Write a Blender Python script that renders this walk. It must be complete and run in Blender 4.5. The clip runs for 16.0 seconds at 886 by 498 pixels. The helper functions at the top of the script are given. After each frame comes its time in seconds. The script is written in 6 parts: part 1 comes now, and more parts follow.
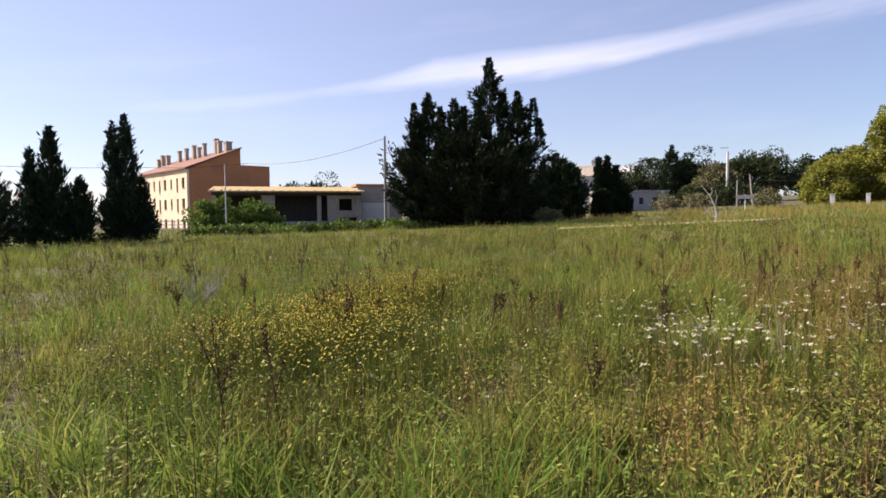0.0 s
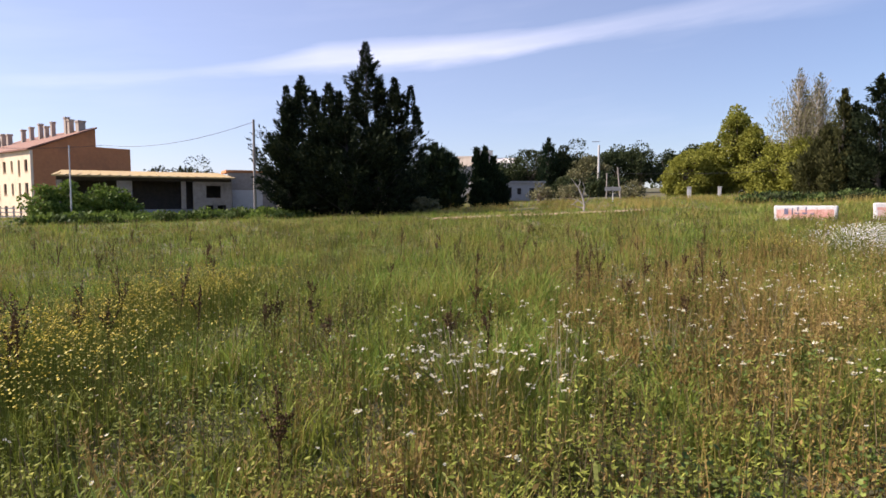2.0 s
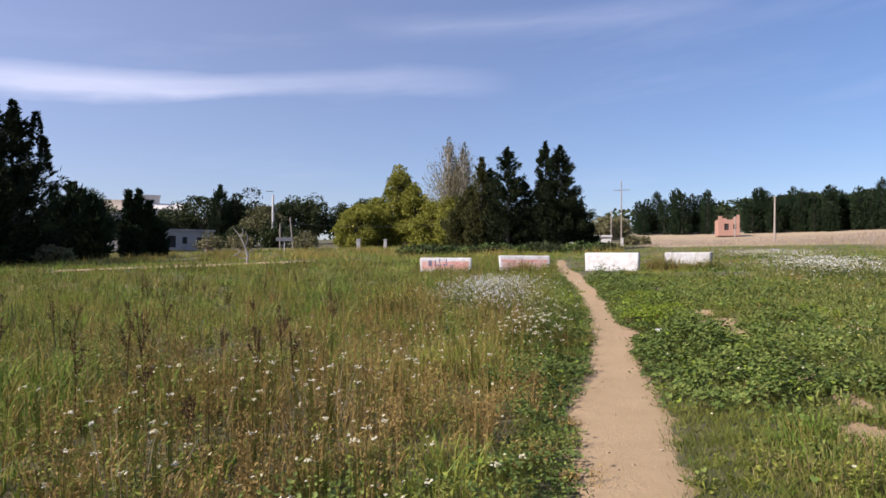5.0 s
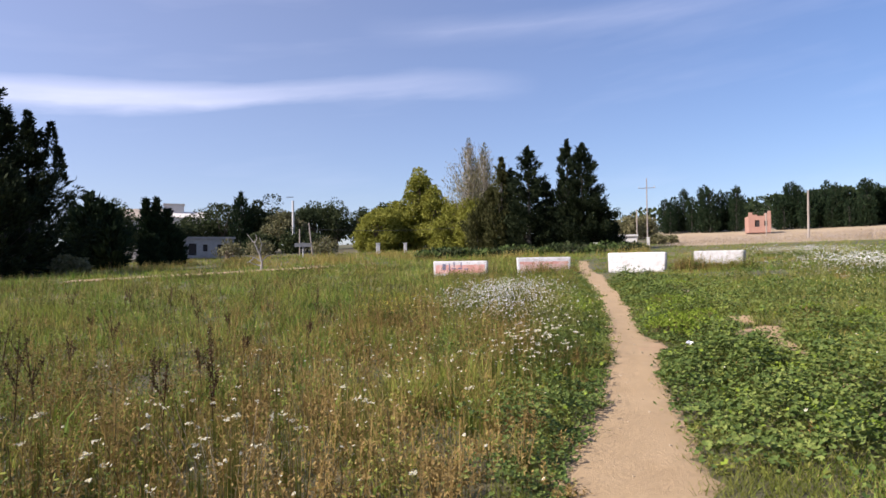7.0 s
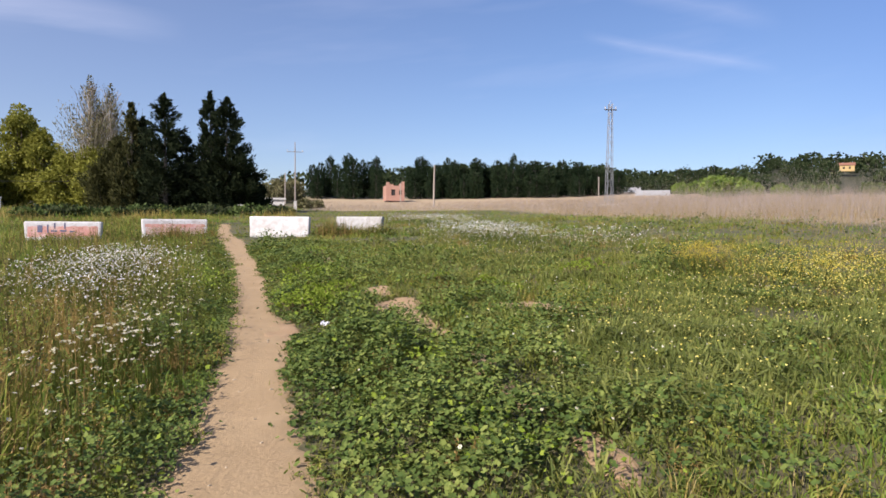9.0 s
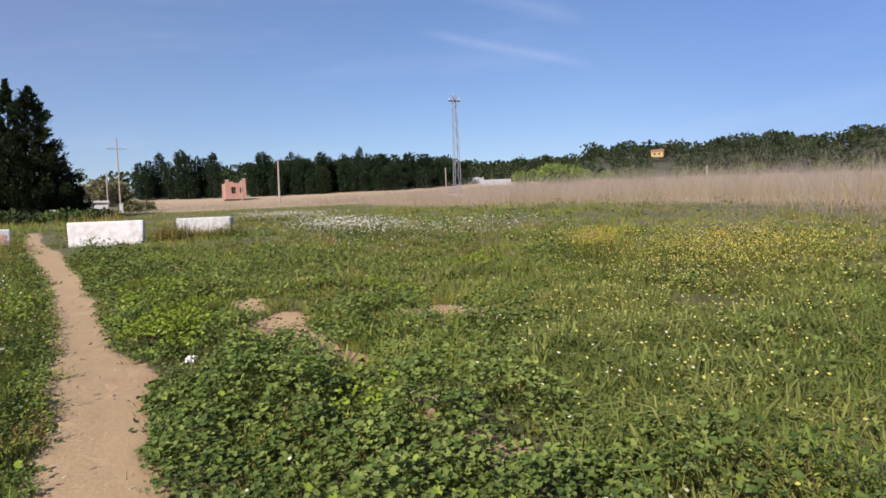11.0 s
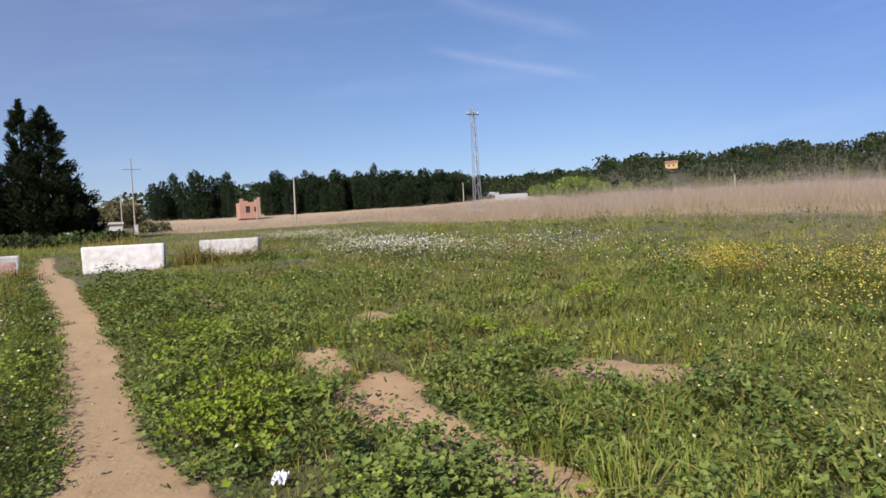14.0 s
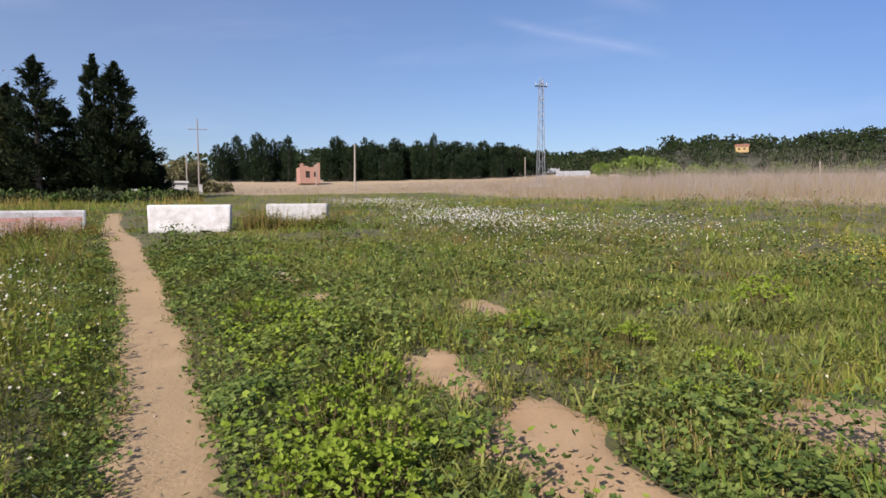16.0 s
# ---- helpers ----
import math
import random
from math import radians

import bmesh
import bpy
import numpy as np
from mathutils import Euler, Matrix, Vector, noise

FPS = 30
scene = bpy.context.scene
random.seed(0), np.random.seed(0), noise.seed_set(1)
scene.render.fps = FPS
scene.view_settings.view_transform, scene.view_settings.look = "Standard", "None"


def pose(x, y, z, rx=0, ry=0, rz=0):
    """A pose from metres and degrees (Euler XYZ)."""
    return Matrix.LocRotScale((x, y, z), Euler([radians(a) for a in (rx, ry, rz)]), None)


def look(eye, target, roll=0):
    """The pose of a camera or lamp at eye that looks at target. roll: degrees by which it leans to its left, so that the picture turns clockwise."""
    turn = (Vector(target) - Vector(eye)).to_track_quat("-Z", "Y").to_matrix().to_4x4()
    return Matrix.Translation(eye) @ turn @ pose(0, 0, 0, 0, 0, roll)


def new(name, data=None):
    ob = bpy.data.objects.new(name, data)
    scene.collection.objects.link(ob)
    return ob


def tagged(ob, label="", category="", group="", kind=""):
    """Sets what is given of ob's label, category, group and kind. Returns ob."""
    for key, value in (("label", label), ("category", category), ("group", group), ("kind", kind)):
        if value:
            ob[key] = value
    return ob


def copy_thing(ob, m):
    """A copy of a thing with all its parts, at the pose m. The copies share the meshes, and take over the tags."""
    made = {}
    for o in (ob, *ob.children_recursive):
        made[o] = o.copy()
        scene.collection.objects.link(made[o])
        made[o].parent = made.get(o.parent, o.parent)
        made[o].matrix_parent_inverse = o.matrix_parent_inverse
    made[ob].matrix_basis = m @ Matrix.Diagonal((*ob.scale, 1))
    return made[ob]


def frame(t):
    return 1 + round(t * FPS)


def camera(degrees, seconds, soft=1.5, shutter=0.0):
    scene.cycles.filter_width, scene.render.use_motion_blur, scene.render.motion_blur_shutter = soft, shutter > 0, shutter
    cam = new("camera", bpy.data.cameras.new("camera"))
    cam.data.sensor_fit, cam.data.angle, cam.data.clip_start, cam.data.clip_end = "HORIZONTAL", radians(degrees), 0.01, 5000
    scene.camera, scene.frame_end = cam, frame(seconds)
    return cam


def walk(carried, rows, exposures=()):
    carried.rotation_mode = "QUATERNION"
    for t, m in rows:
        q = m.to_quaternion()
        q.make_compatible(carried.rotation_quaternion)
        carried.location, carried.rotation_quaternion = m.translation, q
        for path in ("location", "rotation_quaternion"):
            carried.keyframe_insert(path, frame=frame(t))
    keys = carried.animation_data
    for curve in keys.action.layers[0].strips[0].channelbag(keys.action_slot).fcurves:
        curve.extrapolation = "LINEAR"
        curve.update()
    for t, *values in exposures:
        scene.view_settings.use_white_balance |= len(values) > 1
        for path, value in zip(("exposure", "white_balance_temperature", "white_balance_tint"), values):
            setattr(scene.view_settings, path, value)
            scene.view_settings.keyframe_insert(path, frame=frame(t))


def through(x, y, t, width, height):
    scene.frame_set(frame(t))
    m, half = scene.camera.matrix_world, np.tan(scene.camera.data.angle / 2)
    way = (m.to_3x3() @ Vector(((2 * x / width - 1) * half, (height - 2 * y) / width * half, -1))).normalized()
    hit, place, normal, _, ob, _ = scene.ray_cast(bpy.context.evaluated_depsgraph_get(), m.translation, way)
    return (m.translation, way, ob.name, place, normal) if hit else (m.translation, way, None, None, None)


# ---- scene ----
cam = camera(70.5, 16.0, 1.6)
METRES, EYE, TILT, LEAN, TURN = 14.0, 1.4, 0.0, 0.0, 21.4
ROWS = [
    (0.0, 0.0, 0.0, 0.0, -0.02, -2.81, 0.51),
    (0.5, 0.0201, 0.0154, 0.0022, 0.05, -2.63, 0.62),
    (1.0, 0.0387, 0.04, 0.0031, -3.1, -0.54, 0.91),
    (1.5, 0.0617, 0.0575, 0.0002, -7.79, -3.14, 1.75),
    (2.0, 0.0912, 0.078, 0.0028, -10.1, -3.88, 0.09),
    (2.5, 0.1143, 0.0998, 0.0019, -17.16, -1.59, -0.49),
    (3.0, 0.1406, 0.1192, 0.0016, -27.0, -2.77, 0.98),
    (3.5, 0.175, 0.132, 0.0043, -33.6, -0.98, -1.3),
    (4.0, 0.201, 0.1457, 0.0051, -38.76, -0.11, -0.89),
    (4.5, 0.2245, 0.1654, 0.0047, -40.63, 0.48, -0.96),
    (5.0, 0.2476, 0.1782, 0.0049, -38.38, 0.77, -0.2),
    (7.5, 0.3656, 0.2584, 0.0071, -36.1, 1.1, 0.85),
    (8.0, 0.3949, 0.2772, 0.0087, -48.74, 1.35, 0.91),
    (8.5, 0.428, 0.2894, 0.0094, -60.01, -1.11, -0.27),
    (9.0, 0.4526, 0.3016, 0.0088, -67.36, -2.44, -0.39),
    (11.5, 0.5623, 0.3949, 0.01, -84.35, -2.48, 1.9),
    (12.0, 0.586, 0.4104, 0.0115, -86.96, -1.74, 1.29),
    (12.5, 0.613, 0.4393, 0.0118, -85.55, -2.55, 2.4),
    (13.0, 0.6383, 0.4553, 0.0128, -86.6, -2.67, 1.09),
    (13.5, 0.6628, 0.4753, 0.0151, -80.4, -0.81, -0.07),
    (14.0, 0.6879, 0.5009, 0.0176, -80.39, -1.76, 3.19),
    (14.5, 0.7134, 0.5188, 0.016, -85.64, -1.74, 2.85),
    (15.0, 0.7378, 0.5394, 0.0189, -77.45, -4.11, 0.41),
    (15.5, 0.7592, 0.567, 0.02, -75.46, -1.12, 1.17),
    (16.0, 0.7895, 0.5842, 0.0208, -75.52, -4.06, 0.31),
]
walk(cam, [(t, pose(0, 0, EYE, TILT, LEAN, TURN) @ pose(METRES * x, METRES * y, METRES * z, 90 + pitch, roll, yaw)) for t, x, y, z, yaw, pitch, roll in ROWS],
     [(0, 0.92, 6900, 19), (1.5, 0.90, 6800, 19), (2.5, 0.92, 6600, 19), (3.0, 0.84, 6550, 19), (3.5, 0.80, 6400, 19), (4.0, 0.80, 6400, 19), (4.5, 0.58, 6350, 19), (7.5, 0.76, 6350, 19), (8.1, 0.64, 6350, 19), (9.0, 0.60, 6400, 18), (12.0, 0.40, 6400, 17), (16.0, 0.43, 6400, 17)])

# ---- world, sun and exposure ----
SUN_BEARING, SUN_ELEVATION = -93.0, 37.0        # clockwise from +y, and above the horizon


def sun_way():
    b, e = radians(SUN_BEARING), radians(SUN_ELEVATION)
    return Vector((math.sin(b) * math.cos(e), math.cos(b) * math.cos(e), math.sin(e)))


def nd(tree, kind, **values):
    node = tree.nodes.new(kind)
    for key, value in values.items():
        if key in node.inputs:
            node.inputs[key].default_value = value
    return node


def calc(tree, op, a, b=None, c=None):
    node = tree.nodes.new("ShaderNodeMath")
    node.operation = op
    for k, v in enumerate((a, b, c)):
        if v is None:
            continue
        if isinstance(v, (int, float)):
            node.inputs[k].default_value = v
        else:
            tree.links.new(v, node.inputs[k])
    return node.outputs[0]


def blend(tree, fac, a, b):
    node = tree.nodes.new("ShaderNodeMix")
    node.data_type = "RGBA"
    for k, v in ((0, fac), (6, a), (7, b)):
        if isinstance(v, (int, float)):
            node.inputs[k].default_value = v
        elif isinstance(v, tuple):
            node.inputs[k].default_value = (*v, 1)
        else:
            tree.links.new(v, node.inputs[k])
    return node.outputs[2]


def ramp(tree, fac, stops):
    node = tree.nodes.new("ShaderNodeValToRGB")
    while len(node.color_ramp.elements) < len(stops):
        node.color_ramp.elements.new(0.5)
    for el, (p, c) in zip(node.color_ramp.elements, stops):
        el.position, el.color = p, (*c, 1)
    tree.links.new(fac, node.inputs[0])
    return node.outputs[0]


def make_world():
    world = bpy.data.worlds.new("sky")
    world.use_nodes = True
    scene.world = world
    tr = world.node_tree
    tr.nodes.clear()
    sky = tr.nodes.new("ShaderNodeTexSky")
    sky.sky_type, sky.sun_disc = "NISHITA", False
    sky.sun_elevation, sky.sun_rotation = radians(SUN_ELEVATION), radians(SUN_BEARING)
    sky.air_density, sky.dust_density, sky.ozone_density = 1.0, 0.4, 4.0
    # thin cirrus: one long streak and a few wisps
    co = tr.nodes.new("ShaderNodeTexCoord")
    sep = tr.nodes.new("ShaderNodeSeparateXYZ")
    tr.links.new(co.outputs["Generated"], sep.inputs[0])
    az = calc(tr, "MULTIPLY", calc(tr, "ARCTAN2", sep.outputs[0], sep.outputs[1]), 57.2958)
    el = calc(tr, "MULTIPLY", calc(tr, "ARCSINE", sep.outputs[2]), 57.2958)
    pos = tr.nodes.new("ShaderNodeCombineXYZ")
    tr.links.new(calc(tr, "MULTIPLY", az, 0.05), pos.inputs[0])
    tr.links.new(calc(tr, "ADD", calc(tr, "MULTIPLY", el, 0.3), calc(tr, "MULTIPLY", az, -0.03)), pos.inputs[1])
    n1 = nd(tr, "ShaderNodeTexNoise", Scale=2.2, Detail=6.0, Roughness=0.6)
    tr.links.new(pos.outputs[0], n1.inputs["Vector"])
    n2 = nd(tr, "ShaderNodeTexNoise", Scale=0.9, Detail=5.0, Roughness=0.55)
    tr.links.new(pos.outputs[0], n2.inputs["Vector"])

    def streak(middle, slope, pivot, half, left, right, strength):
        off = calc(tr, "SUBTRACT", el, calc(tr, "ADD", calc(tr, "MULTIPLY", calc(tr, "SUBTRACT", az, pivot), slope), middle))
        off = calc(tr, "ADD", off, calc(tr, "MULTIPLY", calc(tr, "SUBTRACT", n2.outputs[0], 0.5), half * 1.6))
        body = calc(tr, "SUBTRACT", 1.0, calc(tr, "MINIMUM", calc(tr, "ABSOLUTE", calc(tr, "DIVIDE", off, half)), 1.0))
        body = calc(tr, "POWER", body, 1.3)
        mid, span = (left + right) / 2, (right - left) / 2
        ends = calc(tr, "SUBTRACT", 1.0, calc(tr, "MINIMUM", calc(tr, "ABSOLUTE", calc(tr, "DIVIDE", calc(tr, "SUBTRACT", az, mid), span)), 1.0))
        ends = calc(tr, "MINIMUM", calc(tr, "MULTIPLY", ends, 2.2), 1.0)
        grain = calc(tr, "ADD", calc(tr, "MULTIPLY", n1.outputs[0], 0.9), 0.35)
        return calc(tr, "MULTIPLY", calc(tr, "MULTIPLY", calc(tr, "MULTIPLY", body, ends), grain), strength)

    # the long streak: its middle, half width and thickness along the sky
    span_at = calc(tr, "DIVIDE", calc(tr, "ADD", az, 50.0), 75.0)
    shape = ramp(tr, span_at, [((a + 50) / 75, ((m - 8) / 10, h / 2, d)) for a, m, h, d in ((-50, 9.0, 0.5, 0.0), (-43, 9.5, 0.6, 0.22), (-33, 10.9, 0.6, 0.16), (-28, 11.7, 0.7, 0.34), (-22, 12.9, 1.35, 0.66), (-12, 13.5, 1.6, 0.76), (-3.4, 14.25, 1.15, 0.6), (1, 14.9, 1.0, 0.38),
                                                                                           (8, 15.5, 1.15, 0.3), (13, 15.9, 1.4, 0.27), (18.5, 15.7, 1.5, 0.18), (24, 15.4, 1.2, 0.0))])
    cut3 = tr.nodes.new("ShaderNodeSeparateColor")
    tr.links.new(shape, cut3.inputs[0])
    off = calc(tr, "SUBTRACT", el, calc(tr, "ADD", calc(tr, "MULTIPLY", cut3.outputs[0], 10.0), 8.0))
    off = calc(tr, "ADD", off, calc(tr, "MULTIPLY", calc(tr, "SUBTRACT", n1.outputs[0], 0.5), 1.1))
    body = calc(tr, "SUBTRACT", 1.0, calc(tr, "MINIMUM", calc(tr, "ABSOLUTE", calc(tr, "DIVIDE", off, calc(tr, "ADD", calc(tr, "MULTIPLY", cut3.outputs[1], 2.0), 0.05))), 1.0))
    body = calc(tr, "MINIMUM", calc(tr, "MULTIPLY", body, 1.35), 1.0)
    body = calc(tr, "MULTIPLY", body, calc(tr, "ADD", calc(tr, "MULTIPLY", n1.outputs[0], 0.9), 0.5))
    total = calc(tr, "MULTIPLY", calc(tr, "MULTIPLY", body, cut3.outputs[2]), 0.62)
    for args in ((20.3, 0.02, 20, 1.6, 7, 43, 0.15), (18.2, -0.3, 66, 1.2, 58, 74, 0.11), (14.2, -0.24, 66, 0.7, 58, 74, 0.15)):
        total = calc(tr, "ADD", total, streak(*args))
    wide = nd(tr, "ShaderNodeTexNoise", Scale=0.7, Detail=4.0, Roughness=0.6)
    tr.links.new(pos.outputs[0], wide.inputs["Vector"])
    haze = calc(tr, "MULTIPLY", calc(tr, "MAXIMUM", calc(tr, "SUBTRACT", wide.outputs[0], 0.52), 0.0), 0.3)
    total = calc(tr, "MINIMUM", calc(tr, "ADD", total, haze), 0.9)
    # pale towards the sun, deeper blue away from it
    away = calc(tr, "SUBTRACT", 180.0, calc(tr, "ABSOLUTE", calc(tr, "SUBTRACT", calc(tr, "ABSOLUTE", calc(tr, "SUBTRACT", az, SUN_BEARING)), 180.0)))
    mist = calc(tr, "MINIMUM", calc(tr, "MAXIMUM", calc(tr, "SUBTRACT", 0.593, calc(tr, "MULTIPLY", away, 0.0038)), 0.02), 0.36)
    base = blend(tr, mist, sky.outputs[0], (4.3, 4.5, 6.6))
    deep = calc(tr, "MULTIPLY", calc(tr, "MAXIMUM", calc(tr, "SUBTRACT", away, 96.0), 0.0), 0.0034)
    deep = calc(tr, "ADD", deep, calc(tr, "MINIMUM", calc(tr, "MULTIPLY", calc(tr, "MAXIMUM", calc(tr, "SUBTRACT", az, 74.0), 0.0), 0.009), 0.24))
    base = blend(tr, deep, base, (1.0, 2.3, 6.4))
    veil = blend(tr, total, base, (8.2, 8.4, 9.6))
    bg = tr.nodes.new("ShaderNodeBackground")
    bg.inputs[1].default_value = 0.085
    tr.links.new(veil, bg.inputs[0])
    out = tr.nodes.new("ShaderNodeOutputWorld")
    tr.links.new(bg.outputs[0], out.inputs[0])


make_world()
sun = new("sun", bpy.data.lights.new("sun", "SUN"))
sun.data.energy, sun.data.angle, sun.data.color = 5.0, radians(0.55), (1.0, 0.94, 0.85)
sun.matrix_world = look(sun_way() * 100, (0, 0, 0))

# ---- materials ----


def material(name):
    m = bpy.data.materials.new(name)
    m.use_nodes = True
    tr = m.node_tree
    tr.nodes.clear()
    out = tr.nodes.new("ShaderNodeOutputMaterial")
    bsdf = tr.nodes.new("ShaderNodeBsdfPrincipled")
    tr.links.new(bsdf.outputs[0], out.inputs[0])
    return m, tr, bsdf, out


def place_noise(tr, scale, detail=4.0, rough=0.6, stretch=None):
    co = tr.nodes.new("ShaderNodeNewGeometry")
    n = nd(tr, "ShaderNodeTexNoise", Scale=scale, Detail=detail, Roughness=rough)
    src = co.outputs["Position"]
    if stretch:
        mp = tr.nodes.new("ShaderNodeMapping")
        mp.inputs["Scale"].default_value = stretch
        tr.links.new(src, mp.inputs[0])
        src = mp.outputs[0]
    tr.links.new(src, n.inputs["Vector"])
    return n.outputs[0]


def bump(tr, bsdf, height, strength, distance):
    b = nd(tr, "ShaderNodeBump", Strength=strength, Distance=distance)
    tr.links.new(height, b.inputs["Height"])
    tr.links.new(b.outputs[0], bsdf.inputs["Normal"])


def leaf_mat(name, dark, middle, light, through=0.3, patch=0.35, rough=0.6, tint=None, shine=0.25):
    """Foliage: each leaf or blade its own shade, with slow drifts of colour over the ground."""
    m, tr, bsdf, out = material(name)
    geo = tr.nodes.new("ShaderNodeNewGeometry")
    drift = place_noise(tr, patch, 3.0)
    fac = calc(tr, "ADD", calc(tr, "MULTIPLY", geo.outputs["Random Per Island"], 0.7), calc(tr, "MULTIPLY", calc(tr, "SUBTRACT", drift, 0.5), 1.0))
    fine = place_noise(tr, patch * 5.0, 2.0)
    fac = calc(tr, "ADD", fac, calc(tr, "MULTIPLY", calc(tr, "SUBTRACT", fine, 0.5), 0.8))
    fac = calc(tr, "ADD", fac, 0.15)
    col = ramp(tr, fac, [(0.0, dark), (0.5, middle), (1.0, light)])
    if tint:
        d2 = place_noise(tr, patch * 1.7, 2.0)
        col = blend(tr, calc(tr, "MULTIPLY", calc(tr, "GREATER_THAN", calc(tr, "ADD", d2, calc(tr, "MULTIPLY", geo.outputs["Random Per Island"], 0.25)), 0.66), 0.75), col, tint)
    tr.links.new(col, bsdf.inputs["Base Color"])
    bsdf.inputs["Roughness"].default_value = rough
    bsdf.inputs["Specular IOR Level"].default_value = 0.06 if rough > 0.72 else shine * 0.3
    tl = tr.nodes.new("ShaderNodeBsdfTranslucent")
    tr.links.new(col, tl.inputs[0])
    mx = tr.nodes.new("ShaderNodeMixShader")
    mx.inputs[0].default_value = through
    tr.links.new(bsdf.outputs[0], mx.inputs[1])
    tr.links.new(tl.outputs[0], mx.inputs[2])
    tr.links.new(mx.outputs[0], out.inputs[0])
    return m


def surface(name, a, b, scale=3.0, rough=0.8, relief=0.3, depth=0.01, stain=None, stain_scale=0.8, metal=0.0, stretch=None):
    """A matt surface with two shades of grain, stains at a larger scale and fine relief."""
    m, tr, bsdf, out = material(name)
    fine = place_noise(tr, scale, 6.0, 0.65, stretch)
    col = blend(tr, ramp(tr, fine, [(0.3, (0, 0, 0)), (0.7, (1, 1, 1))]), a, b)
    if stain:
        big = place_noise(tr, stain_scale, 5.0, 0.7, stretch)
        col = blend(tr, ramp(tr, big, [(0.5, (0, 0, 0)), (0.68, (0.8, 0.8, 0.8))]), col, stain)
    tr.links.new(col, bsdf.inputs["Base Color"])
    bsdf.inputs["Roughness"].default_value, bsdf.inputs["Metallic"].default_value = rough, metal
    bump(tr, bsdf, place_noise(tr, scale * 3, 6.0, 0.7), relief, depth)
    return m


def ground_mat():
    m, tr, bsdf, out = material("field_ground")
    big, mid, fine = place_noise(tr, 0.12, 4.0), place_noise(tr, 1.3, 5.0), place_noise(tr, 14.0, 6.0, 0.7)
    green = blend(tr, ramp(tr, mid, [(0.35, (0, 0, 0)), (0.65, (1, 1, 1))]), (0.05, 0.052, 0.016), (0.095, 0.09, 0.034))
    dry = blend(tr, fine, (0.11, 0.085, 0.045), (0.20, 0.15, 0.085))
    col = blend(tr, ramp(tr, big, [(0.42, (0, 0, 0)), (0.66, (0.7, 0.7, 0.7))]), green, dry)
    # past the edge of the tall dry grass the ground is straw
    geo = tr.nodes.new("ShaderNodeNewGeometry")
    sep = tr.nodes.new("ShaderNodeSeparateXYZ")
    tr.links.new(geo.outputs["Position"], sep.inputs[0])
    side = calc(tr, "SUBTRACT", calc(tr, "MULTIPLY", calc(tr, "SUBTRACT", sep.outputs[0], 29.0), 0.82), calc(tr, "MULTIPLY", calc(tr, "SUBTRACT", sep.outputs[1], 6.0), 0.57))
    side = calc(tr, "ADD", side, calc(tr, "MULTIPLY", calc(tr, "SUBTRACT", mid, 0.5), 6.0))
    far = calc(tr, "SUBTRACT", calc(tr, "ADD", calc(tr, "MULTIPLY", sep.outputs[0], 0.57), calc(tr, "MULTIPLY", sep.outputs[1], 0.82)), 79.0)
    wedge = calc(tr, "MULTIPLY", calc(tr, "SUBTRACT", sep.outputs[0], calc(tr, "MULTIPLY", sep.outputs[1], 0.66)), 0.8)
    side = calc(tr, "MAXIMUM", side, calc(tr, "MINIMUM", far, wedge))
    mask = calc(tr, "MINIMUM", calc(tr, "MAXIMUM", calc(tr, "DIVIDE", side, 4.0), 0.0), 1.0)
    near = calc(tr, "LESS_THAN", calc(tr, "ADD", sep.outputs[0], sep.outputs[1]), 230.0)
    straw = blend(tr, mid, (0.30, 0.22, 0.13), (0.44, 0.34, 0.21))
    litter = blend(tr, mid, (0.022, 0.026, 0.010), (0.05, 0.05, 0.02))
    col = blend(tr, near, litter, col)
    col = blend(tr, calc(tr, "MULTIPLY", mask, near), col, straw)
    tr.links.new(col, bsdf.inputs["Base Color"])
    bsdf.inputs["Roughness"].default_value = 0.95
    bump(tr, bsdf, fine, 0.8, 0.03)
    return m


def soil_mat(name, a, b, c):
    m, tr, bsdf, out = material(name)
    fine, mid, grit = place_noise(tr, 22.0, 8.0, 0.7), place_noise(tr, 2.2, 5.0), place_noise(tr, 90.0, 3.0)
    col = blend(tr, ramp(tr, mid, [(0.35, (0, 0, 0)), (0.65, (1, 1, 1))]), a, b)
    col = blend(tr, ramp(tr, fine, [(0.5, (0, 0, 0)), (0.8, (0.5, 0.5, 0.5))]), col, c)
    col = blend(tr, ramp(tr, grit, [(0.66, (0, 0, 0)), (0.74, (0.2, 0.2, 0.2))]), col, (0.46, 0.38, 0.27))
    tr.links.new(col, bsdf.inputs["Base Color"])
    bsdf.inputs["Roughness"].default_value = 0.95
    bump(tr, bsdf, fine, 0.6, 0.02)
    return m


def plain(name, col, rough=0.6, metal=0.0):
    m, tr, bsdf, out = material(name)
    n = place_noise(tr, 6.0, 4.0)
    c2 = tuple(v * 0.8 for v in col)
    tr.links.new(blend(tr, n, c2, col), bsdf.inputs["Base Color"])
    bsdf.inputs["Roughness"].default_value, bsdf.inputs["Metallic"].default_value = rough, metal
    return m


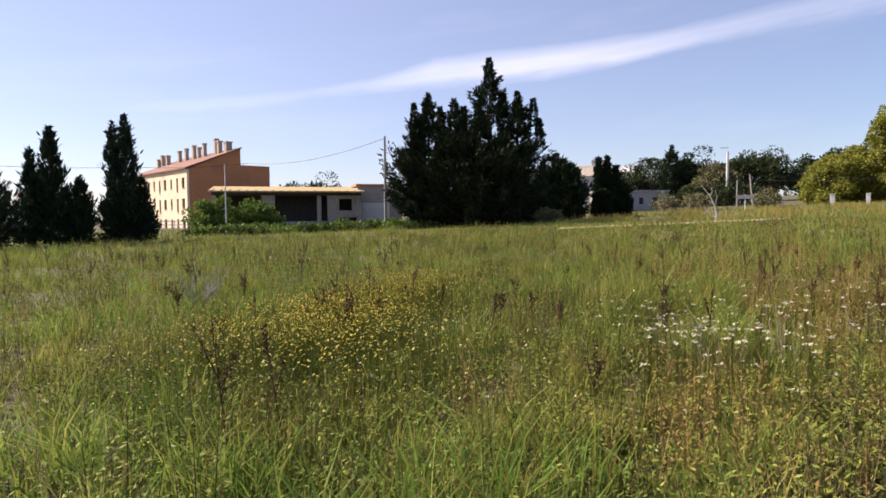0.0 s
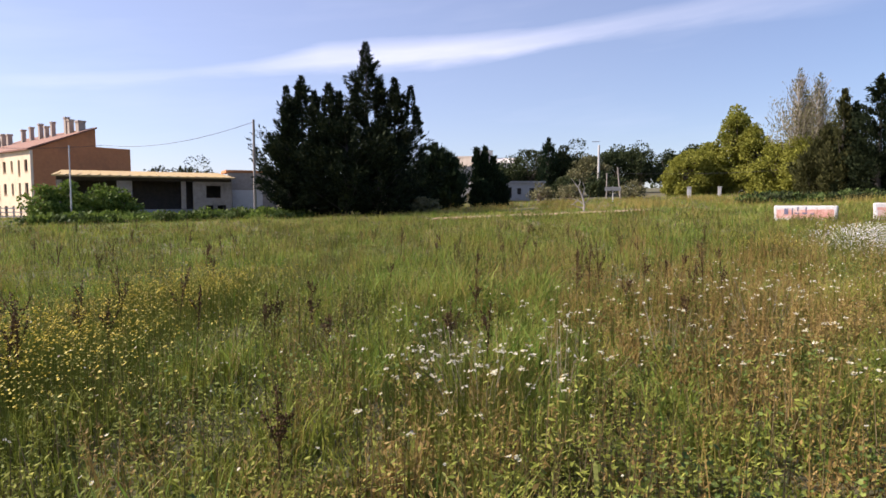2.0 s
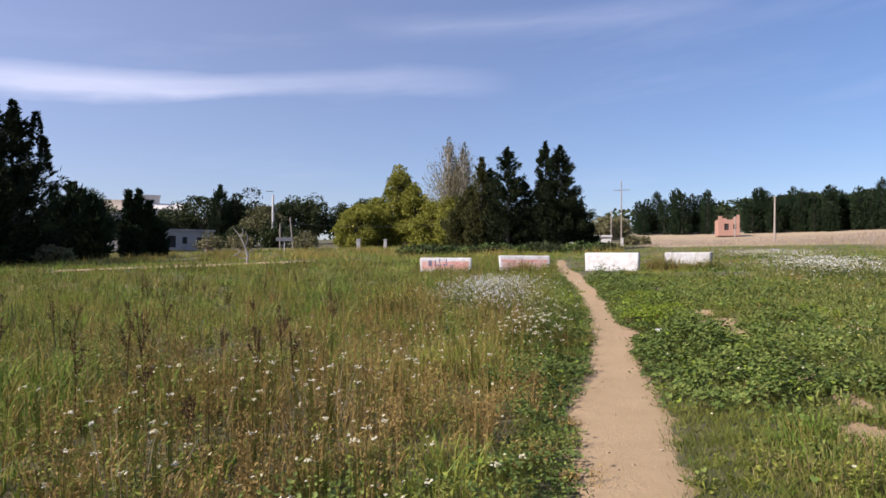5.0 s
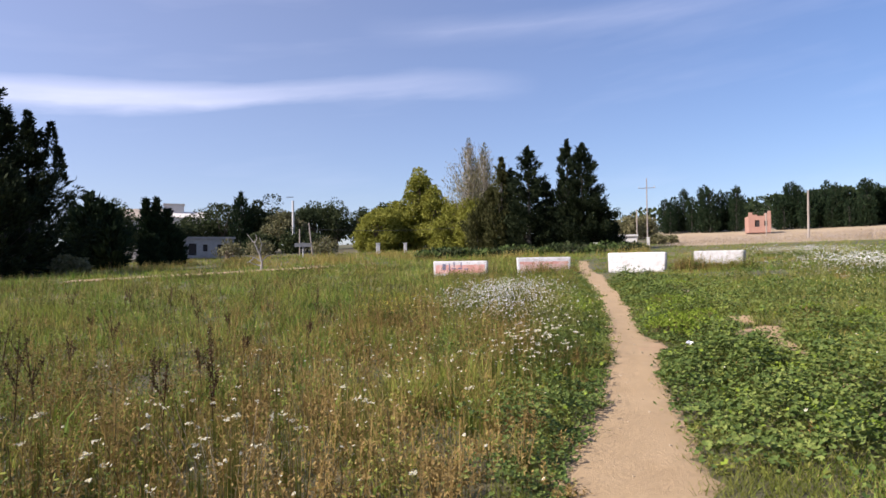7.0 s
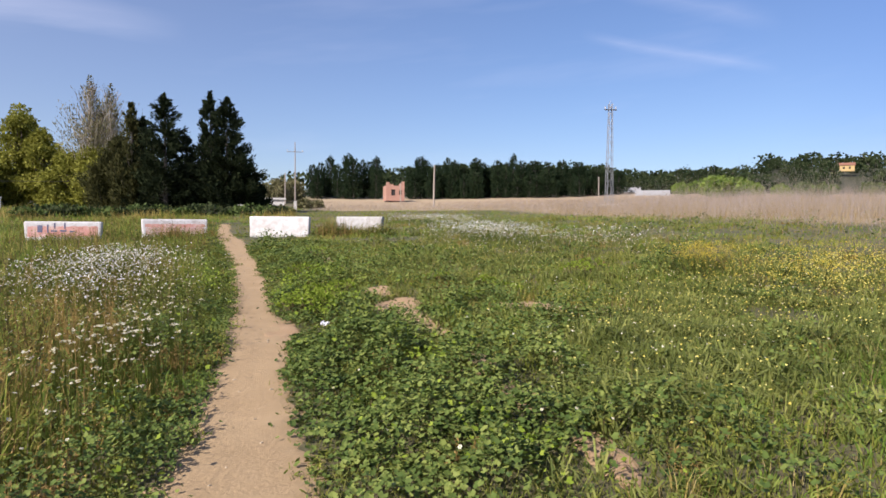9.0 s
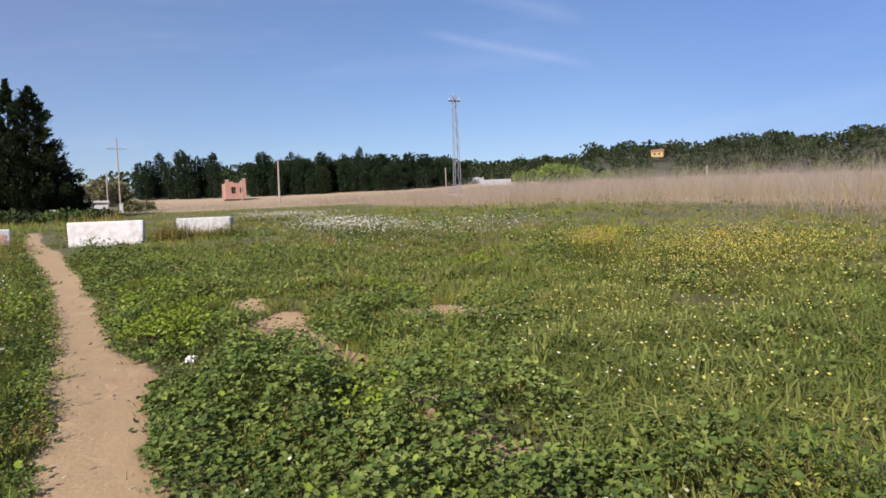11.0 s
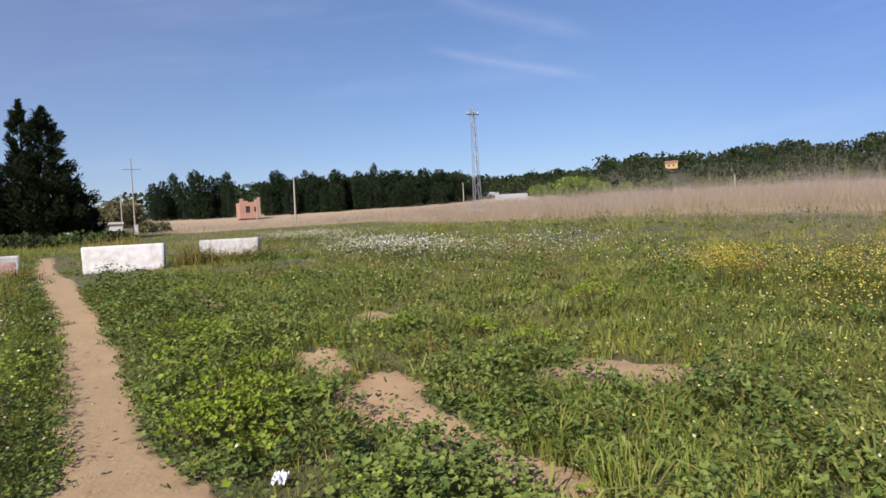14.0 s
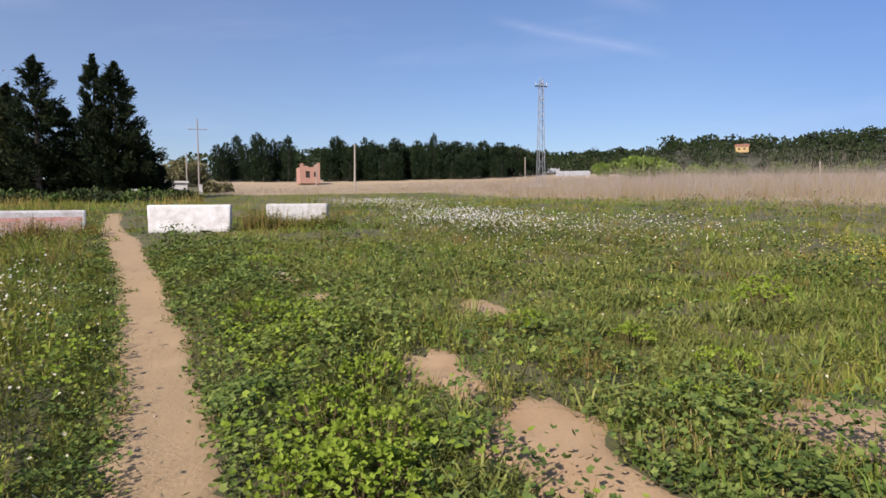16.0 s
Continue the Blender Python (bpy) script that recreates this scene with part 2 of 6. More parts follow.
M_GROUND = ground_mat()
M_PATH = soil_mat("trodden_earth", (0.315, 0.215, 0.108), (0.36, 0.25, 0.13), (0.265, 0.178, 0.09))
M_SOIL = soil_mat("bare_soil", (0.32, 0.205, 0.105), (0.37, 0.25, 0.135), (0.26, 0.165, 0.085))
M_GRASS = leaf_mat("green_grass", (0.096, 0.13, 0.0195), (0.197, 0.229, 0.037), (0.375, 0.37, 0.082), 0.36)
M_LUSH = leaf_mat("lush_grass", (0.083, 0.149, 0.0225), (0.163, 0.248, 0.0415), (0.325, 0.38, 0.088), 0.36)
M_OLIVE = leaf_mat("dry_olive_grass", (0.17, 0.138, 0.032), (0.29, 0.228, 0.062), (0.46, 0.36, 0.12), 0.32)
M_STRAW = leaf_mat("straw_grass", (0.24, 0.177, 0.0617), (0.372, 0.291, 0.115), (0.524, 0.426, 0.195), 0.25)
M_VERGE = leaf_mat("verge_grass", (0.08, 0.10, 0.018), (0.16, 0.18, 0.035), (0.27, 0.26, 0.07), 0.35, 0.5)
M_BRIGHT = leaf_mat("bright_white_petals", (0.62, 0.62, 0.62), (0.72, 0.72, 0.73), (0.82, 0.82, 0.83), 0.3, 0.6)
M_HERB = leaf_mat("weed_leaves", (0.060, 0.082, 0.014), (0.155, 0.176, 0.029), (0.31, 0.31, 0.065), 0.15)
M_RUST = leaf_mat("withered_weed", (0.11, 0.072, 0.022), (0.24, 0.158, 0.050), (0.41, 0.285, 0.105), 0.2)
M_MALLOW = leaf_mat("broad_leaves", (0.038, 0.068, 0.0175), (0.098, 0.140, 0.032), (0.215, 0.25, 0.062), 0.14, 0.6, 0.5)
M_LIME = leaf_mat("lime_leaves", (0.125, 0.185, 0.018), (0.21, 0.285, 0.032), (0.32, 0.385, 0.06), 0.33, 0.6)
M_REED = leaf_mat("tall_dry_grass", (0.22, 0.185, 0.16), (0.35, 0.30, 0.27), (0.50, 0.445, 0.41), 0.3, 0.2, tint=(0.36, 0.28, 0.20))
M_TAWNY = leaf_mat("tawny_grass", (0.20, 0.145, 0.07), (0.33, 0.245, 0.125), (0.45, 0.36, 0.21), 0.3, 0.25)
M_STRAP = leaf_mat("strap_leaves", (0.075, 0.10, 0.024), (0.165, 0.19, 0.046), (0.30, 0.31, 0.09), 0.2, 0.5)
M_SEED = leaf_mat("brown_seed_heads", (0.045, 0.026, 0.012), (0.085, 0.052, 0.024), (0.15, 0.095, 0.045), 0.1, 0.6)
M_STEM = leaf_mat("weed_stems", (0.06, 0.05, 0.02), (0.12, 0.09, 0.04), (0.22, 0.17, 0.09), 0.1, 0.6)
M_STALK = leaf_mat("pale_dry_stalks", (0.17, 0.14, 0.085), (0.26, 0.22, 0.14), (0.38, 0.33, 0.23), 0.1, 0.6)
M_PETAL = leaf_mat("white_petals", (0.44, 0.42, 0.32), (0.57, 0.55, 0.43), (0.70, 0.67, 0.55), 0.25, 0.6)
M_EYE = plain("flower_centre", (0.62, 0.46, 0.05))
M_YELLOW = leaf_mat("yellow_petals", (0.50, 0.42, 0.07), (0.62, 0.55, 0.14), (0.72, 0.68, 0.30), 0.25, 0.6)
M_OCHRE = leaf_mat("ochre_petals", (0.42, 0.30, 0.025), (0.56, 0.43, 0.045), (0.66, 0.55, 0.10), 0.25, 0.6)
M_CONIFER = leaf_mat("dark_conifer_sprays", (0.008, 0.014, 0.007), (0.018, 0.027, 0.012), (0.04, 0.05, 0.02), 0.08, 0.4, 0.75)
M_CYPRESS = leaf_mat("cypress_sprays", (0.010, 0.020, 0.010), (0.018, 0.032, 0.015), (0.035, 0.05, 0.02), 0.06, 0.4, 0.75)
M_OLDCYP = leaf_mat("brownish_cypress_sprays", (0.03, 0.035, 0.012), (0.06, 0.062, 0.022), (0.10, 0.095, 0.035), 0.1, 0.4, 0.75)
M_YTREE = leaf_mat("yellow_green_leaves", (0.122, 0.132, 0.0214), (0.235, 0.239, 0.0428), (0.365, 0.351, 0.077), 0.3, 0.25)
M_PINE = leaf_mat("pine_needles", (0.013, 0.021, 0.008), (0.029, 0.04, 0.015), (0.062, 0.07, 0.027), 0.12, 0.12, 0.7)
M_OAK = leaf_mat("evergreen_leaves", (0.022, 0.034, 0.013), (0.048, 0.064, 0.026), (0.095, 0.105, 0.045), 0.15, 0.2, 0.7)
M_GREYLEAF = leaf_mat("grey_green_leaves", (0.09, 0.095, 0.04), (0.165, 0.155, 0.075), (0.27, 0.24, 0.13), 0.15, 0.2, 0.7)
M_SHRUB = leaf_mat("shrub_leaves", (0.035, 0.06, 0.018), (0.075, 0.11, 0.03), (0.135, 0.17, 0.05), 0.2, 0.3)
M_HILL = leaf_mat("hill_wood_leaves", (0.012, 0.021, 0.009), (0.028, 0.042, 0.017), (0.065, 0.08, 0.033), 0.12, 0.03, 0.8)
M_BARK = surface("bark", (0.10, 0.075, 0.055), (0.19, 0.15, 0.11), 8.0, 0.9, 0.8, 0.03)
M_DARKBARK = surface("dark_bark", (0.035, 0.03, 0.024), (0.06, 0.05, 0.04), 8.0, 0.9, 0.8, 0.03)
M_TWIG = surface("pale_twigs", (0.26, 0.22, 0.17), (0.38, 0.33, 0.26), 5.0, 0.9, 0.4, 0.01)
M_DEADWOOD = surface("bleached_deadwood", (0.24, 0.22, 0.19), (0.36, 0.33, 0.29), 6.0, 0.85, 0.5, 0.01)
M_WHITE = surface("worn_white_paint", (0.64, 0.62, 0.60), (0.50, 0.48, 0.46), 5.0, 0.75, 0.35, 0.006, (0.38, 0.34, 0.30), 2.2)
M_WHITEGREY = surface("grey_weathered_paint", (0.46, 0.45, 0.43), (0.33, 0.32, 0.30), 6.0, 0.8, 0.4, 0.006, (0.33, 0.30, 0.26), 1.5)
M_RED = surface("faded_red_paint", (0.50, 0.20, 0.155), (0.60, 0.35, 0.29), 5.0, 0.75, 0.35, 0.005, (0.64, 0.54, 0.48), 2.2)
M_FADED = surface("rubbed_pink_paint", (0.54, 0.36, 0.30), (0.47, 0.28, 0.23), 4.0, 0.8, 0.35, 0.005, (0.60, 0.55, 0.50), 2.6)
M_SCRAWL = surface("spray_paint", (0.10, 0.10, 0.16), (0.16, 0.15, 0.22), 9.0, 0.7, 0.1, 0.002)
M_CREAM = surface("cream_render", (0.84, 0.67, 0.46), (0.78, 0.61, 0.41), 2.0, 0.9, 0.3, 0.01, (0.60, 0.45, 0.29), 0.35)
M_BRICK = surface("red_brown_render", (0.56, 0.225, 0.085), (0.48, 0.185, 0.07), 2.5, 0.9, 0.4, 0.01, (0.40, 0.16, 0.065), 0.4)
M_ROOF = surface("clay_roof", (0.27, 0.125, 0.075), (0.20, 0.09, 0.055), 4.0, 0.85, 0.5, 0.02)
M_CHIMNEY = surface("chimney_render", (0.44, 0.36, 0.28), (0.33, 0.27, 0.21), 4.0, 0.9, 0.3, 0.01)
M_SHEET = surface("ochre_roof_sheet", (0.50, 0.35, 0.14), (0.42, 0.29, 0.11), 3.0, 0.7, 0.3, 0.01, (0.36, 0.25, 0.13), 0.6)
M_PLASTER = surface("old_plaster", (0.43, 0.36, 0.27), (0.31, 0.25, 0.19), 3.0, 0.9, 0.4, 0.01, (0.20, 0.16, 0.12), 0.6)
# plaster with the open shed's interior shade put into its colour
M_SHADEWALL = surface("shade_dark_plaster", (0.10, 0.085, 0.07), (0.06, 0.05, 0.045), 3.0, 0.9, 0.4, 0.01)
M_BUSH = leaf_mat("bright_shrub_leaves", (0.06, 0.10, 0.02), (0.13, 0.19, 0.035), (0.22, 0.28, 0.06), 0.25, 0.4)
M_GREYWALL = surface("grey_plaster", (0.34, 0.34, 0.33), (0.26, 0.26, 0.25), 3.0, 0.9, 0.4, 0.01, (0.20, 0.19, 0.18), 0.5)
M_PINK = surface("pink_brick_wall", (0.42, 0.24, 0.175), (0.34, 0.19, 0.14), 3.0, 0.9, 0.4, 0.01, (0.34, 0.18, 0.13), 0.5)
M_PALE = surface("pale_house_wall", (0.72, 0.66, 0.58), (0.62, 0.56, 0.49), 1.0, 0.9, 0.2, 0.01)
M_CONCRETE = surface("concrete_pole", (0.60, 0.58, 0.54), (0.48, 0.46, 0.43), 5.0, 0.85, 0.3, 0.005)
M_WOODPOLE = surface("weathered_wood", (0.26, 0.22, 0.18), (0.36, 0.31, 0.26), 4.0, 0.9, 0.4, 0.01, None, 1.0, 0.0, (1, 1, 0.2))
M_STEEL = surface("galvanised_steel", (0.26, 0.27, 0.29), (0.19, 0.20, 0.21), 4.0, 0.5, 0.1, 0.002, None, 1.0, 0.2)
M_WIRE = plain("black_cable", (0.04, 0.04, 0.045), 0.6)
M_DARK = plain("dark_opening", (0.035, 0.03, 0.028), 0.9)
M_GLASS = plain("window_glass", (0.06, 0.065, 0.07), 0.15)
M_SHUTTER = plain("brown_shutter", (0.20, 0.13, 0.08), 0.7)
M_STONE = surface("pale_stone", (0.55, 0.51, 0.44), (0.42, 0.39, 0.34), 7.0, 0.9, 0.6, 0.01)
M_GRIT = surface("tan_grit", (0.42, 0.34, 0.24), (0.32, 0.26, 0.18), 9.0, 0.9, 0.5, 0.005)
M_PAPER = plain("white_paper", (0.82, 0.82, 0.82), 0.8)

# ---- geometry helpers ----
RNG = np.random.default_rng(7)


class Geo:
    """Gathers vertices and faces for one mesh."""

    def __init__(self):
        self.v, self.f, self.m, self.n = [], [], [], 0

    def add(self, verts, faces, slot=0):
        verts, faces = np.asarray(verts, float).reshape(-1, 3), np.asarray(faces, np.int64)
        self.v.append(verts)
        self.f.append(faces + self.n)
        self.m.append(np.full(len(faces), slot, np.int32))
        self.n += len(verts)

    def box(self, x0, x1, y0, y1, z0, z1, slot=0):
        v = [(x, y, z) for z in (z0, z1) for y in (y0, y1) for x in (x0, x1)]
        self.add(v, [(0, 2, 3, 1), (4, 5, 7, 6), (0, 1, 5, 4), (2, 6, 7, 3), (0, 4, 6, 2), (1, 3, 7, 5)], slot)

    def tube(self, points, radii, sides=6, slot=0):
        points = np.asarray(points, float)
        radii = np.broadcast_to(np.asarray(radii, float), (len(points),))
        way = np.gradient(points, axis=0)
        way /= np.linalg.norm(way, axis=1)[:, None] + 1e-9
        ref = np.array([0.0, 0.0, 1.0]) if abs(way[0][2]) < 0.9 else np.array([1.0, 0.0, 0.0])
        a = np.cross(way, ref)
        a /= np.linalg.norm(a, axis=1)[:, None] + 1e-9
        b = np.cross(way, a)
        t = np.arange(sides) * 2 * np.pi / sides
        ring = a[:, None] * np.cos(t)[None, :, None] + b[:, None] * np.sin(t)[None, :, None]
        v = points[:, None] + ring * radii[:, None, None]
        k, n = sides, len(points)
        i, j = np.meshgrid(np.arange(n - 1), np.arange(k), indexing="ij")
        f = np.stack([i * k + j, i * k + (j + 1) % k, (i + 1) * k + (j + 1) % k, (i + 1) * k + j], -1).reshape(-1, 4)
        self.add(v, f, slot)
        top = self.n - k
        self.f.append(np.arange(top, top + k)[None])
        self.m.append(np.full(1, slot, np.int32))

    def cards(self, p, u, w, length, width, slot=0):
        """Diamond leaves from p along u."""
        L, W = np.asarray(length)[:, None], np.asarray(width)[:, None]
        v = np.stack([p, p + u * L * 0.45 + w * W / 2, p + u * L, p + u * L * 0.45 - w * W / 2], 1)
        n = len(p)
        self.add(v, np.arange(4 * n).reshape(n, 4), slot)

    def tris(self, p, u, w, length, width, slot=0):
        L, W = np.asarray(length)[:, None], np.asarray(width)[:, None]
        v = np.stack([p - w * W / 2, p + w * W / 2, p + u * L], 1)
        n = len(p)
        self.add(v, np.arange(3 * n).reshape(n, 3), slot)

    def mesh(self, name, mats, smooth=False):
        me = bpy.data.meshes.new(name)
        v = np.concatenate(self.v)
        sizes = np.concatenate([np.full(len(f), f.shape[1], np.int32) for f in self.f])
        loops = np.concatenate([f.ravel() for f in self.f]).astype(np.int32)
        me.vertices.add(len(v))
        me.vertices.foreach_set("co", v.astype(np.float32).ravel())
        me.loops.add(len(loops))
        me.loops.foreach_set("vertex_index", loops)
        me.polygons.add(len(sizes))
        me.polygons.foreach_set("loop_start", (np.cumsum(sizes) - sizes).astype(np.int32))
        me.polygons.foreach_set("material_index", np.concatenate(self.m))
        me.polygons.foreach_set("use_smooth", np.full(len(sizes), smooth))
        me.update(calc_edges=True)
        for m in mats if isinstance(mats, (list, tuple)) else [mats]:
            me.materials.append(m)
        return me


def part(name, geo, mats, parent=None, label="", smooth=False, m=None):
    ob = new(name, geo.mesh(name, mats, smooth) if isinstance(geo, Geo) else geo)
    if parent:
        ob.parent = parent
    if m is not None:
        ob.matrix_basis = m
    return tagged(ob, label)


def thing(name, m, label, category, group="", kind=""):
    ob = new(name)
    ob.empty_display_size = 0.3
    ob.matrix_basis = m
    return tagged(ob, label, category, group, kind)


def bevelled(geo, name, mats, width, segments=2):
    """The gathered boxes with rounded edges."""
    me = geo.mesh(name, mats)
    bm = bmesh.new()
    bm.from_mesh(me)
    bmesh.ops.remove_doubles(bm, verts=bm.verts, dist=0.0005)
    bmesh.ops.bevel(bm, geom=list(bm.edges), offset=width, segments=segments, affect="EDGES", profile=0.6)
    bm.to_mesh(me)
    bm.free()
    return me


def unit(v):
    return v / (np.linalg.norm(v, axis=-1, keepdims=True) + 1e-9)


def ways(n, up=0.0, rng=RNG):
    """Random directions, drawn upwards by up."""
    v = rng.normal(size=(n, 3))
    v = unit(v)
    v[:, 2] += up
    return unit(v)


def waves(x, y, scale, seed):
    """Smooth noise between about -1 and 1."""
    r = np.random.default_rng(seed)
    out = 0
    for k in range(6):
        a, p, q = r.uniform(0, 6.28), r.uniform(0, 6.28), r.uniform(0.6, 1.9)
        out = out + np.sin((x * np.cos(a) + y * np.sin(a)) * q / scale * 3.1 + p)
    return out / 3.2


# ---- the lie of the land ----
def bowl(x, y):
    r = np.sqrt(x * x + y * y)
    far = np.minimum(1.0, 170.0 / (r + 1e-6))
    x, y, r = x * far, y * far, r * far
    R = np.sqrt(1600 + r * r) - 40
    return (-0.0386 + 0.00801 * x - 0.0027 * y + 0.028 * R + 0.01577 * R * x / (r + 10) + 0.0149 * R * y / (r + 10) + 0.0338 * R * x * y / (r + 10) ** 2)


RIDGE = ((20, 0), (32, 10), (41, 20), (48, 22), (55, 23), (60, 20.5), (64, 17.5), (69, 18.5), (72, 19.5), (74.5, 24.5), (76.5, 24.5), (78.5, 23), (81.5, 23), (84, 23), (86.6, 25), (88.5, 23.5), (90, 21.5), (92.5, 21), (94, 25), (99, 25), (108, 24), (130, 20), (150, 0))


def ridge(x, y):
    """The wooded ridge beyond the fields: its height by bearing, falling off before and behind it."""
    x, y = x - 5.7, y - 8.7
    b, d = np.degrees(np.arctan2(x, y)), np.sqrt(x * x + y * y)
    top = np.interp(b, [q[0] for q in RIDGE], [q[1] for q in RIDGE])
    return top * np.exp(-((np.minimum(d, 400) - 400) / 105.0) ** 2) * np.exp(-((np.maximum(d, 400) - 400) / 300.0) ** 2)


def lie(x, y):
    x, y = np.asarray(x, float), np.asarray(y, float)
    z = bowl(x, y)
    z = z + ridge(x, y)
    z = z - 1.5 * np.exp(-((x - 88) ** 2 + (y - 100) ** 2) / 2300.0)
    z = z + 0.7 * np.exp(-((x - 38) ** 2 + (y - 12) ** 2) / 324.0)
    near = np.exp(-((x - 6) ** 2 + (y - 10) ** 2) / 900.0)
    return z + near * 0.035 * waves(x, y, 2.6, 3)


PATH = [(-4.13, -8.88, 0.34), (-1.39, -3.97, 0.32), (0.5, -0.49, 0.32), (1.69, 1.87, 0.32), (2.88, 4.22, 0.31), (3.62, 5.46, 0.33), (4.34, 6.56, 0.36), (4.95, 7.6, 0.38), (5.44, 8.55, 0.40), (6.12, 9.54, 0.39),
        (6.6, 10.38, 0.31), (7.0, 11.12, 0.29), (7.48, 11.81, 0.33), (7.94, 12.52, 0.38), (8.27, 13.16, 0.38), (8.65, 13.91, 0.33), (8.97, 14.55, 0.25), (9.48, 15.5, 0.26), (10.04, 16.56, 0.27), (10.78, 17.93, 0.28),
        (11.55, 19.43, 0.28), (12.73, 21.79, 0.29), (14.01, 24.51, 0.33), (15.34, 27.33, 0.37), (16.44, 29.59, 0.4), (17.27, 31.84, 0.4), (19.51, 36.5, 0.26), (23.71, 44.46, 0.25)]
px, py, pw = (np.array(c) for c in zip(*PATH))
PS = np.concatenate([[0], np.cumsum(np.hypot(np.diff(px), np.diff(py)))])
SS = np.arange(0, PS[-1], 0.12)


def smooth_line(v):
    line = np.interp(SS, PS, v)
    k = np.ones(9) / 9
    return np.convolve(np.pad(line, 4, mode="edge"), k, mode="valid")


LX, LY, LW = smooth_line(px), smooth_line(py), smooth_line(pw)
LW = LW * (1 + 0.06 * np.sin(SS * 2.3) + 0.07 * np.sin(SS * 5.1 + 1))
TX, TY = np.gradient(LX), np.gradient(LY)
TL = np.hypot(TX, TY)
TX, TY = TX / TL, TY / TL


def beside(x, y):
    """Signed distance from the middle of the path (to the right of it positive), and the path's half width there."""
    best, side, wide = np.full(len(x), 1e9), np.zeros(len(x)), np.zeros(len(x))
    for k in range(0, len(LX), 3):
        dx, dy = x - LX[k], y - LY[k]
        d = dx * dx + dy * dy
        hit = d < best
        best = np.where(hit, d, best)
        side = np.where(hit, dx * TY[k] - dy * TX[k], side)
        wide = np.where(hit, LW[k], wide)
    return np.sqrt(best) * np.sign(side), wide


# bare patches: middle, half length, half width, turn
BARE = [(10.62, 13.25, 0.66, 0.34, 48), (10.1, 12.35, 0.55, 0.25, 62), (9.72, 11.5, 0.5, 0.19, 66), (9.0, 10.2, 0.4, 0.12, 52), (8.37, 9.25, 0.32, 0.12, 60), (7.75, 8.1, 0.42, 0.12, 50), (7.0, 7.35, 0.28, 0.2, 60),
        (11.42, 14.65, 0.58, 0.25, 54), (13.9, 15.75, 0.65, 0.28, 50), (11.95, 11.6, 0.62, 0.5, 105), (13.3, 18.1, 0.6, 0.2, 63), (14.0, 19.6, 0.35, 0.18, 60), (8.5, 12.95, 0.5, 0.2, 62)]


def bareness(x, y):
    out = np.zeros(len(x))
    for cx, cy, a, b, turn in BARE:
        c, s = math.cos(radians(turn)), math.sin(radians(turn))
        u, v = ((x - cx) * c + (y - cy) * s) / a, (-(x - cx) * s + (y - cy) * c) / b
        out = np.maximum(out, 1.25 - np.sqrt(u * u + v * v))
    return out


def spot(x, y, cx, cy, rx, ry, turn=0):
    c, s = math.cos(radians(turn)), math.sin(radians(turn))
    u, v = ((x - cx) * c + (y - cy) * s) / rx, (-(x - cx) * s + (y - cy) * c) / ry
    return np.exp(-(u * u + v * v))


def dry_side(x, y):
    """Metres past the edge of the tall dry grass."""
    wave = waves(x, y, 7.0, 21)
    far = np.minimum(0.57 * x + 0.82 * y - 79.0, (x - 0.66 * y) * 0.8) + 2.0 * wave
    return np.maximum(0.82 * (x - 29.0) - 0.57 * (y - 6.0) + 1.2 * wave, far)


def build_ground():
    k = np.linspace(-1, 1, 301)
    s = np.sinh(k * 7.2) / np.sinh(7.2) * 2600 + k * 12
    x, y = np.meshgrid(s + 8, s + 14, indexing="ij")
    z = lie(x.ravel(), y.ravel())
    n = len(s)
    i, j = np.meshgrid(np.arange(n - 1), np.arange(n - 1), indexing="ij")
    a = (i * n + j).ravel()
    g = Geo()
    g.add(np.stack([x.ravel(), y.ravel(), z], 1), np.stack([a, a + n, a + n + 1, a + 1], 1))
    tagged(part("ground", g, M_GROUND, smooth=True), "uneven field of earth under weeds and grass", "ground", kind="structure")


def build_path():
    g = Geo()
    cross = np.linspace(-1, 1, 13)
    nz = np.random.default_rng(4)
    jag = nz.normal(0, 0.055, (len(LX), 2))
    rows = []
    for k in range(len(LX)):
        left, right = LW[k] + 0.13 + jag[k, 0], LW[k] + 0.13 + jag[k, 1]
        off = np.where(cross < 0, cross * left, cross * right)
        x, y = LX[k] + off * TY[k], LY[k] - off * TX[k]
        z = lie(x, y) + 0.022 - 0.05 * np.abs(cross) ** 6 - 0.012 * (1 - cross ** 2) + nz.normal(0, 0.003, len(cross))
        rows.append(np.stack([x, y, z], 1))
    v = np.stack(rows)
    n, m = v.shape[:2]
    i, j = np.meshgrid(np.arange(n - 1), np.arange(m - 1), indexing="ij")
    a = (i * m + j).ravel()
    g.add(v, np.stack([a, a + m, a + m + 1, a + 1], 1))
    tagged(part("dirt_path", g, M_PATH, smooth=True), "narrow trodden path of pale sandy earth", "path", kind="structure")


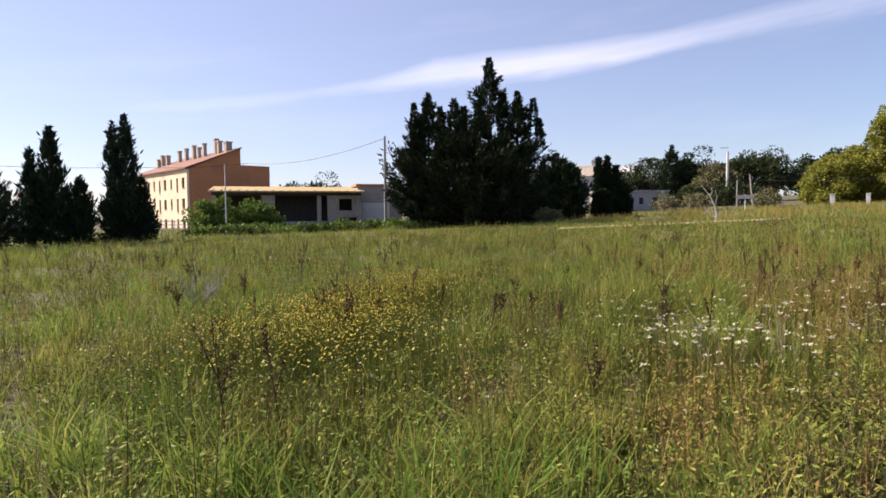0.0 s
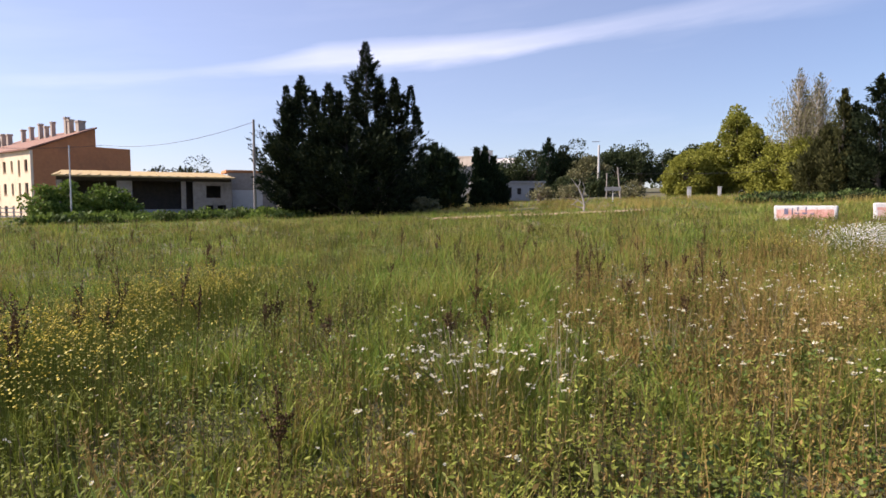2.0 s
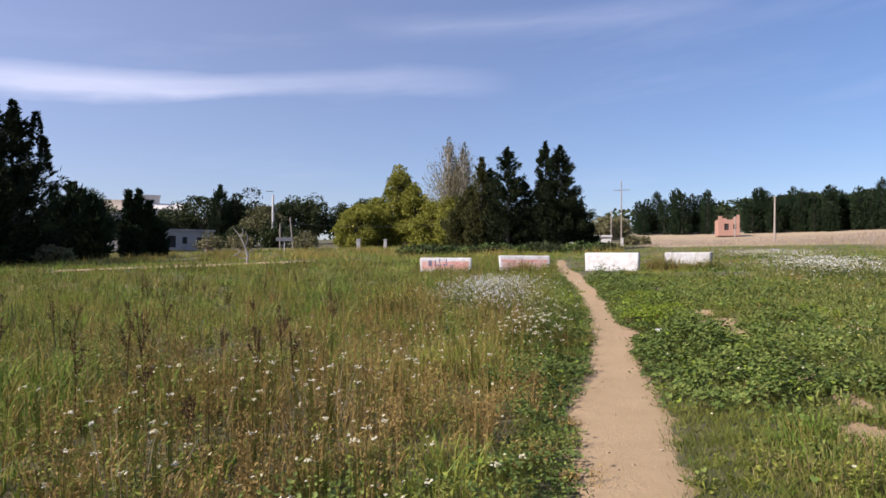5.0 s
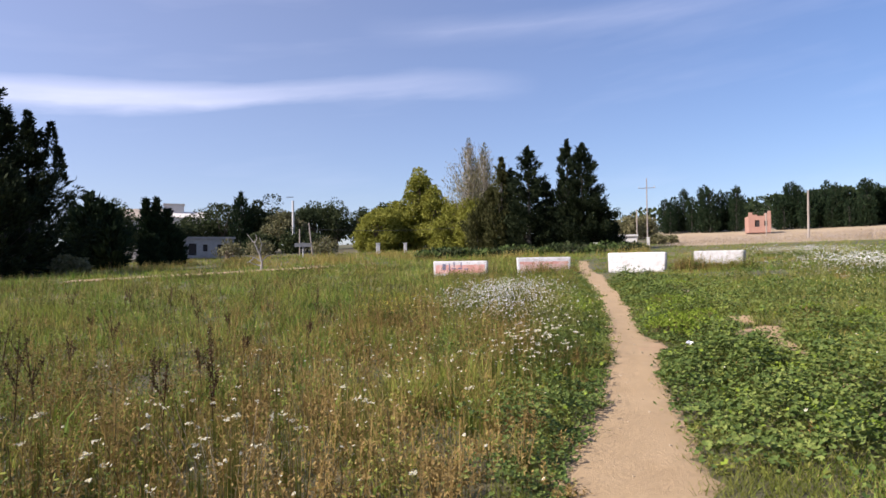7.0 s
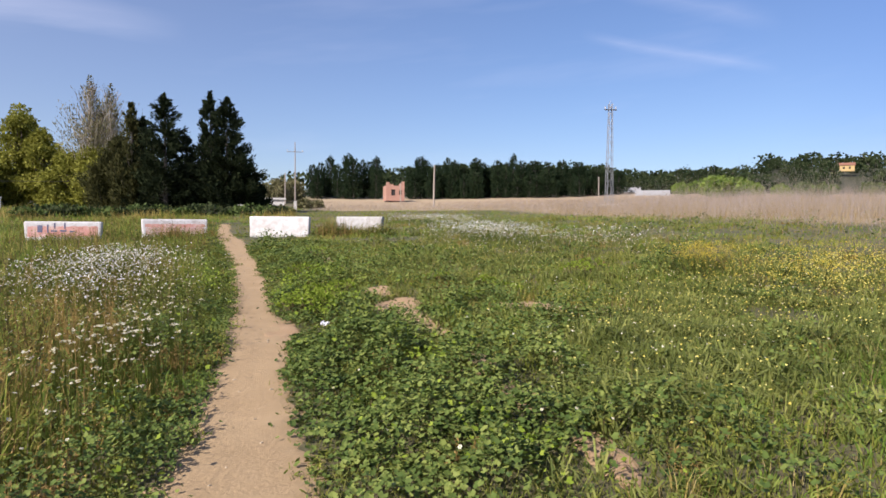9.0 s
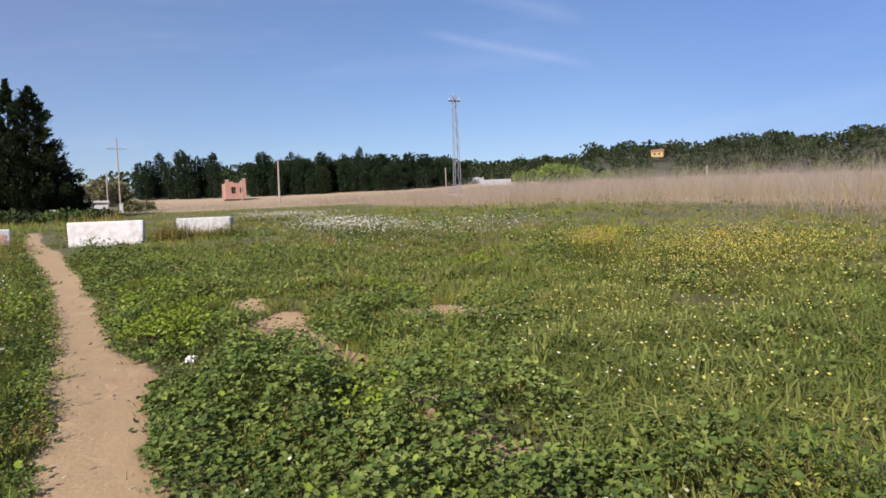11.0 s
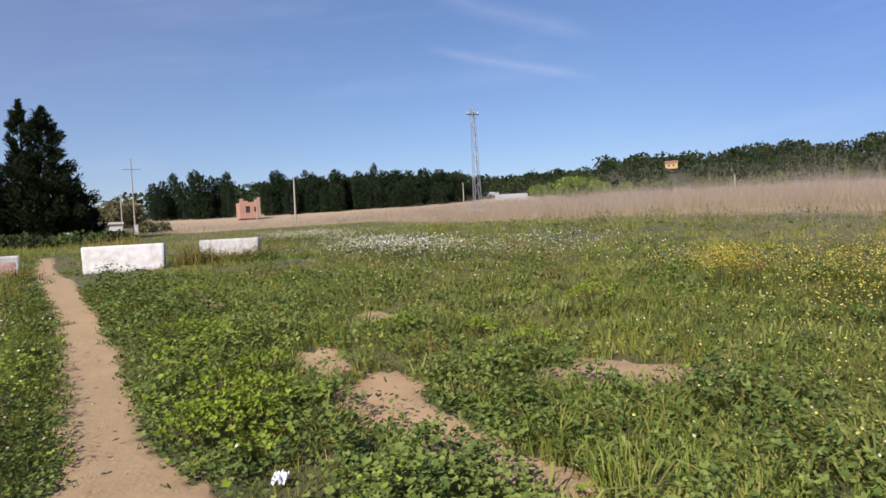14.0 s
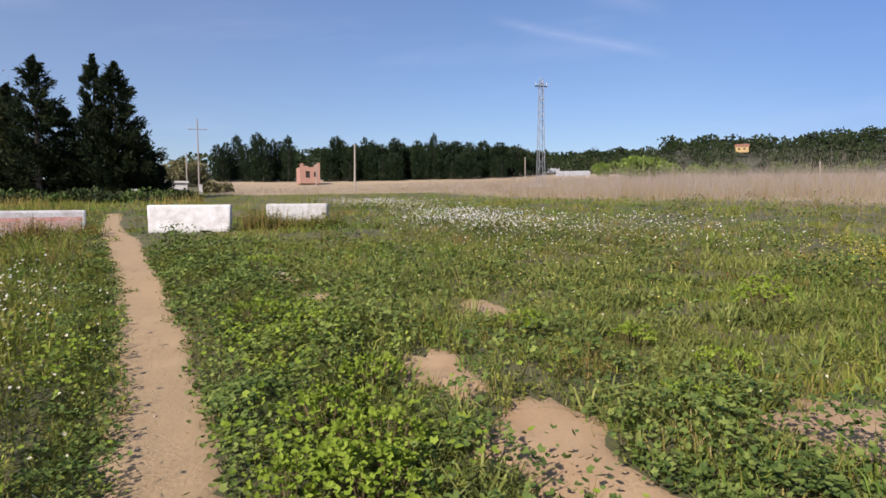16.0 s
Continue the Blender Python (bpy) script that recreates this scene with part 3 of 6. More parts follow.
def build_bare(cx, cy, a, b, turn, seed):
    r = np.random.default_rng(seed)
    g = Geo()
    rings, seg = 7, 40
    t = np.arange(seg) * 2 * np.pi / seg
    edge = 1 + 0.16 * np.sin(3 * t + r.uniform(0, 6)) + 0.12 * np.sin(5 * t + r.uniform(0, 6)) + 0.08 * np.sin(9 * t + r.uniform(0, 6)) + r.normal(0, 0.07, seg)
    c, s = math.cos(radians(turn)), math.sin(radians(turn))
    v = []
    for k in range(rings + 1):
        q = k / rings
        u, w = a * q * edge * np.cos(t) * 1.32, b * q * edge * np.sin(t) * 1.32
        x, y = cx + u * c - w * s, cy + u * s + w * c
        v.append(np.stack([x, y, lie(x, y) + 0.014 - 0.03 * q ** 8 + 0.012 * waves(x, y, 0.5, 13) * (1 - q ** 4) + r.normal(0, 0.004, seg) * q ** 2], 1))
    v = np.concatenate(v)
    i, j = np.meshgrid(np.arange(rings), np.arange(seg), indexing="ij")
    f = np.stack([i * seg + j, (i + 1) * seg + j, (i + 1) * seg + (j + 1) % seg, i * seg + (j + 1) % seg], -1).reshape(-1, 4)
    g.add(v, f)
    tagged(part("bare_patch", g, M_SOIL, smooth=True), "bare patch of reddish sandy soil between weeds", "bare soil", "bare patches of soil", "structure")


build_ground()
build_path()
for k, row in enumerate(BARE):
    build_bare(*row, k)


def on(x, y, rz=0, sink=0.0):
    return pose(x, y, float(lie(x, y)) - sink, 0, 0, rz)


def polar(bearing, dist):
    """A place by bearing and distance from the walk: from its start, its first turn or its last stretch."""
    ox, oy = (0.0, 0.0) if bearing < 6.5 else (1.9, 2.9) if bearing < 58 else (5.7, 8.7)
    return ox + dist * math.sin(radians(bearing)), oy + dist * math.cos(radians(bearing))


# ---- road barriers ----
def barrier_body(length, tall, base, top, notch):
    """A long block with leaning sides, rounded edges and two lifting slots under it."""
    bm = bmesh.new()
    h = length / 2
    prof = [(-base / 2, 0.10), (-base / 2 + 0.02, 0.0), (base / 2 - 0.02, 0.0), (base / 2, 0.10), (base * 0.44, 0.30), (top / 2 + 0.015, tall - 0.05), (top / 2 - 0.02, tall), (-top / 2 + 0.02, tall), (-top / 2 - 0.015, tall - 0.05), (-base * 0.44, 0.30)]
    xs = [-h, -h + 0.05, -0.72, -0.66, -0.36, -0.30, 0.30, 0.36, 0.66, 0.72, h - 0.05, h]
    rows = []
    for k, x in enumerate(xs):
        lift = notch if 3 <= k <= 4 or 7 <= k <= 8 else 0.0
        taper = 0.86 if k in (0, len(xs) - 1) else 1.0
        row = []
        for y, z in prof:
            zz = max(z, lift) if z < 0.2 else z
            dx = 0.05 * (1 - z / tall) * (1 if x < 0 else -1) if k in (0, len(xs) - 1) else 0.0
            row.append(bm.verts.new((x + dx, y * taper, zz if taper == 1 else 0.03 + zz * 0.95)))
        rows.append(row)
    n = len(prof)
    for a, b in zip(rows, rows[1:]):
        for j in range(n):
            bm.faces.new((a[j], a[(j + 1) % n], b[(j + 1) % n], b[j]))
    bm.faces.new(rows[0])
    bm.faces.new(list(reversed(rows[-1])))
    bmesh.ops.recalc_face_normals(bm, faces=bm.faces)
    bmesh.ops.bevel(bm, geom=[e for e in bm.edges if e.calc_face_angle(0) > 0.3], offset=0.018, segments=2, affect="EDGES")
    me = bpy.data.meshes.new("barrier_body")
    bm.to_mesh(me)
    bm.free()
    return me


def side_panel(length, z0, z1, base, top, tall, side, proud):
    """A band lying 4 mm proud of the leaning side."""
    g = Geo()

    def y_at(z):
        return side * (base * 0.44 + (top / 2 + 0.015 - base * 0.44) * (z - 0.3) / (tall - 0.35) + proud)
    r = np.random.default_rng(int(length * 100 + z0 * 10))
    xs = np.linspace(-length / 2, length / 2, 40)
    lo, hi = z0 + r.normal(0, 0.008, 40), z1 + r.normal(0, 0.008, 40)
    v = np.concatenate([np.stack([xs, [y_at(z) for z in lo], lo], 1), np.stack([xs, [y_at(z) for z in hi], hi], 1),
                        np.stack([xs, [y_at(z) - side * 0.02 for z in lo], lo], 1), np.stack([xs, [y_at(z) - side * 0.02 for z in hi], hi], 1)])
    i = np.arange(39)
    for a, b in ((0, 40), (40, 120), (80, 0)):
        g.add(v, np.stack([a + i, a + i + 1, b + i + 1, b + i], 1))
    return g


def barrier(x, y, turn, mat, label, stripe=None, scrawl=False, tall=0.95, length=2.5, faded=None):
    ob = thing("road_barrier", on(x, y, turn, 0.03), label, "road barrier", "row of road barriers")
    me = barrier_body(length, tall, 0.56, 0.34, 0.07)
    me.materials.append(mat)
    part("body", me, mat, ob)
    if stripe:
        for side in (-1, 1):
            part("stripe", side_panel(length - 0.25, *stripe, 0.56, 0.34, tall, side, 0.004), M_RED, ob, "faded red painted band")
    if faded:
        part("faded_panel", side_panel(length - 0.3, *faded, 0.56, 0.34, tall, -1, 0.004), M_FADED, ob, "rubbed pinkish paint")
    if scrawl:
        for k, (u, z, w, h) in enumerate(((-0.75, 0.48, 0.16, 0.26), (-0.5, 0.46, 0.05, 0.3), (-0.3, 0.5, 0.2, 0.05), (-0.28, 0.62, 0.05, 0.2), (0.0, 0.5, 0.22, 0.06), (0.05, 0.6, 0.05, 0.22), (0.3, 0.48, 0.18, 0.05))):
            g = side_panel(w, z, z + h, 0.56, 0.34, tall, -1, 0.009)
            part("graffiti_stroke", g, M_SCRAWL, ob, "dark spray-painted stroke", m=pose(u, 0, 0))
    return ob


BARRIERS = ((11.45, 33.0, -25), (15.45, 32.6, -17), (19.15, 30.45, -44), (22.1, 28.6, -56))
barrier(*BARRIERS[0], M_WHITE, "worn white road barrier with red band and graffiti", (0.30, 0.70), True, 0.88, 2.55)
barrier(*BARRIERS[1], M_WHITE, "worn white road barrier with faded red side", (0.54, 0.68), False, 0.88, 2.55, (0.12, 0.53))
barrier(*BARRIERS[2], M_WHITE, "plain white road barrier with scuffed paint beside path", None, False, 0.92, 2.6)
barrier(*BARRIERS[3], M_WHITEGREY, "greyish white road barrier half sunk in weeds", None, False, 0.86, 2.15)


# ---- buildings ----
def wall_with(g, x0, x1, z0, z1, y0, y1, holes):
    """A wall along x from y0 (face) to y1, with rectangular holes (a, b, c, d) cut through it."""
    xs = sorted({x0, x1, *[h[0] for h in holes], *[h[1] for h in holes]})
    zs = sorted({z0, z1, *[h[2] for h in holes], *[h[3] for h in holes]})
    for a, b in zip(xs, xs[1:]):
        run = None
        for c, d in zip(zs, zs[1:]):
            mx, mz = (a + b) / 2, (c + d) / 2
            if any(h[0] < mx < h[1] and h[2] < mz < h[3] for h in holes):
                if run:
                    g.box(a, b, y0, y1, *run)
                run = None
            else:
                run = (run[0], d) if run else (c, d)
        if run:
            g.box(a, b, y0, y1, *run)


def apartment_block():
    """Three storeys: the cream front runs along local x, the brown gable along local y; the roof slopes up from the front."""
    cx, cy = polar(-43.5, 94)
    ob = thing("apartment_building", pose(cx, cy, -0.75, 0, 0, 154.5), "three-storey cream apartment building with red-brown gable wall", "apartment building")
    # local x along the front, local y negative into the block
    L, D = 22.0, 7.9
    holes = []
    for s in range(3):
        z = 0.9 + s * 2.9
        for k in range(9):
            x = 0.9 + k * 2.35
            wide = 0.7 if k % 3 else 1.0
            holes.append((x, x + wide, z - (0.5 if k % 3 == 1 else 0), z + 1.45))
    g = Geo()
    wall_with(g, 0, L, 0, 9.3, -0.3, 0, holes)
    part("front_wall", g, M_CREAM, ob, "cream rendered front wall")
    for hx in holes:
        w = part("window", Geo_box(hx[0], hx[1], -0.24, -0.2, hx[2], hx[3]), M_GLASS, ob)
        f = Geo()
        for a, b, c, d in ((hx[0], hx[0] + 0.07, hx[2], hx[3]), (hx[1] - 0.07, hx[1], hx[2], hx[3]), (hx[0] + 0.07, hx[1] - 0.07, hx[3] - 0.07, hx[3])):
            f.box(a, b, -0.2, -0.14, c, d)
        part("frame", f, M_SHUTTER, w)
        part("sill", Geo_box(hx[0] - 0.06, hx[1] + 0.06, -0.05, 0.08, hx[2] - 0.07, hx[2] - 0.003), M_CREAM, w)
    g = Geo()
    v = [(-0.004, -0.3, 0), (-0.004, -D, 0), (-0.004, -D, 12.6), (-0.004, -0.3, 9.42), (0.35, -0.3, 0), (0.35, -D, 0), (0.35, -D, 12.6), (0.35, -0.3, 9.42)]
    fs = [(0, 3, 2, 1), (4, 5, 6, 7), (0, 1, 5, 4), (1, 2, 6, 5), (2, 3, 7, 6), (3, 0, 4, 7)]
    g.add(v, fs)
    part("gable_wall", g, M_BRICK, ob, "red-brown gable wall")
    g = Geo()
    g.add(np.array(v) + [L - 0.35, 0, 0], fs)
    part("far_gable_wall", g, M_BRICK, ob)
    part("back_wall", Geo_box(0.35, L - 0.35, -D, -D + 0.3, 0, 12.3), M_BRICK, ob)
    part("rear_block", Geo_box(0, L, -D - 4.6, -D - 0.01, 0, 10.2), M_BRICK, ob, "lower rear block with flat top")
    g = Geo()
    v = [(-0.25, 0.35, 9.27), (-0.25, -D - 0.15, 12.62), (L + 0.25, -D - 0.15, 12.62), (L + 0.25, 0.35, 9.27)]
    v = v + [(a, b, c + 0.2) for a, b, c in v]
    g.add(v, [(0, 1, 2, 3), (4, 7, 6, 5), (0, 4, 5, 1), (1, 5, 6, 2), (2, 6, 7, 3), (3, 7, 4, 0)])
    part("roof", g, M_ROOF, ob, "sloping clay roof")
    for k, (x, y, tall, wide) in enumerate(((1.6, -6.5, 1.5, 0.9), (3.6, -6.2, 1.9, 0.6), (5.2, -6.4, 2.3, 0.55), (7.6, -5.6, 2.1, 0.5), (9.2, -5.4, 1.7, 0.5), (10.6, -5.2, 2.2, 0.5), (13.2, -5.0, 2.0, 0.5), (15.0, -4.6, 1.9, 0.5), (18.6, -4.0, 1.7, 0.6), (20.3, -3.8, 1.9, 0.6), (21.3, -3.5, 1.4, 0.5))):
        z = 9.45 - y / D * 3.35 - 0.2
        ch = part("chimney", Geo_box(x, x + wide, y - wide, y, z, z + tall), M_CHIMNEY, ob)
        part("chimney_cap", Geo_box(x - 0.08, x + wide + 0.08, y - wide - 0.08, y + 0.08, z + tall + 0.002, z + tall + 0.22), M_CHIMNEY, ch)


def Geo_box(*args):
    g = Geo()
    g.box(*args)
    return g


def local_frame(ax, ay, bx, by):
    """Angle of local x from a to b, and the distance between them."""
    return math.degrees(math.atan2(by - ay, bx - ax)), math.hypot(bx - ax, by - ay)


def slab(x0, x1, y0, y1, za, zb, thick):
    """A sloping slab: za at y0, zb at y1."""
    g = Geo()
    v = [(x0, y0, za), (x1, y0, za), (x1, y1, zb), (x0, y1, zb)]
    v = v + [(x, y, z + thick) for x, y, z in v]
    g.add(v, [(0, 3, 2, 1), (4, 5, 6, 7), (0, 1, 5, 4), (1, 2, 6, 5), (2, 3, 7, 6), (3, 0, 4, 7)])
    return g


def open_shed():
    ax, ay = polar(-41.6, 72)
    bx, by = polar(-28.75, 73)
    turn, L = local_frame(ax, ay, bx, by)
    ob = thing("open_shed", pose(ax, ay, 0.1, 0, 0, turn), "long open-fronted shed with ochre roof edge and plaster pillars", "shed")
    D = 12.0
    part("roof", slab(-0.3, L + 0.3, -0.9, D, 4.3, 5.4, 0.16), M_SHEET, ob, "ochre corrugated roof")
    for k in range(int(L / 0.9)):
        part("roof_rib", slab(k * 0.9, k * 0.9 + 0.16, -0.9, D * 0.4, 4.46, 4.93, 0.06), M_SHEET, ob)
    # inner walls and lintel coloured near-black in place of shade under the roof
    part("back_wall", Geo_box(0, L, D - 0.4, D, 0, 5.2), M_SHADEWALL, ob)
    part("side_wall", Geo_box(0, 0.3, 0.6, D - 0.41, 0, 4.4), M_SHADEWALL, ob)
    part("side_wall", Geo_box(L - 0.3, L, 0.6, D - 0.41, 0, 4.4), M_SHADEWALL, ob)
    part("lintel", Geo_box(0, L, 0.05, 0.35, 4.0, 4.38), M_SHADEWALL, ob)
    part("inner_wall", Geo_box(0.31, L - 0.31, 4.0, 4.25, 0, 4.4), M_SHADEWALL, ob)
    for x, w in ((0.0, 0.5), (5.2, 1.4), (11.2, 0.45)):
        part("pillar", Geo_box(x, x + w, -0.1, 0.4, 0, 3.99), M_PLASTER, ob)
    g = Geo()
    wall_with(g, L * 0.76, L, 0, 3.99, -0.12, 0.3, [(L * 0.76 + 1.3, L - 1.1, 2.3, 3.6), (L * 0.76 + 1.2, L * 0.76 + 2.0, 0.6, 1.5), (L * 0.76 + 2.4, L * 0.76 + 3.3, 0.6, 1.5)])
    part("end_wall", g, M_PLASTER, ob, "stained plaster end wall with openings")
    part("low_wall", Geo_box(7.0, L * 0.76 - 0.01, 0.1, 0.35, 0, 1.1), M_GREYWALL, ob)
    # crumbling annexe beyond the end
    ob2 = thing("ruined_annexe", pose(bx, by, 0.3, 0, 0, turn), "low crumbling annexe of pale plaster with brown roof", "ruin")
    part("wall", Geo_box(0.3, 3.6, 1.5, 1.9, 0, 3.0), M_PALE, ob2)
    part("rear_wall", Geo_box(0.4, 6.0, 5.0, 5.4, 0, 5.1), M_PLASTER, ob2)
    part("roof", Geo_box(0.2, 6.2, 4.9, 9.0, 5.11, 5.4), M_BRICK, ob2)


apartment_block()
open_shed()


def simple_house(bearing, dist, base, wide, deep, tall, turn, wall, roofm, label, holes=(), roof="flat", name="house"):
    x, y = polar(bearing, dist)
    ob = thing(name, pose(x, y, base, 0, 0, turn), label, "house" if name == "house" else "ruin")
    g = Geo()
    hs = [(a * wide - wide / 2, b * wide - wide / 2, c * tall, d * tall) for a, b, c, d in holes]
    wall_with(g, -wide / 2, wide / 2, 0, tall, -deep / 2, -deep / 2 + 0.35, hs)
    part("front_wall", g, wall, ob)
    part("back_wall", Geo_box(-wide / 2, wide / 2, deep / 2 - 0.35, deep / 2, 0, tall), wall, ob)
    for s in (-1, 1):
        part("side_wall", Geo_box(min(s * wide / 2, s * (wide / 2 - 0.35)), max(s * wide / 2, s * (wide / 2 - 0.35)), -deep / 2 + 0.352, deep / 2 - 0.352, 0, tall), wall, ob)
    for h in hs:
        part("window", Geo_box(h[0], h[1], -deep / 2 + 0.2, -deep / 2 + 0.25, h[2], h[3]), M_DARK, ob)
    if roof == "flat":
        part("roof", Geo_box(-wide / 2 - 0.2, wide / 2 + 0.2, -deep / 2 - 0.2, deep / 2 + 0.2, tall + 0.002, tall + 0.25), roofm, ob)
    elif roof == "none":
        for x0, x1, up in ((-0.5, -0.32, 0.7), (-0.32, -0.1, 0.25), (0.2, 0.36, 0.45), (0.36, 0.5, 0.9)):
            part("broken_wall_top", Geo_box(x0 * wide, x1 * wide - 0.01, -deep / 2 + 0.01, -deep / 2 + 0.33, tall + 0.002, tall + up), wall, ob)
    elif roof == "gable":
        g = Geo()
        a, b, r = wide / 2 + 0.3, deep / 2 + 0.3, tall + deep * 0.28
        g.add([(-a, -b, tall), (a, -b, tall), (a, b, tall), (-a, b, tall), (-a, 0, r), (a, 0, r)], [(0, 1, 5, 4), (2, 3, 4, 5), (0, 3, 2, 1)])
        g.add([(-a, -b, tall), (-a, b, tall), (-a, 0, r), (a, -b, tall), (a, b, tall), (a, 0, r)], [(0, 2, 1), (3, 4, 5)])
        part("roof", g, roofm, ob)
    return ob


def face(bearing):
    return -bearing


simple_house(-5.0, 100, 2.3, 10.4, 6, 2.7, face(-5) + 12, M_GREYWALL, M_GREYWALL, "low grey ruined house with empty window holes", ((0.1, 0.2, 0.15, 0.75), (0.42, 0.52, 0.15, 0.75), (0.6, 0.66, 0.35, 0.7), (0.78, 0.88, 0.1, 0.7)), "flat", "ruined_house")
simple_house(-9.2, 125, 2.0, 7, 8, 7.0, face(-9) - 10, M_PALE, M_PLASTER, "pale plastered house behind trees", ((0.2, 0.35, 0.55, 0.8), (0.6, 0.75, 0.55, 0.8)), "gable")
simple_house(-7.3, 190, 3.0, 5, 5, 14.6, face(-7), M_PALE, M_PALE, "white square house tower beyond the trees", ((0.3, 0.5, 0.8, 0.9),))
simple_house(-5.9, 188, 3.0, 9, 6, 11.0, face(-6), M_PALE, M_PALE, "pale house with tiled roof beyond the trees", (), "gable")
simple_house(-10.9, 180, 3.0, 10, 6, 9.5, face(-11), M_CREAM, M_ROOF, "cream house with tiled roof beyond the trees", (), "gable")
simple_house(41.3, 140, 6.0, 3.9, 5, 3.2, face(41) + 8, M_PINK, M_PINK, "small pink roofless brick house with arched holes", ((0.28, 0.5, 0.35, 0.75), (0.7, 0.85, 0.4, 0.7)), "none", "ruined_house")
simple_house(79.0, 330, 25.2, 5.6, 5, 2.6, face(79), M_SHEET, M_ROOF, "small ochre house among trees on the hillside", ((0.2, 0.35, 0.4, 0.75), (0.6, 0.75, 0.4, 0.75)), "gable")
simple_house(65.0, 150, 5.2, 7, 5, 2.6, face(65), M_PLASTER, M_GREYWALL, "low pale house behind tall dry grass", (), "gable")
simple_house(63.0, 170, 5.4, 5, 5, 4.2, face(63), M_PLASTER, M_GREYWALL, "low pale house behind tall dry grass", (), "gable")
simple_house(-53.0, 120, 0.0, 10, 8, 4.2, face(-53), M_PALE, M_PLASTER, "pale house behind tall cypress trees", (), "gable")
simple_house(31.0, 95, 3.7, 3.2, 2.0, 0.8, face(31), M_CONCRETE, M_CONCRETE, "low concrete culvert wall at field edge", (), "flat", "culvert")


# ---- poles, pylon, wires ----
def tapered(height, r0, r1, sides=8, lean=0.0):
    g = Geo()
    z = np.linspace(-0.4, height, 8)
    g.tube(np.stack([lean * z, 0 * z, z], 1), np.linspace(r0, r1, 8), sides)
    return g


def pole(bearing, dist, top, r0, r1, mat, label, lean=0.0, arms=(), name="utility_pole", category="pole"):
    x, y = polar(bearing, dist)
    z = float(lie(x, y))
    ob = thing(name, pose(x, y, z, 0, 0, -bearing), label, category)
    part("shaft", tapered(top - z, r0, r1, 8, lean), mat, ob)
    for h, half in arms:
        bar = part("crossarm", Geo_box(-half, half, -0.05, 0.05, h - z, h - z + 0.1), M_STEEL, ob)
        for s in (-0.9, 0, 0.9):
            part("insulator", tapered_at(s * half, h - z + 0.1, 0.28), M_STONE, bar)
    return ob


def tapered_at(x, z, tall):
    g = Geo()
    g.tube([(x, 0, z), (x, 0, z + tall * 0.6), (x, 0, z + tall)], [0.05, 0.06, 0.03], 6)
    return g


concrete = pole(2.95, 108, 11.4, 0.24, 0.16, M_CONCRETE, "pale concrete utility pole at the field edge")
part("bracket", Geo_box(-1.1, 0.1, -0.05, 0.05, 9.0, 9.1), M_STEEL, concrete)
pole(4.9, 88, 6.6, 0.11, 0.08, M_WOODPOLE, "leaning grey wooden pole before dark trees", -0.1)
pole(3.7, 95, 6.2, 0.10, 0.08, M_WOODPOLE, "thin grey wooden pole before dark trees")
pole(-26.6, 60, 9.2, 0.14, 0.10, M_WOODPOLE, "dark wooden utility pole beside conifers")
pole(-40.45, 62, 6.6, 0.07, 0.05, M_CONCRETE, "slim pale pole before open shed")
pole(44.75, 104, 10.6, 0.16, 0.11, M_WOODPOLE, "weathered wooden utility pole in dry field", 0.012)
pole(32.85, 108, 14.2, 0.12, 0.07, M_WOODPOLE, "tall slim electricity pole with crossarm", 0, ((12.6, 1.3),))
pole(32.0, 125, 10.5, 0.14, 0.1, M_WOODPOLE, "wooden utility pole far behind field")
pole(41.9, 128, 9.2, 0.12, 0.1, M_WOODPOLE, "short pole before pink ruined house")
pole(83.3, 95, 6.9, 0.12, 0.10, M_WOODPOLE, "short grey post above dry grass")
pole(60.6, 110, 9.6, 0.10, 0.08, M_WOODPOLE, "slim pole beside lattice pylon")


def pylon():
    x, y = 83.0, 50.3
    z = float(lie(x, y))
    ob = thing("lattice_pylon", pose(x, y, z, 0, 0, -40), "slim galvanised steel lattice pylon above dry grass", "pylon")
    H = 18.0 - z

    def half(h):
        return 0.45 - 0.24 * h / H
    for sx in (-1, 1):
        for sy in (-1, 1):
            g = Geo()
            hs = np.linspace(-0.3, H, 6)
            g.tube([(sx * half(h), sy * half(h), h) for h in hs], 0.045, 5)
            part("leg", g, M_STEEL, ob)
    levels = np.linspace(0.2, H, 15)
    for k, (a, b) in enumerate(zip(levels, levels[1:])):
        for u, v in (((-1, -1), (1, -1)), ((1, -1), (1, 1)), ((1, 1), (-1, 1)), ((-1, 1), (-1, -1))):
            p, q = (u, v) if k % 2 else (v, u)
            g = Geo()
            g.tube([(p[0] * half(a), p[1] * half(a), a), (q[0] * half(b), q[1] * half(b), b)], 0.022, 4)
            part("brace", g, M_STEEL, ob)
    g = Geo()
    g.box(-0.85, 0.85, -0.06, 0.06, H - 0.9, H - 0.75)
    arm = part("crossarm", g, M_WIRE, ob, "dark steel crossarm")
    for s in (-0.75, 0.0, 0.75):
        part("insulator", tapered_at(s, H - 0.75, 0.4), M_STONE, arm)
    g = Geo()
    g.tube([(-0.2, 0, H), (0, 0, H + 0.5), (0.2, 0, H)], 0.04, 4)
    part("peak", g, M_STEEL, ob)
    part("footing", Geo_box(-1.1, 1.1, -1.1, 1.1, -0.4, 0.35), M_CONCRETE, ob, "pale concrete footing")


pylon()


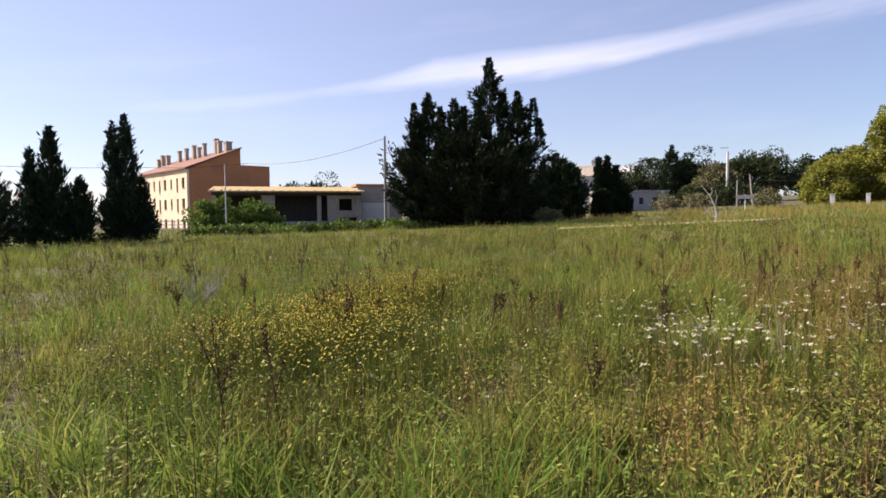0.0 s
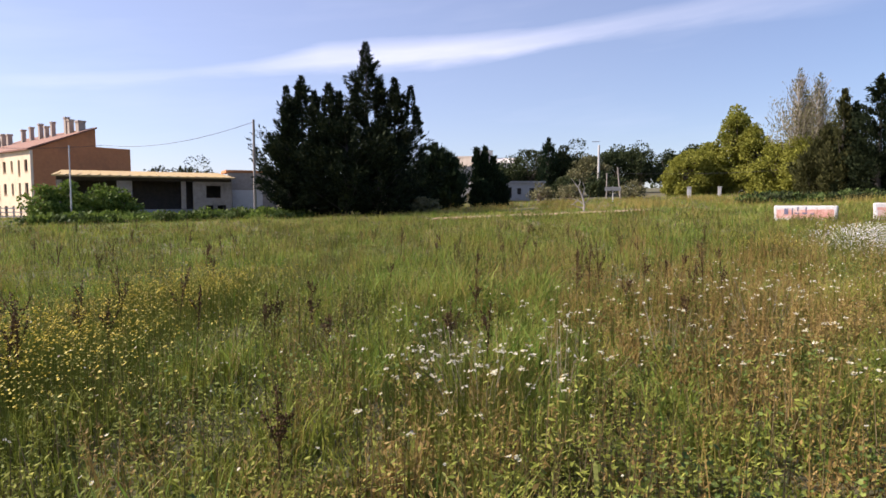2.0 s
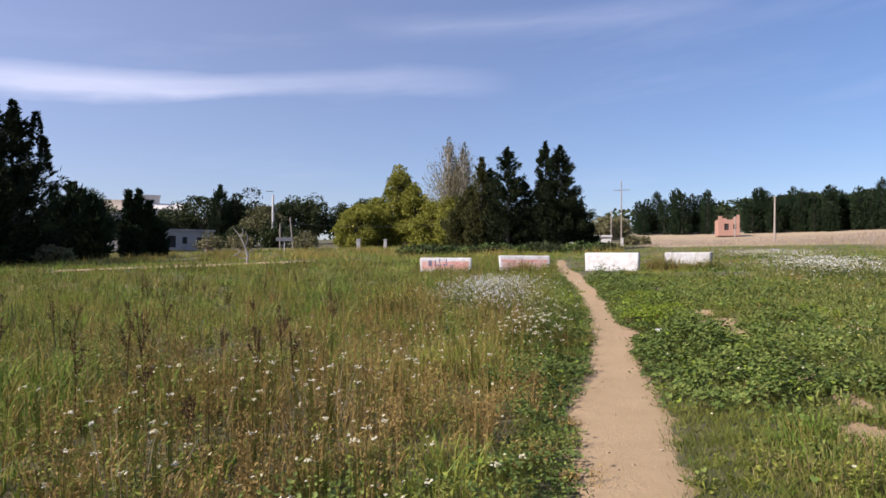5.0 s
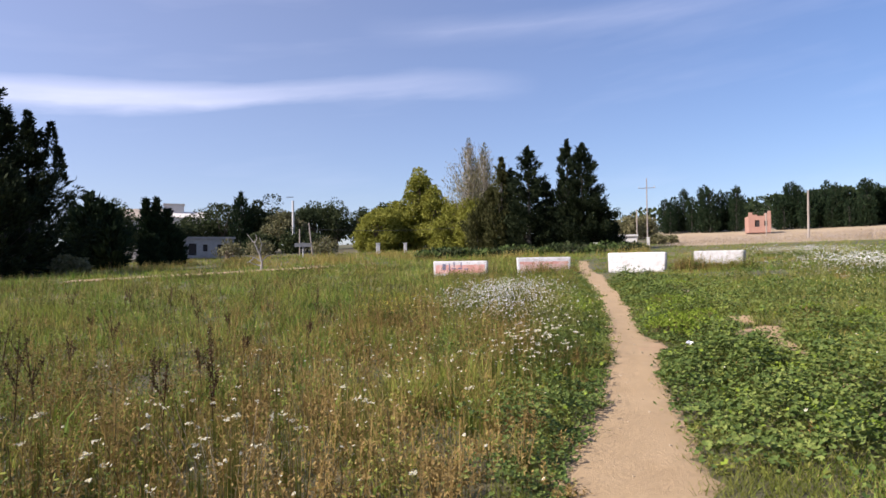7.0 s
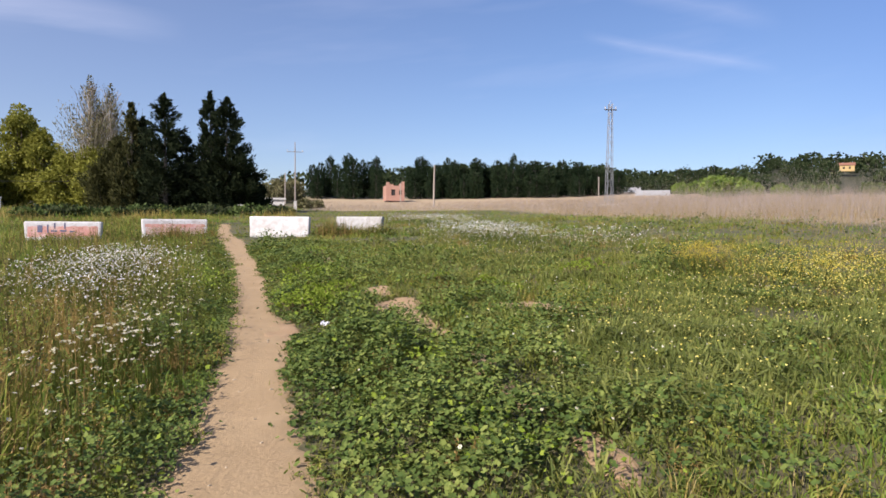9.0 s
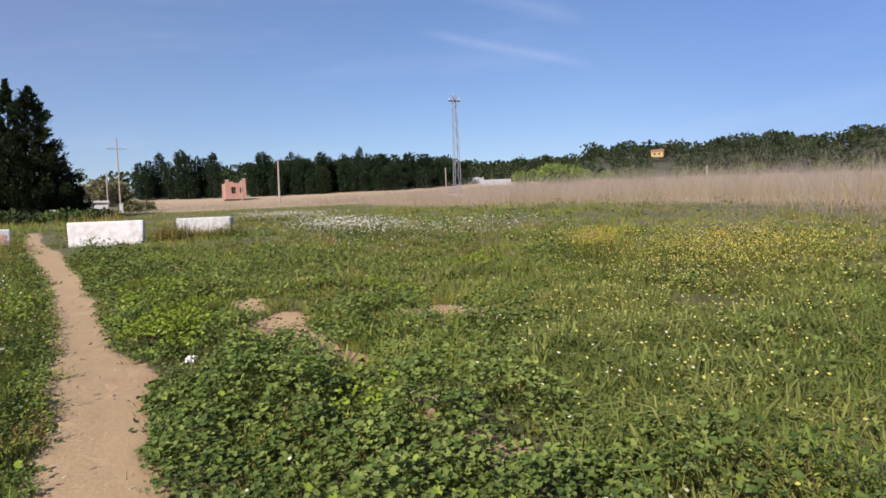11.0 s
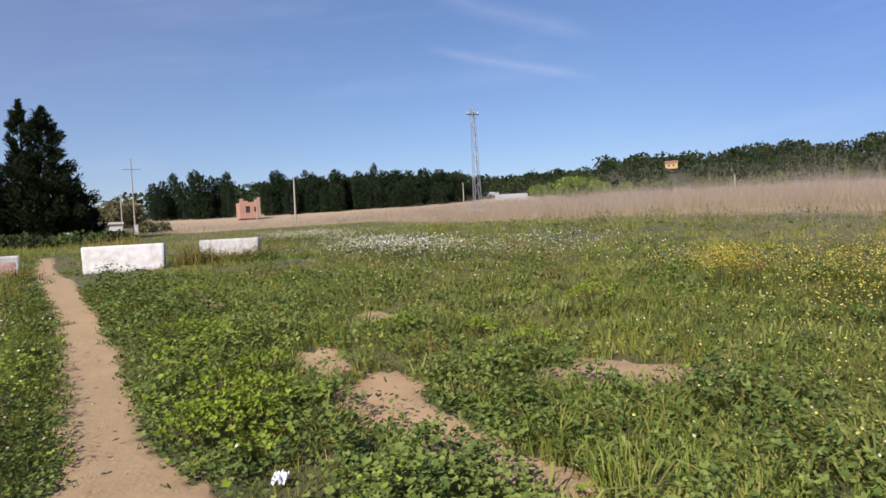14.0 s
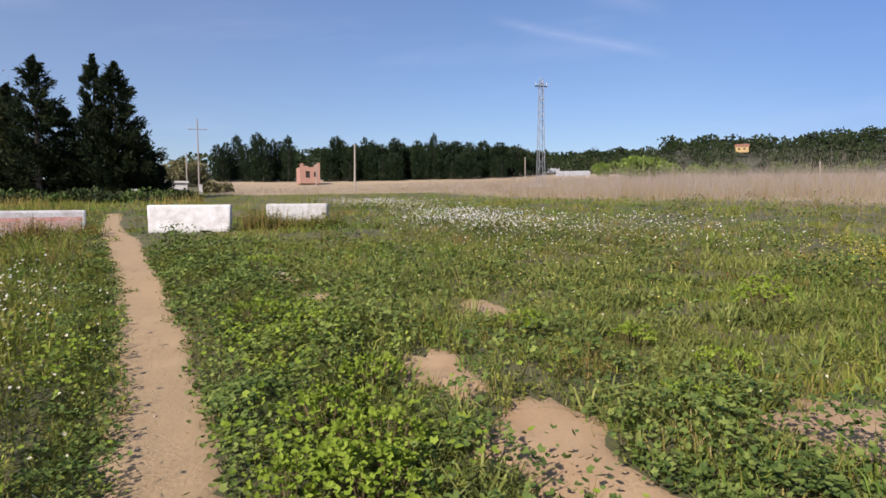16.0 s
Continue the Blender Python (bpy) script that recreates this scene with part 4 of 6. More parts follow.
def cable(a, b, sag, radius, label="thin black overhead cable between poles"):
    a, b = np.array(a), np.array(b)
    t = np.linspace(0, 1, 24)
    p = a + (b - a) * t[:, None]
    p[:, 2] -= sag * 4 * t * (1 - t)
    g = Geo()
    g.tube(p, radius, 4)
    ob = part("overhead_cable", g, M_WIRE)
    tagged(ob, label, "cable")


px0, py0 = polar(-26.6, 60)
qx, qy = polar(-38.5, 92)
cable((px0, py0, 9.0), (qx, qy, 9.3), 0.9, 0.025)
rx, ry = polar(-47.4, 90)
sx0, sy0 = polar(-66, 100)
cable((rx, ry, 8.3), (sx0, sy0, 9.6), 0.7, 0.025)
cable((qx, qy, 9.3), (rx, ry, 8.3), 0.3, 0.025)
ca, cb = polar(4.9, 88), polar(19, 90)
cable((*ca, 5.8), (*cb, 6.3), 0.4, 0.02)


def signpost(bearing, dist, tall, wide, label):
    x, y = polar(bearing, dist)
    ob = thing("signpost", on(x, y, -bearing), label, "sign")
    g = Geo()
    g.tube([(0, 0, -0.2), (0, 0, tall)], 0.07, 6)
    part("post", g, M_CONCRETE, ob)
    part("board", Geo_box(-wide / 2, wide / 2, -0.1, -0.07, tall - 0.5, tall - 0.05), M_GREYWALL, ob)


signpost(4.3, 80, 1.9, 1.9, "small grey sign board on concrete post")


def bollard(bearing, dist, tall, wide, label):
    x, y = polar(bearing, dist)
    ob = thing("boundary_post", on(x, y, -bearing), label, "post", "pale boundary posts")
    g = Geo()
    g.box(-wide / 2, wide / 2, -wide / 2, wide / 2, -0.2, tall)
    me = bevelled(g, "post", M_CONCRETE, 0.04)
    part("shaft", me, M_CONCRETE, ob)
    part("cap", Geo_box(-wide * 0.6, wide * 0.6, -wide * 0.6, wide * 0.6, tall + 0.002, tall + 0.1), M_CONCRETE, ob)


bollard(9.5, 84, 1.35, 0.5, "square pale concrete post in tall weeds")
bollard(11.9, 84, 1.25, 0.42, "square pale concrete post in tall weeds")
bollard(32.9, 80, 1.0, 0.35, "small white concrete post in weeds")
bollard(28.6, 66, 0.8, 0.35, "small white concrete post in weeds")


def rock(x, y, size, seed, label, mat=None):
    bm = bmesh.new()
    bmesh.ops.create_icosphere(bm, subdivisions=2, radius=1)
    r = np.random.default_rng(seed)
    for v in bm.verts:
        v.co *= 1 + r.normal(0, 0.09)
        v.co = Vector((v.co.x * size[0], v.co.y * size[1], max(v.co.z, -0.3) * size[2]))
    me = bpy.data.meshes.new("rock")
    bm.to_mesh(me)
    bm.free()
    me.materials.append(mat or M_STONE)
    ob = new("stone", me)
    ob.matrix_basis = on(x, y, seed * 40.0, -0.02)
    tagged(ob, label, "stone")


rock(14.2, 20.1, (0.2, 0.13, 0.08), 3, "flat pale stone lying among weeds", M_GRIT)
for k, (b, d, s) in enumerate(((16.4, 66, 0.7), (18.0, 66, 0.9), (17.2, 67, 0.5))):
    x, y = polar(b, d)
    rock(x, y, (s, s * 0.6, s * 0.5), 5 + k, "pale boulder below conifers at field edge")


def litter(x, y):
    r = np.random.default_rng(2)
    g = Geo()
    n = 9
    u, v = np.meshgrid(np.linspace(-0.055, 0.055, n), np.linspace(-0.04, 0.04, n), indexing="ij")
    z = r.uniform(0, 0.05, (n, n))
    top = np.stack([u, v, z + 0.012], -1).reshape(-1, 3)
    i, j = np.meshgrid(np.arange(n - 1), np.arange(n - 1), indexing="ij")
    a = (i * n + j).ravel()
    f = np.stack([a, a + n, a + n + 1, a + 1], 1)
    g.add(top, f)
    g.add(top - [0, 0, 0.006], f[:, ::-1])
    ob = part("crumpled_paper", g, M_PAPER, m=pose(x, y, float(lie(x, y)) + 0.035, 8, -6, 30))
    tagged(ob, "crumpled white paper scrap lying on leaves", "litter")


litter(9.03, 12.85)


def railing(x, y, turn, length):
    ob = thing("white_railing", pose(x, y, float(lie(x, y)) - 0.1, 0, 0, turn), "white metal railing beside the apartment building", "railing")
    for k in range(int(length / 1.5) + 1):
        part("post", Geo_box(k * 1.5 - 0.05, k * 1.5 + 0.05, -0.05, 0.05, 0, 1.5), M_WHITE, ob)
    for z in (0.5, 0.95, 1.4):
        part("rail", Geo_box(0, length, -0.09, -0.052, z - 0.05, z + 0.05), M_WHITE, ob)


fx, fy = polar(-46.6, 84)
gx, gy = polar(-43.4, 84)
railing(fx, fy, *local_frame(fx, fy, gx, gy))


# ---- trees ----
def trunk_geo(height, r0, r1, bend, rng):
    g = Geo()
    z = np.linspace(-0.3, height, 9)
    off = np.cumsum(rng.normal(0, bend, (9, 2)), 0)
    off[0] = 0
    g.tube(np.concatenate([off, z[:, None]], 1), np.linspace(r0, r1, 9), 8)
    return g


def conifer_mesh(height, radius, n, seed, top_power=0.8, base=0.02, upward=0.9, leaf=0.55, ragged=0.35, full=0.3, spires=(), fat=1.0, many=1.0, spread=0.085, curl=0.0, shoot=True):
    """Sprays set along many limbs; gives trunk and crown."""
    r = np.random.default_rng(seed)
    trunk, crown = trunk_geo(height * 0.93, radius * 0.09 + 0.08, 0.03, 0.02, r), Geo()
    limbs = int((90 + height * 12) * many)
    f = base + (1 - base) * r.uniform(0, 1, limbs) ** 0.9
    a = r.uniform(0, 6.283, limbs)

    def profile(q):
        return radius * np.minimum(1, ((1 - q) / full)) ** top_power * (0.82 + 0.18 * np.minimum(1, q / 0.12))
    lumps = 0.92 + ragged * np.sin(a * 3 + f * 17 + seed) * 0.5 + r.normal(0, ragged * 0.6, limbs)
    reach = profile(f) * np.clip(lumps, 0.3, 1.7) * np.where(r.uniform(0, 1, limbs) < 0.1, 1.15, 1.0)
    out = np.stack([np.cos(a), np.sin(a), upward * np.clip(f / 0.3, 0.08, 1.0)], 1)
    start = np.stack([0 * f, 0 * f, np.maximum(f * height - reach * out[:, 2] * 0.85, 0.15)], 1)
    for k in range(0, limbs, 3):
        trunk.tube([start[k], start[k] + out[k] * reach[k] * [0.5, 0.5, 0.45], start[k] + out[k] * reach[k] * [0.92, 0.92, 0.9]], [0.06, 0.04, 0.012], 3)
    pick = r.choice(limbs, n, p=reach / reach.sum())
    s = r.uniform(0.15, 1.0, n) ** 0.6
    p = start[pick] + out[pick] * (reach[pick] * s)[:, None] + r.normal(0, 1, (n, 3)) * (spread * reach[pick] + 0.05)[:, None]
    p[:, 2] += curl * reach[pick] * s ** 3
    p[:, 2] = np.clip(p[:, 2], 0.05, height * 1.0)
    u = unit(out[pick] * [0.8, 0.8, 1.0] + r.normal(0, 0.45, (n, 3)))
    w = unit(np.cross(u, r.normal(size=(n, 3))))
    size = leaf * r.uniform(0.45, 1.4, n)
    crown.cards(p, u, w, size, size * r.uniform(0.18, 0.34, n) * fat)
    # leading shoots
    for sx, sy, z0, z1, wide in (*(((0, 0, height * 0.8, height * 1.03, radius * 0.28),) if shoot else ()), *spires):
        k = int(n * 0.035) + 60
        q = r.uniform(0, 1, k)
        ang = r.uniform(0, 6.283, k)
        rad = 0.62 * wide * (1 - q) ** 0.8 * r.uniform(0.1, 1.0, k) ** 0.5
        p = np.stack([sx + np.cos(ang) * rad, sy + np.sin(ang) * rad, z0 + (z1 - z0) * q], 1)
        u = unit(np.stack([np.cos(ang), np.sin(ang), np.full(k, 0.6)], 1) + r.normal(0, 0.35, (k, 3)))
        size = leaf * r.uniform(0.5, 1.0, k)
        crown.cards(p, u, unit(np.cross(u, r.normal(size=(k, 3)))), size, size * 0.38)
    return trunk, crown


def broad_mesh(height, radius, n, seed, leaf=0.45, low=0.12, clumps=26, flat=0.8, lift=1.0, small=1.0, cone=0.0):
    """A forked trunk, limbs to each clump, and leaves round the clumps."""
    r = np.random.default_rng(seed)
    trunk, crown = trunk_geo(height * 0.45, radius * 0.06 + 0.12, radius * 0.03 + 0.05, 0.05, r), Geo()
    c = []
    while len(c) < clumps:
        q = r.uniform(-1, 1, 3)
        if np.linalg.norm(q) < 1:
            q = q / (np.linalg.norm(q) + 1e-6) * np.linalg.norm(q) ** 0.5
            c.append((q[0] * radius * 0.78, q[1] * radius * 0.78, height * (low + (1 - low) * (0.5 + 0.42 * q[2] * flat * 1.15))))
    c = np.array(c)
    c[:, :2] *= (1 - cone * np.clip(c[:, 2:] / height, 0, 1))
    c[0] = (r.uniform(-0.1, 0.1) * radius, 0, height * 0.9 * lift)
    for p in c:
        mid = np.array([p[0] * 0.35, p[1] * 0.35, min(p[2] * 0.65, height * 0.5)])
        trunk.tube([(0, 0, min(height * 0.18, mid[2] * 0.6)), mid, p], [0.03 * radius + 0.05, 0.02 * radius + 0.03, 0.015], 4)
    pick = r.integers(0, clumps, n)
    rad = radius * r.uniform(0.22, 0.42, clumps) * small
    d = ways(n, 0.15, r)
    p = c[pick] + d * (rad[pick] * r.uniform(0.25, 1.15, n) ** 0.5)[:, None] * [1, 1, 0.85]
    p[:, 2] = np.maximum(p[:, 2], 0.05)
    u = unit(d + r.normal(0, 0.7, (n, 3)))
    w = unit(np.cross(u, r.normal(size=(n, 3))))
    size = leaf * r.uniform(0.5, 1.3, n)
    crown.cards(p, u, w, size, size * r.uniform(0.5, 0.8, n))
    return trunk, crown


def tree(name, x, y, meshes, mats, label, category, group="", turn=0, sink=0.0):
    ob = thing(name, on(x, y, turn, sink), label, category, group)
    part("trunk", meshes[0], mats[0], ob)
    part("crown", meshes[1], mats[1], ob)
    return ob


def at(bearing, dist):
    return polar(bearing, dist)


# the great dark conifers
for b, d, top, rad, n, seed, kw in (
        (-17.1, 64, 16.9, 4.0, 9000, 1, dict(full=0.85, top_power=0.9, ragged=0.5, spires=((1.4, 0, 9.5, 13.0, 0.8), (-1.2, 0.4, 9, 12.6, 0.7),))),
        (-20.3, 62, 12.6, 3.4, 7000, 2, dict(full=0.7, ragged=0.7, spires=((1.0, 0, 8, 11.6, 0.7), (-1.4, 0.3, 8, 11.2, 0.7)))),
        (-22.6, 63, 13.3, 3.0, 7000, 3, dict(full=0.7, ragged=0.65, spires=((-1.6, 0, 9, 12.4, 0.7), (1.2, 0, 8.5, 11.8, 0.6), (-0.6, 0.6, 9, 12.6, 0.6)))),
        (-23.7, 61, 10.8, 2.0, 6000, 4, dict(full=0.6, ragged=0.65)),
        (-14.6, 63, 13.4, 2.7, 7000, 5, dict(full=0.75, ragged=0.7, spires=((1.5, 0.5, 9.5, 12.3, 0.8), (2.2, 0, 7.5, 10.2, 0.8)))),
        (-18.8, 60, 9.5, 3.4, 5000, 6, dict(full=0.5)),
        (-15.9, 60, 9.0, 3.0, 5000, 7, dict(full=0.5))):
    z = float(lie(*at(b, d)))
    tree("conifer_tree", *at(b, d), conifer_mesh(top - z, rad * 1.06, int(n * 2.3), seed, upward=0.7, leaf=0.44, many=0.62, spread=0.05, curl=0.22, **kw), (M_DARKBARK, M_CONIFER), "tall dense dark conifer with ragged outline", "conifer", "dark conifers in one clump")

# cypresses at the town end
for b, d, top, rad, n, seed in ((-48.1, 46, 8.0, 1.15, 5000, 11), (-49.0, 46.5, 7.6, 0.85, 3000, 12), (-46.9, 46.2, 4.0, 0.75, 2000, 14),
                                (-53.3, 45, 6.9, 1.2, 5000, 15), (-54.6, 45.5, 5.6, 0.8, 2500, 16), (-51.4, 45, 4.0, 0.95, 2500, 17), (-57.2, 44, 4.6, 1.7, 3500, 18), (-59.5, 45, 5.5, 1.6, 3000, 19), (-62.5, 46, 6.5, 1.6, 3000, 9)):
    z = float(lie(*at(b, d)))
    tree("cypress_tree", *at(b, d), conifer_mesh(top - z, rad * 0.9, int(n * 1.3), seed, upward=1.6, leaf=0.36, full=0.8, top_power=0.7, ragged=0.3), (M_DARKBARK, M_CYPRESS), "dark columnar cypress at the field edge", "cypress", "cypresses by the town")

# rounded and pointed dark trees beside the ruin
for b, d, top, rad, n, seed, full in ((-11.2, 72, 8.1, 1.9, 7000, 21, 0.25), (-9.8, 71, 7.0, 1.35, 5000, 22, 0.3), (-7.45, 74, 7.8, 0.5, 3000, 23, 0.7), (-6.75, 74, 7.9, 0.5, 3000, 24, 0.7), (-6.0, 74.5, 7.0, 0.6, 2800, 25, 0.5), (-5.5, 75, 5.2, 0.9, 2600, 26, 0.4), (-7.1, 73, 4.2, 0.7, 2500, 28, 0.4)):
    z = float(lie(*at(b, d)))
    tree("cypress_tree", *at(b, d), conifer_mesh(top - z, rad, n, seed, upward=1.3, leaf=0.6, full=full, ragged=0.2), (M_DARKBARK, M_CYPRESS), "dark clipped-looking cypress before ruined house", "cypress", "cypresses before the ruin")

# the row of tall cypresses by the barriers
for b, d, top, rad, n, seed, mat, up in ((19.6, 75, 9.6, 2.2, 5000, 31, M_OLDCYP, 1.5), (20.6, 73, 12.7, 1.7, 5000, 32, M_OLDCYP, 1.6), (21.4, 73, 11.4, 1.6, 4000, 33, M_CONIFER, 1.5), (22.9, 71, 13.4, 2.5, 8000, 34, M_CONIFER, 0.6),
                                        (24.4, 74, 10.0, 2.2, 4500, 35, M_CONIFER, 0.8), (26.3, 71, 13.9, 1.9, 6500, 36, M_CONIFER, 1.2), (27.6, 70, 13.3, 2.6, 9000, 37, M_CONIFER, 0.5), (28.6, 70, 8.6, 2.3, 5000, 38, M_CONIFER, 0.5), (30.0, 71, 5.2, 1.1, 2500, 39, M_CONIFER, 0.8), (18.6, 76, 7.6, 2.2, 4000, 40, M_OLDCYP, 1.4)):
    z = float(lie(*at(b, d)))
    tree("cypress_tree", *at(b, d), conifer_mesh(top - z, rad * 1.02, int(n * 2.6), seed, upward=up, leaf=0.36, full=0.9, top_power=0.6, ragged=0.45, many=0.7, spread=0.06, curl=0.08), (M_DARKBARK, mat), "tall dark cypress with layered sprays behind barriers", "cypress", "row of tall cypresses")

# yellow-green trees
for b, d, top, rad, n, seed in ((9.5, 96, 9.3, 3.2, 7500, 41), (11.2, 98, 10.6, 3.1, 7500, 42), (13.1, 98, 16.2, 3.2, 12000, 43), (14.5, 96, 12.4, 2.9, 7500, 44), (16.2, 92, 9.6, 3.1, 7500, 45), (18.0, 90, 9.8, 3.1, 7500, 46), (8.5, 97, 7.4, 2.2, 3750, 47), (19.5, 88, 8.4, 2.7, 5250, 48)):
    z = float(lie(*at(b, d)))
    tree("broadleaf_tree", *at(b, d), broad_mesh(top - z, rad * 1.2, int(n * 1.6), seed, 0.34, -0.06, 60, 0.95, small=0.8, cone=0.35), (M_BARK, M_YTREE), "spreading tree with yellow-green spring leaves", "tree", "yellow-green trees")

# thin pale tree still almost bare
for b, d, top, rad, n, seed in ((17.6, 92, 18.6, 3.3, 3200, 51), (19.0, 91, 17.6, 3.0, 3200, 52), (18.2, 93, 15.8, 3.2, 3000, 53)):
    z = float(lie(*at(b, d)))
    ob = tree("poplar_tree", *at(b, d), conifer_mesh(top - z, rad, n, seed, upward=2.2, leaf=0.36, full=0.5, base=0.3, ragged=0.5), (M_TWIG, M_GREYLEAF), "tall sparse poplar with pale bare twigs", "tree", "sparse poplars")
    g = Geo()
    r = np.random.default_rng(seed)
    for k in range(260):
        a, h = r.uniform(0, 6.28), (top - z) * r.uniform(0.3, 0.92)
        L = r.uniform(1.2, 3.4) * (1.15 - h / (top - z) * 0.7)
        s = np.array([math.cos(a) * 0.3, math.sin(a) * 0.3, h])
        e = s + np.array([math.cos(a) * L * 0.55, math.sin(a) * L * 0.55, L])
        g.tube([s, (s + e) / 2 + r.normal(0, 0.08, 3), e], [0.03, 0.02, 0.008], 3)
    part("bare_crown", g, M_TWIG, ob, "pale bare branching shoots")

# evergreen trees behind the ruin and the concrete pole
for b, d, top, rad, n, seed, mat, flat in ((-4.6, 128, 11.0, 4.2, 3500, 61, M_OAK, 0.8), (-3.0, 126, 12.6, 3.8, 3500, 62, M_OAK, 0.9), (-0.2, 118, 12.6, 3.2, 3500, 64, M_PINE, 0.5), (1.0, 122, 13.4, 4.6, 3500, 65, M_PINE, 0.35),
                                           (2.3, 112, 9.4, 3.8, 3500, 66, M_GREYLEAF, 0.9), (4.6, 125, 12.4, 4.6, 4500, 67, M_OAK, 0.7), (6.3, 124, 12.6, 4.6, 4500, 68, M_OAK, 0.7), (8.0, 126, 12.0, 4.0, 3500, 69, M_OAK, 0.7), (-6.3, 140, 10.0, 5.0, 3000, 70, M_OAK, 0.7), (-10.6, 110, 10.6, 4.6, 4000, 71, M_OAK, 0.7), (-12.5, 112, 10.2, 4.6, 3500, 72, M_OAK, 0.6), (3.4, 108, 6.5, 3.2, 2500, 73, M_OAK, 0.8), (0.2, 110, 6.0, 3.0, 2500, 74, M_OAK, 0.8),
                                           (-34.8, 112, 7.5, 5.2, 3500, 75, M_PINE, 0.5), (-32.0, 112, 8.8, 5.0, 3500, 76, M_PINE, 0.5), (14.3, 110, 13.6, 2.0, 2000, 77, M_CYPRESS, 0.9), (10.0, 112, 11.5, 3.5, 2000, 78, M_OAK, 0.8), (24.5, 92, 8.0, 4.0, 2500, 79, M_OAK, 0.8), (31.2, 130, 9.3, 3.0, 2000, 80, M_GREYLEAF, 0.9), (32.6, 135, 9.6, 3.0, 2000, 81, M_GREYLEAF, 0.9)):
    z = float(lie(*at(b, d)))
    tree("evergreen_tree", *at(b, d), broad_mesh(top - z, rad, int(n * 1.7), seed, 0.4, 0.06, 30, flat), (M_BARK, mat), "dense evergreen tree beyond the field", "tree", "evergreen trees beyond the field")
for b, d, top, rad, n, seed in ((-1.4, 116, 13.2, 1.7, 4000, 63), (-0.6, 119, 10.8, 1.4, 2500, 82)):
    z = float(lie(*at(b, d)))
    tree("cypress_tree", *at(b, d), conifer_mesh(top - z, rad, n, seed, upward=1.5, leaf=0.6, full=0.35), (M_DARKBARK, M_CYPRESS), "dark columnar cypress beyond ruined house", "cypress")

# the dark wood along the far edge of the dry field
variants = []
for k in range(6):
    t, c = conifer_mesh(10.0, 2.2 + 0.25 * (k % 3), 3600, 90 + k, upward=0.9, leaf=0.5, fat=1.9, full=0.22 + 0.06 * (k % 3), top_power=0.5, ragged=0.22, shoot=False)
    ob = thing("wood_tree", on(*at(34.2 + 0.9 * k, 148 + 2 * k), 50 * k), "dark green cypress in a long wooded row", "tree", "wooded row beyond the dry field")
    part("trunk", t, M_DARKBARK, ob)
    part("crown", c, M_CYPRESS, ob)
    variants.append(ob)
r = np.random.default_rng(9)
row = [(34.3, 0.70, 0.8), (35.0, 0.74, 0.7), (35.8, 0.89, 0.6), (36.4, 0.72, 0.6), (37.4, 0.93, 0.85), (37.8, 0.84, 0.8), (38.6, 0.82, 0.5), (39.2, 0.78, 0.7), (39.8, 0.88, 0.75), (42.8, 0.67, 0.6), (43.7, 0.88, 0.85), (44.2, 0.82, 0.8),
       (45.2, 0.72, 0.6), (46.1, 0.86, 0.6), (46.7, 0.80, 0.6), (47.5, 0.72, 0.8), (48.6, 0.84, 0.8), (49.2, 0.74, 0.8), (50.5, 0.78, 0.8), (51.3, 0.74, 0.7), (51.9, 0.92, 0.5), (52.6, 0.76, 0.8), (53.8, 0.76, 1.0), (54.9, 0.74, 0.8), (56.1, 0.75, 1.0), (57.5, 0.71, 1.0), (58.9, 0.66, 0.9), (60.3, 0.60, 0.9), (62.1, 0.52, 0.8)]
row += [(46.3 + k * 0.42 + r.uniform(-0.15, 0.15), r.uniform(0.45, 0.62) - k * 0.004, r.uniform(0.5, 0.75)) for k in range(36)]
row += [(b, r.uniform(0.45, 0.6), 0.7) for b in (34.7, 35.4, 36.9, 38.2, 39.5, 43.2, 44.8, 45.6)]
for k, (b, s, wide) in enumerate(row):
    d = 150 + r.uniform(0, 8) - (b - 34) * 0.12
    ob = copy_thing(variants[k % 6], on(*at(b, d), r.uniform(0, 360)))
    slim = wide * r.uniform(0.74, 0.92)
    ob.scale = (slim, slim, s * 1.1)
for k, ob in enumerate(variants):
    ob.matrix_basis = on(*at(46.3 + 1.1 * k, 156), 50 * k)
    ob.scale = (0.75, 0.75, 0.66)


def forest(name, rows, mat, label, big=0.38):
    """Many tree crowns in one mesh: a few leaf sprays over each dome, on short stems."""
    g = Geo()
    for x, y, tall, rad, n, seed in rows:
        r = np.random.default_rng(seed)
        z = float(lie(x, y))
        d = ways(n, 0.35, r)
        lump = 1 + 0.25 * np.sin(d[:, 0] * 5 + seed) * np.cos(d[:, 1] * 4 + seed)
        p = np.array([x, y, z + tall * 0.55]) + d * np.array([rad, rad, tall * 0.45]) * (lump * r.uniform(0.6, 1.0, n))[:, None]
        p[:, 2] = np.maximum(p[:, 2], z + 0.1)
        u = unit(d + r.normal(0, 0.6, (n, 3)))
        size = rad * r.uniform(0.16, big, n)
        g.cards(p, u, unit(np.cross(u, r.normal(size=(n, 3)))), size, size * 0.95)
    tagged(part(name, g, mat), label, "trees", kind="stuff")


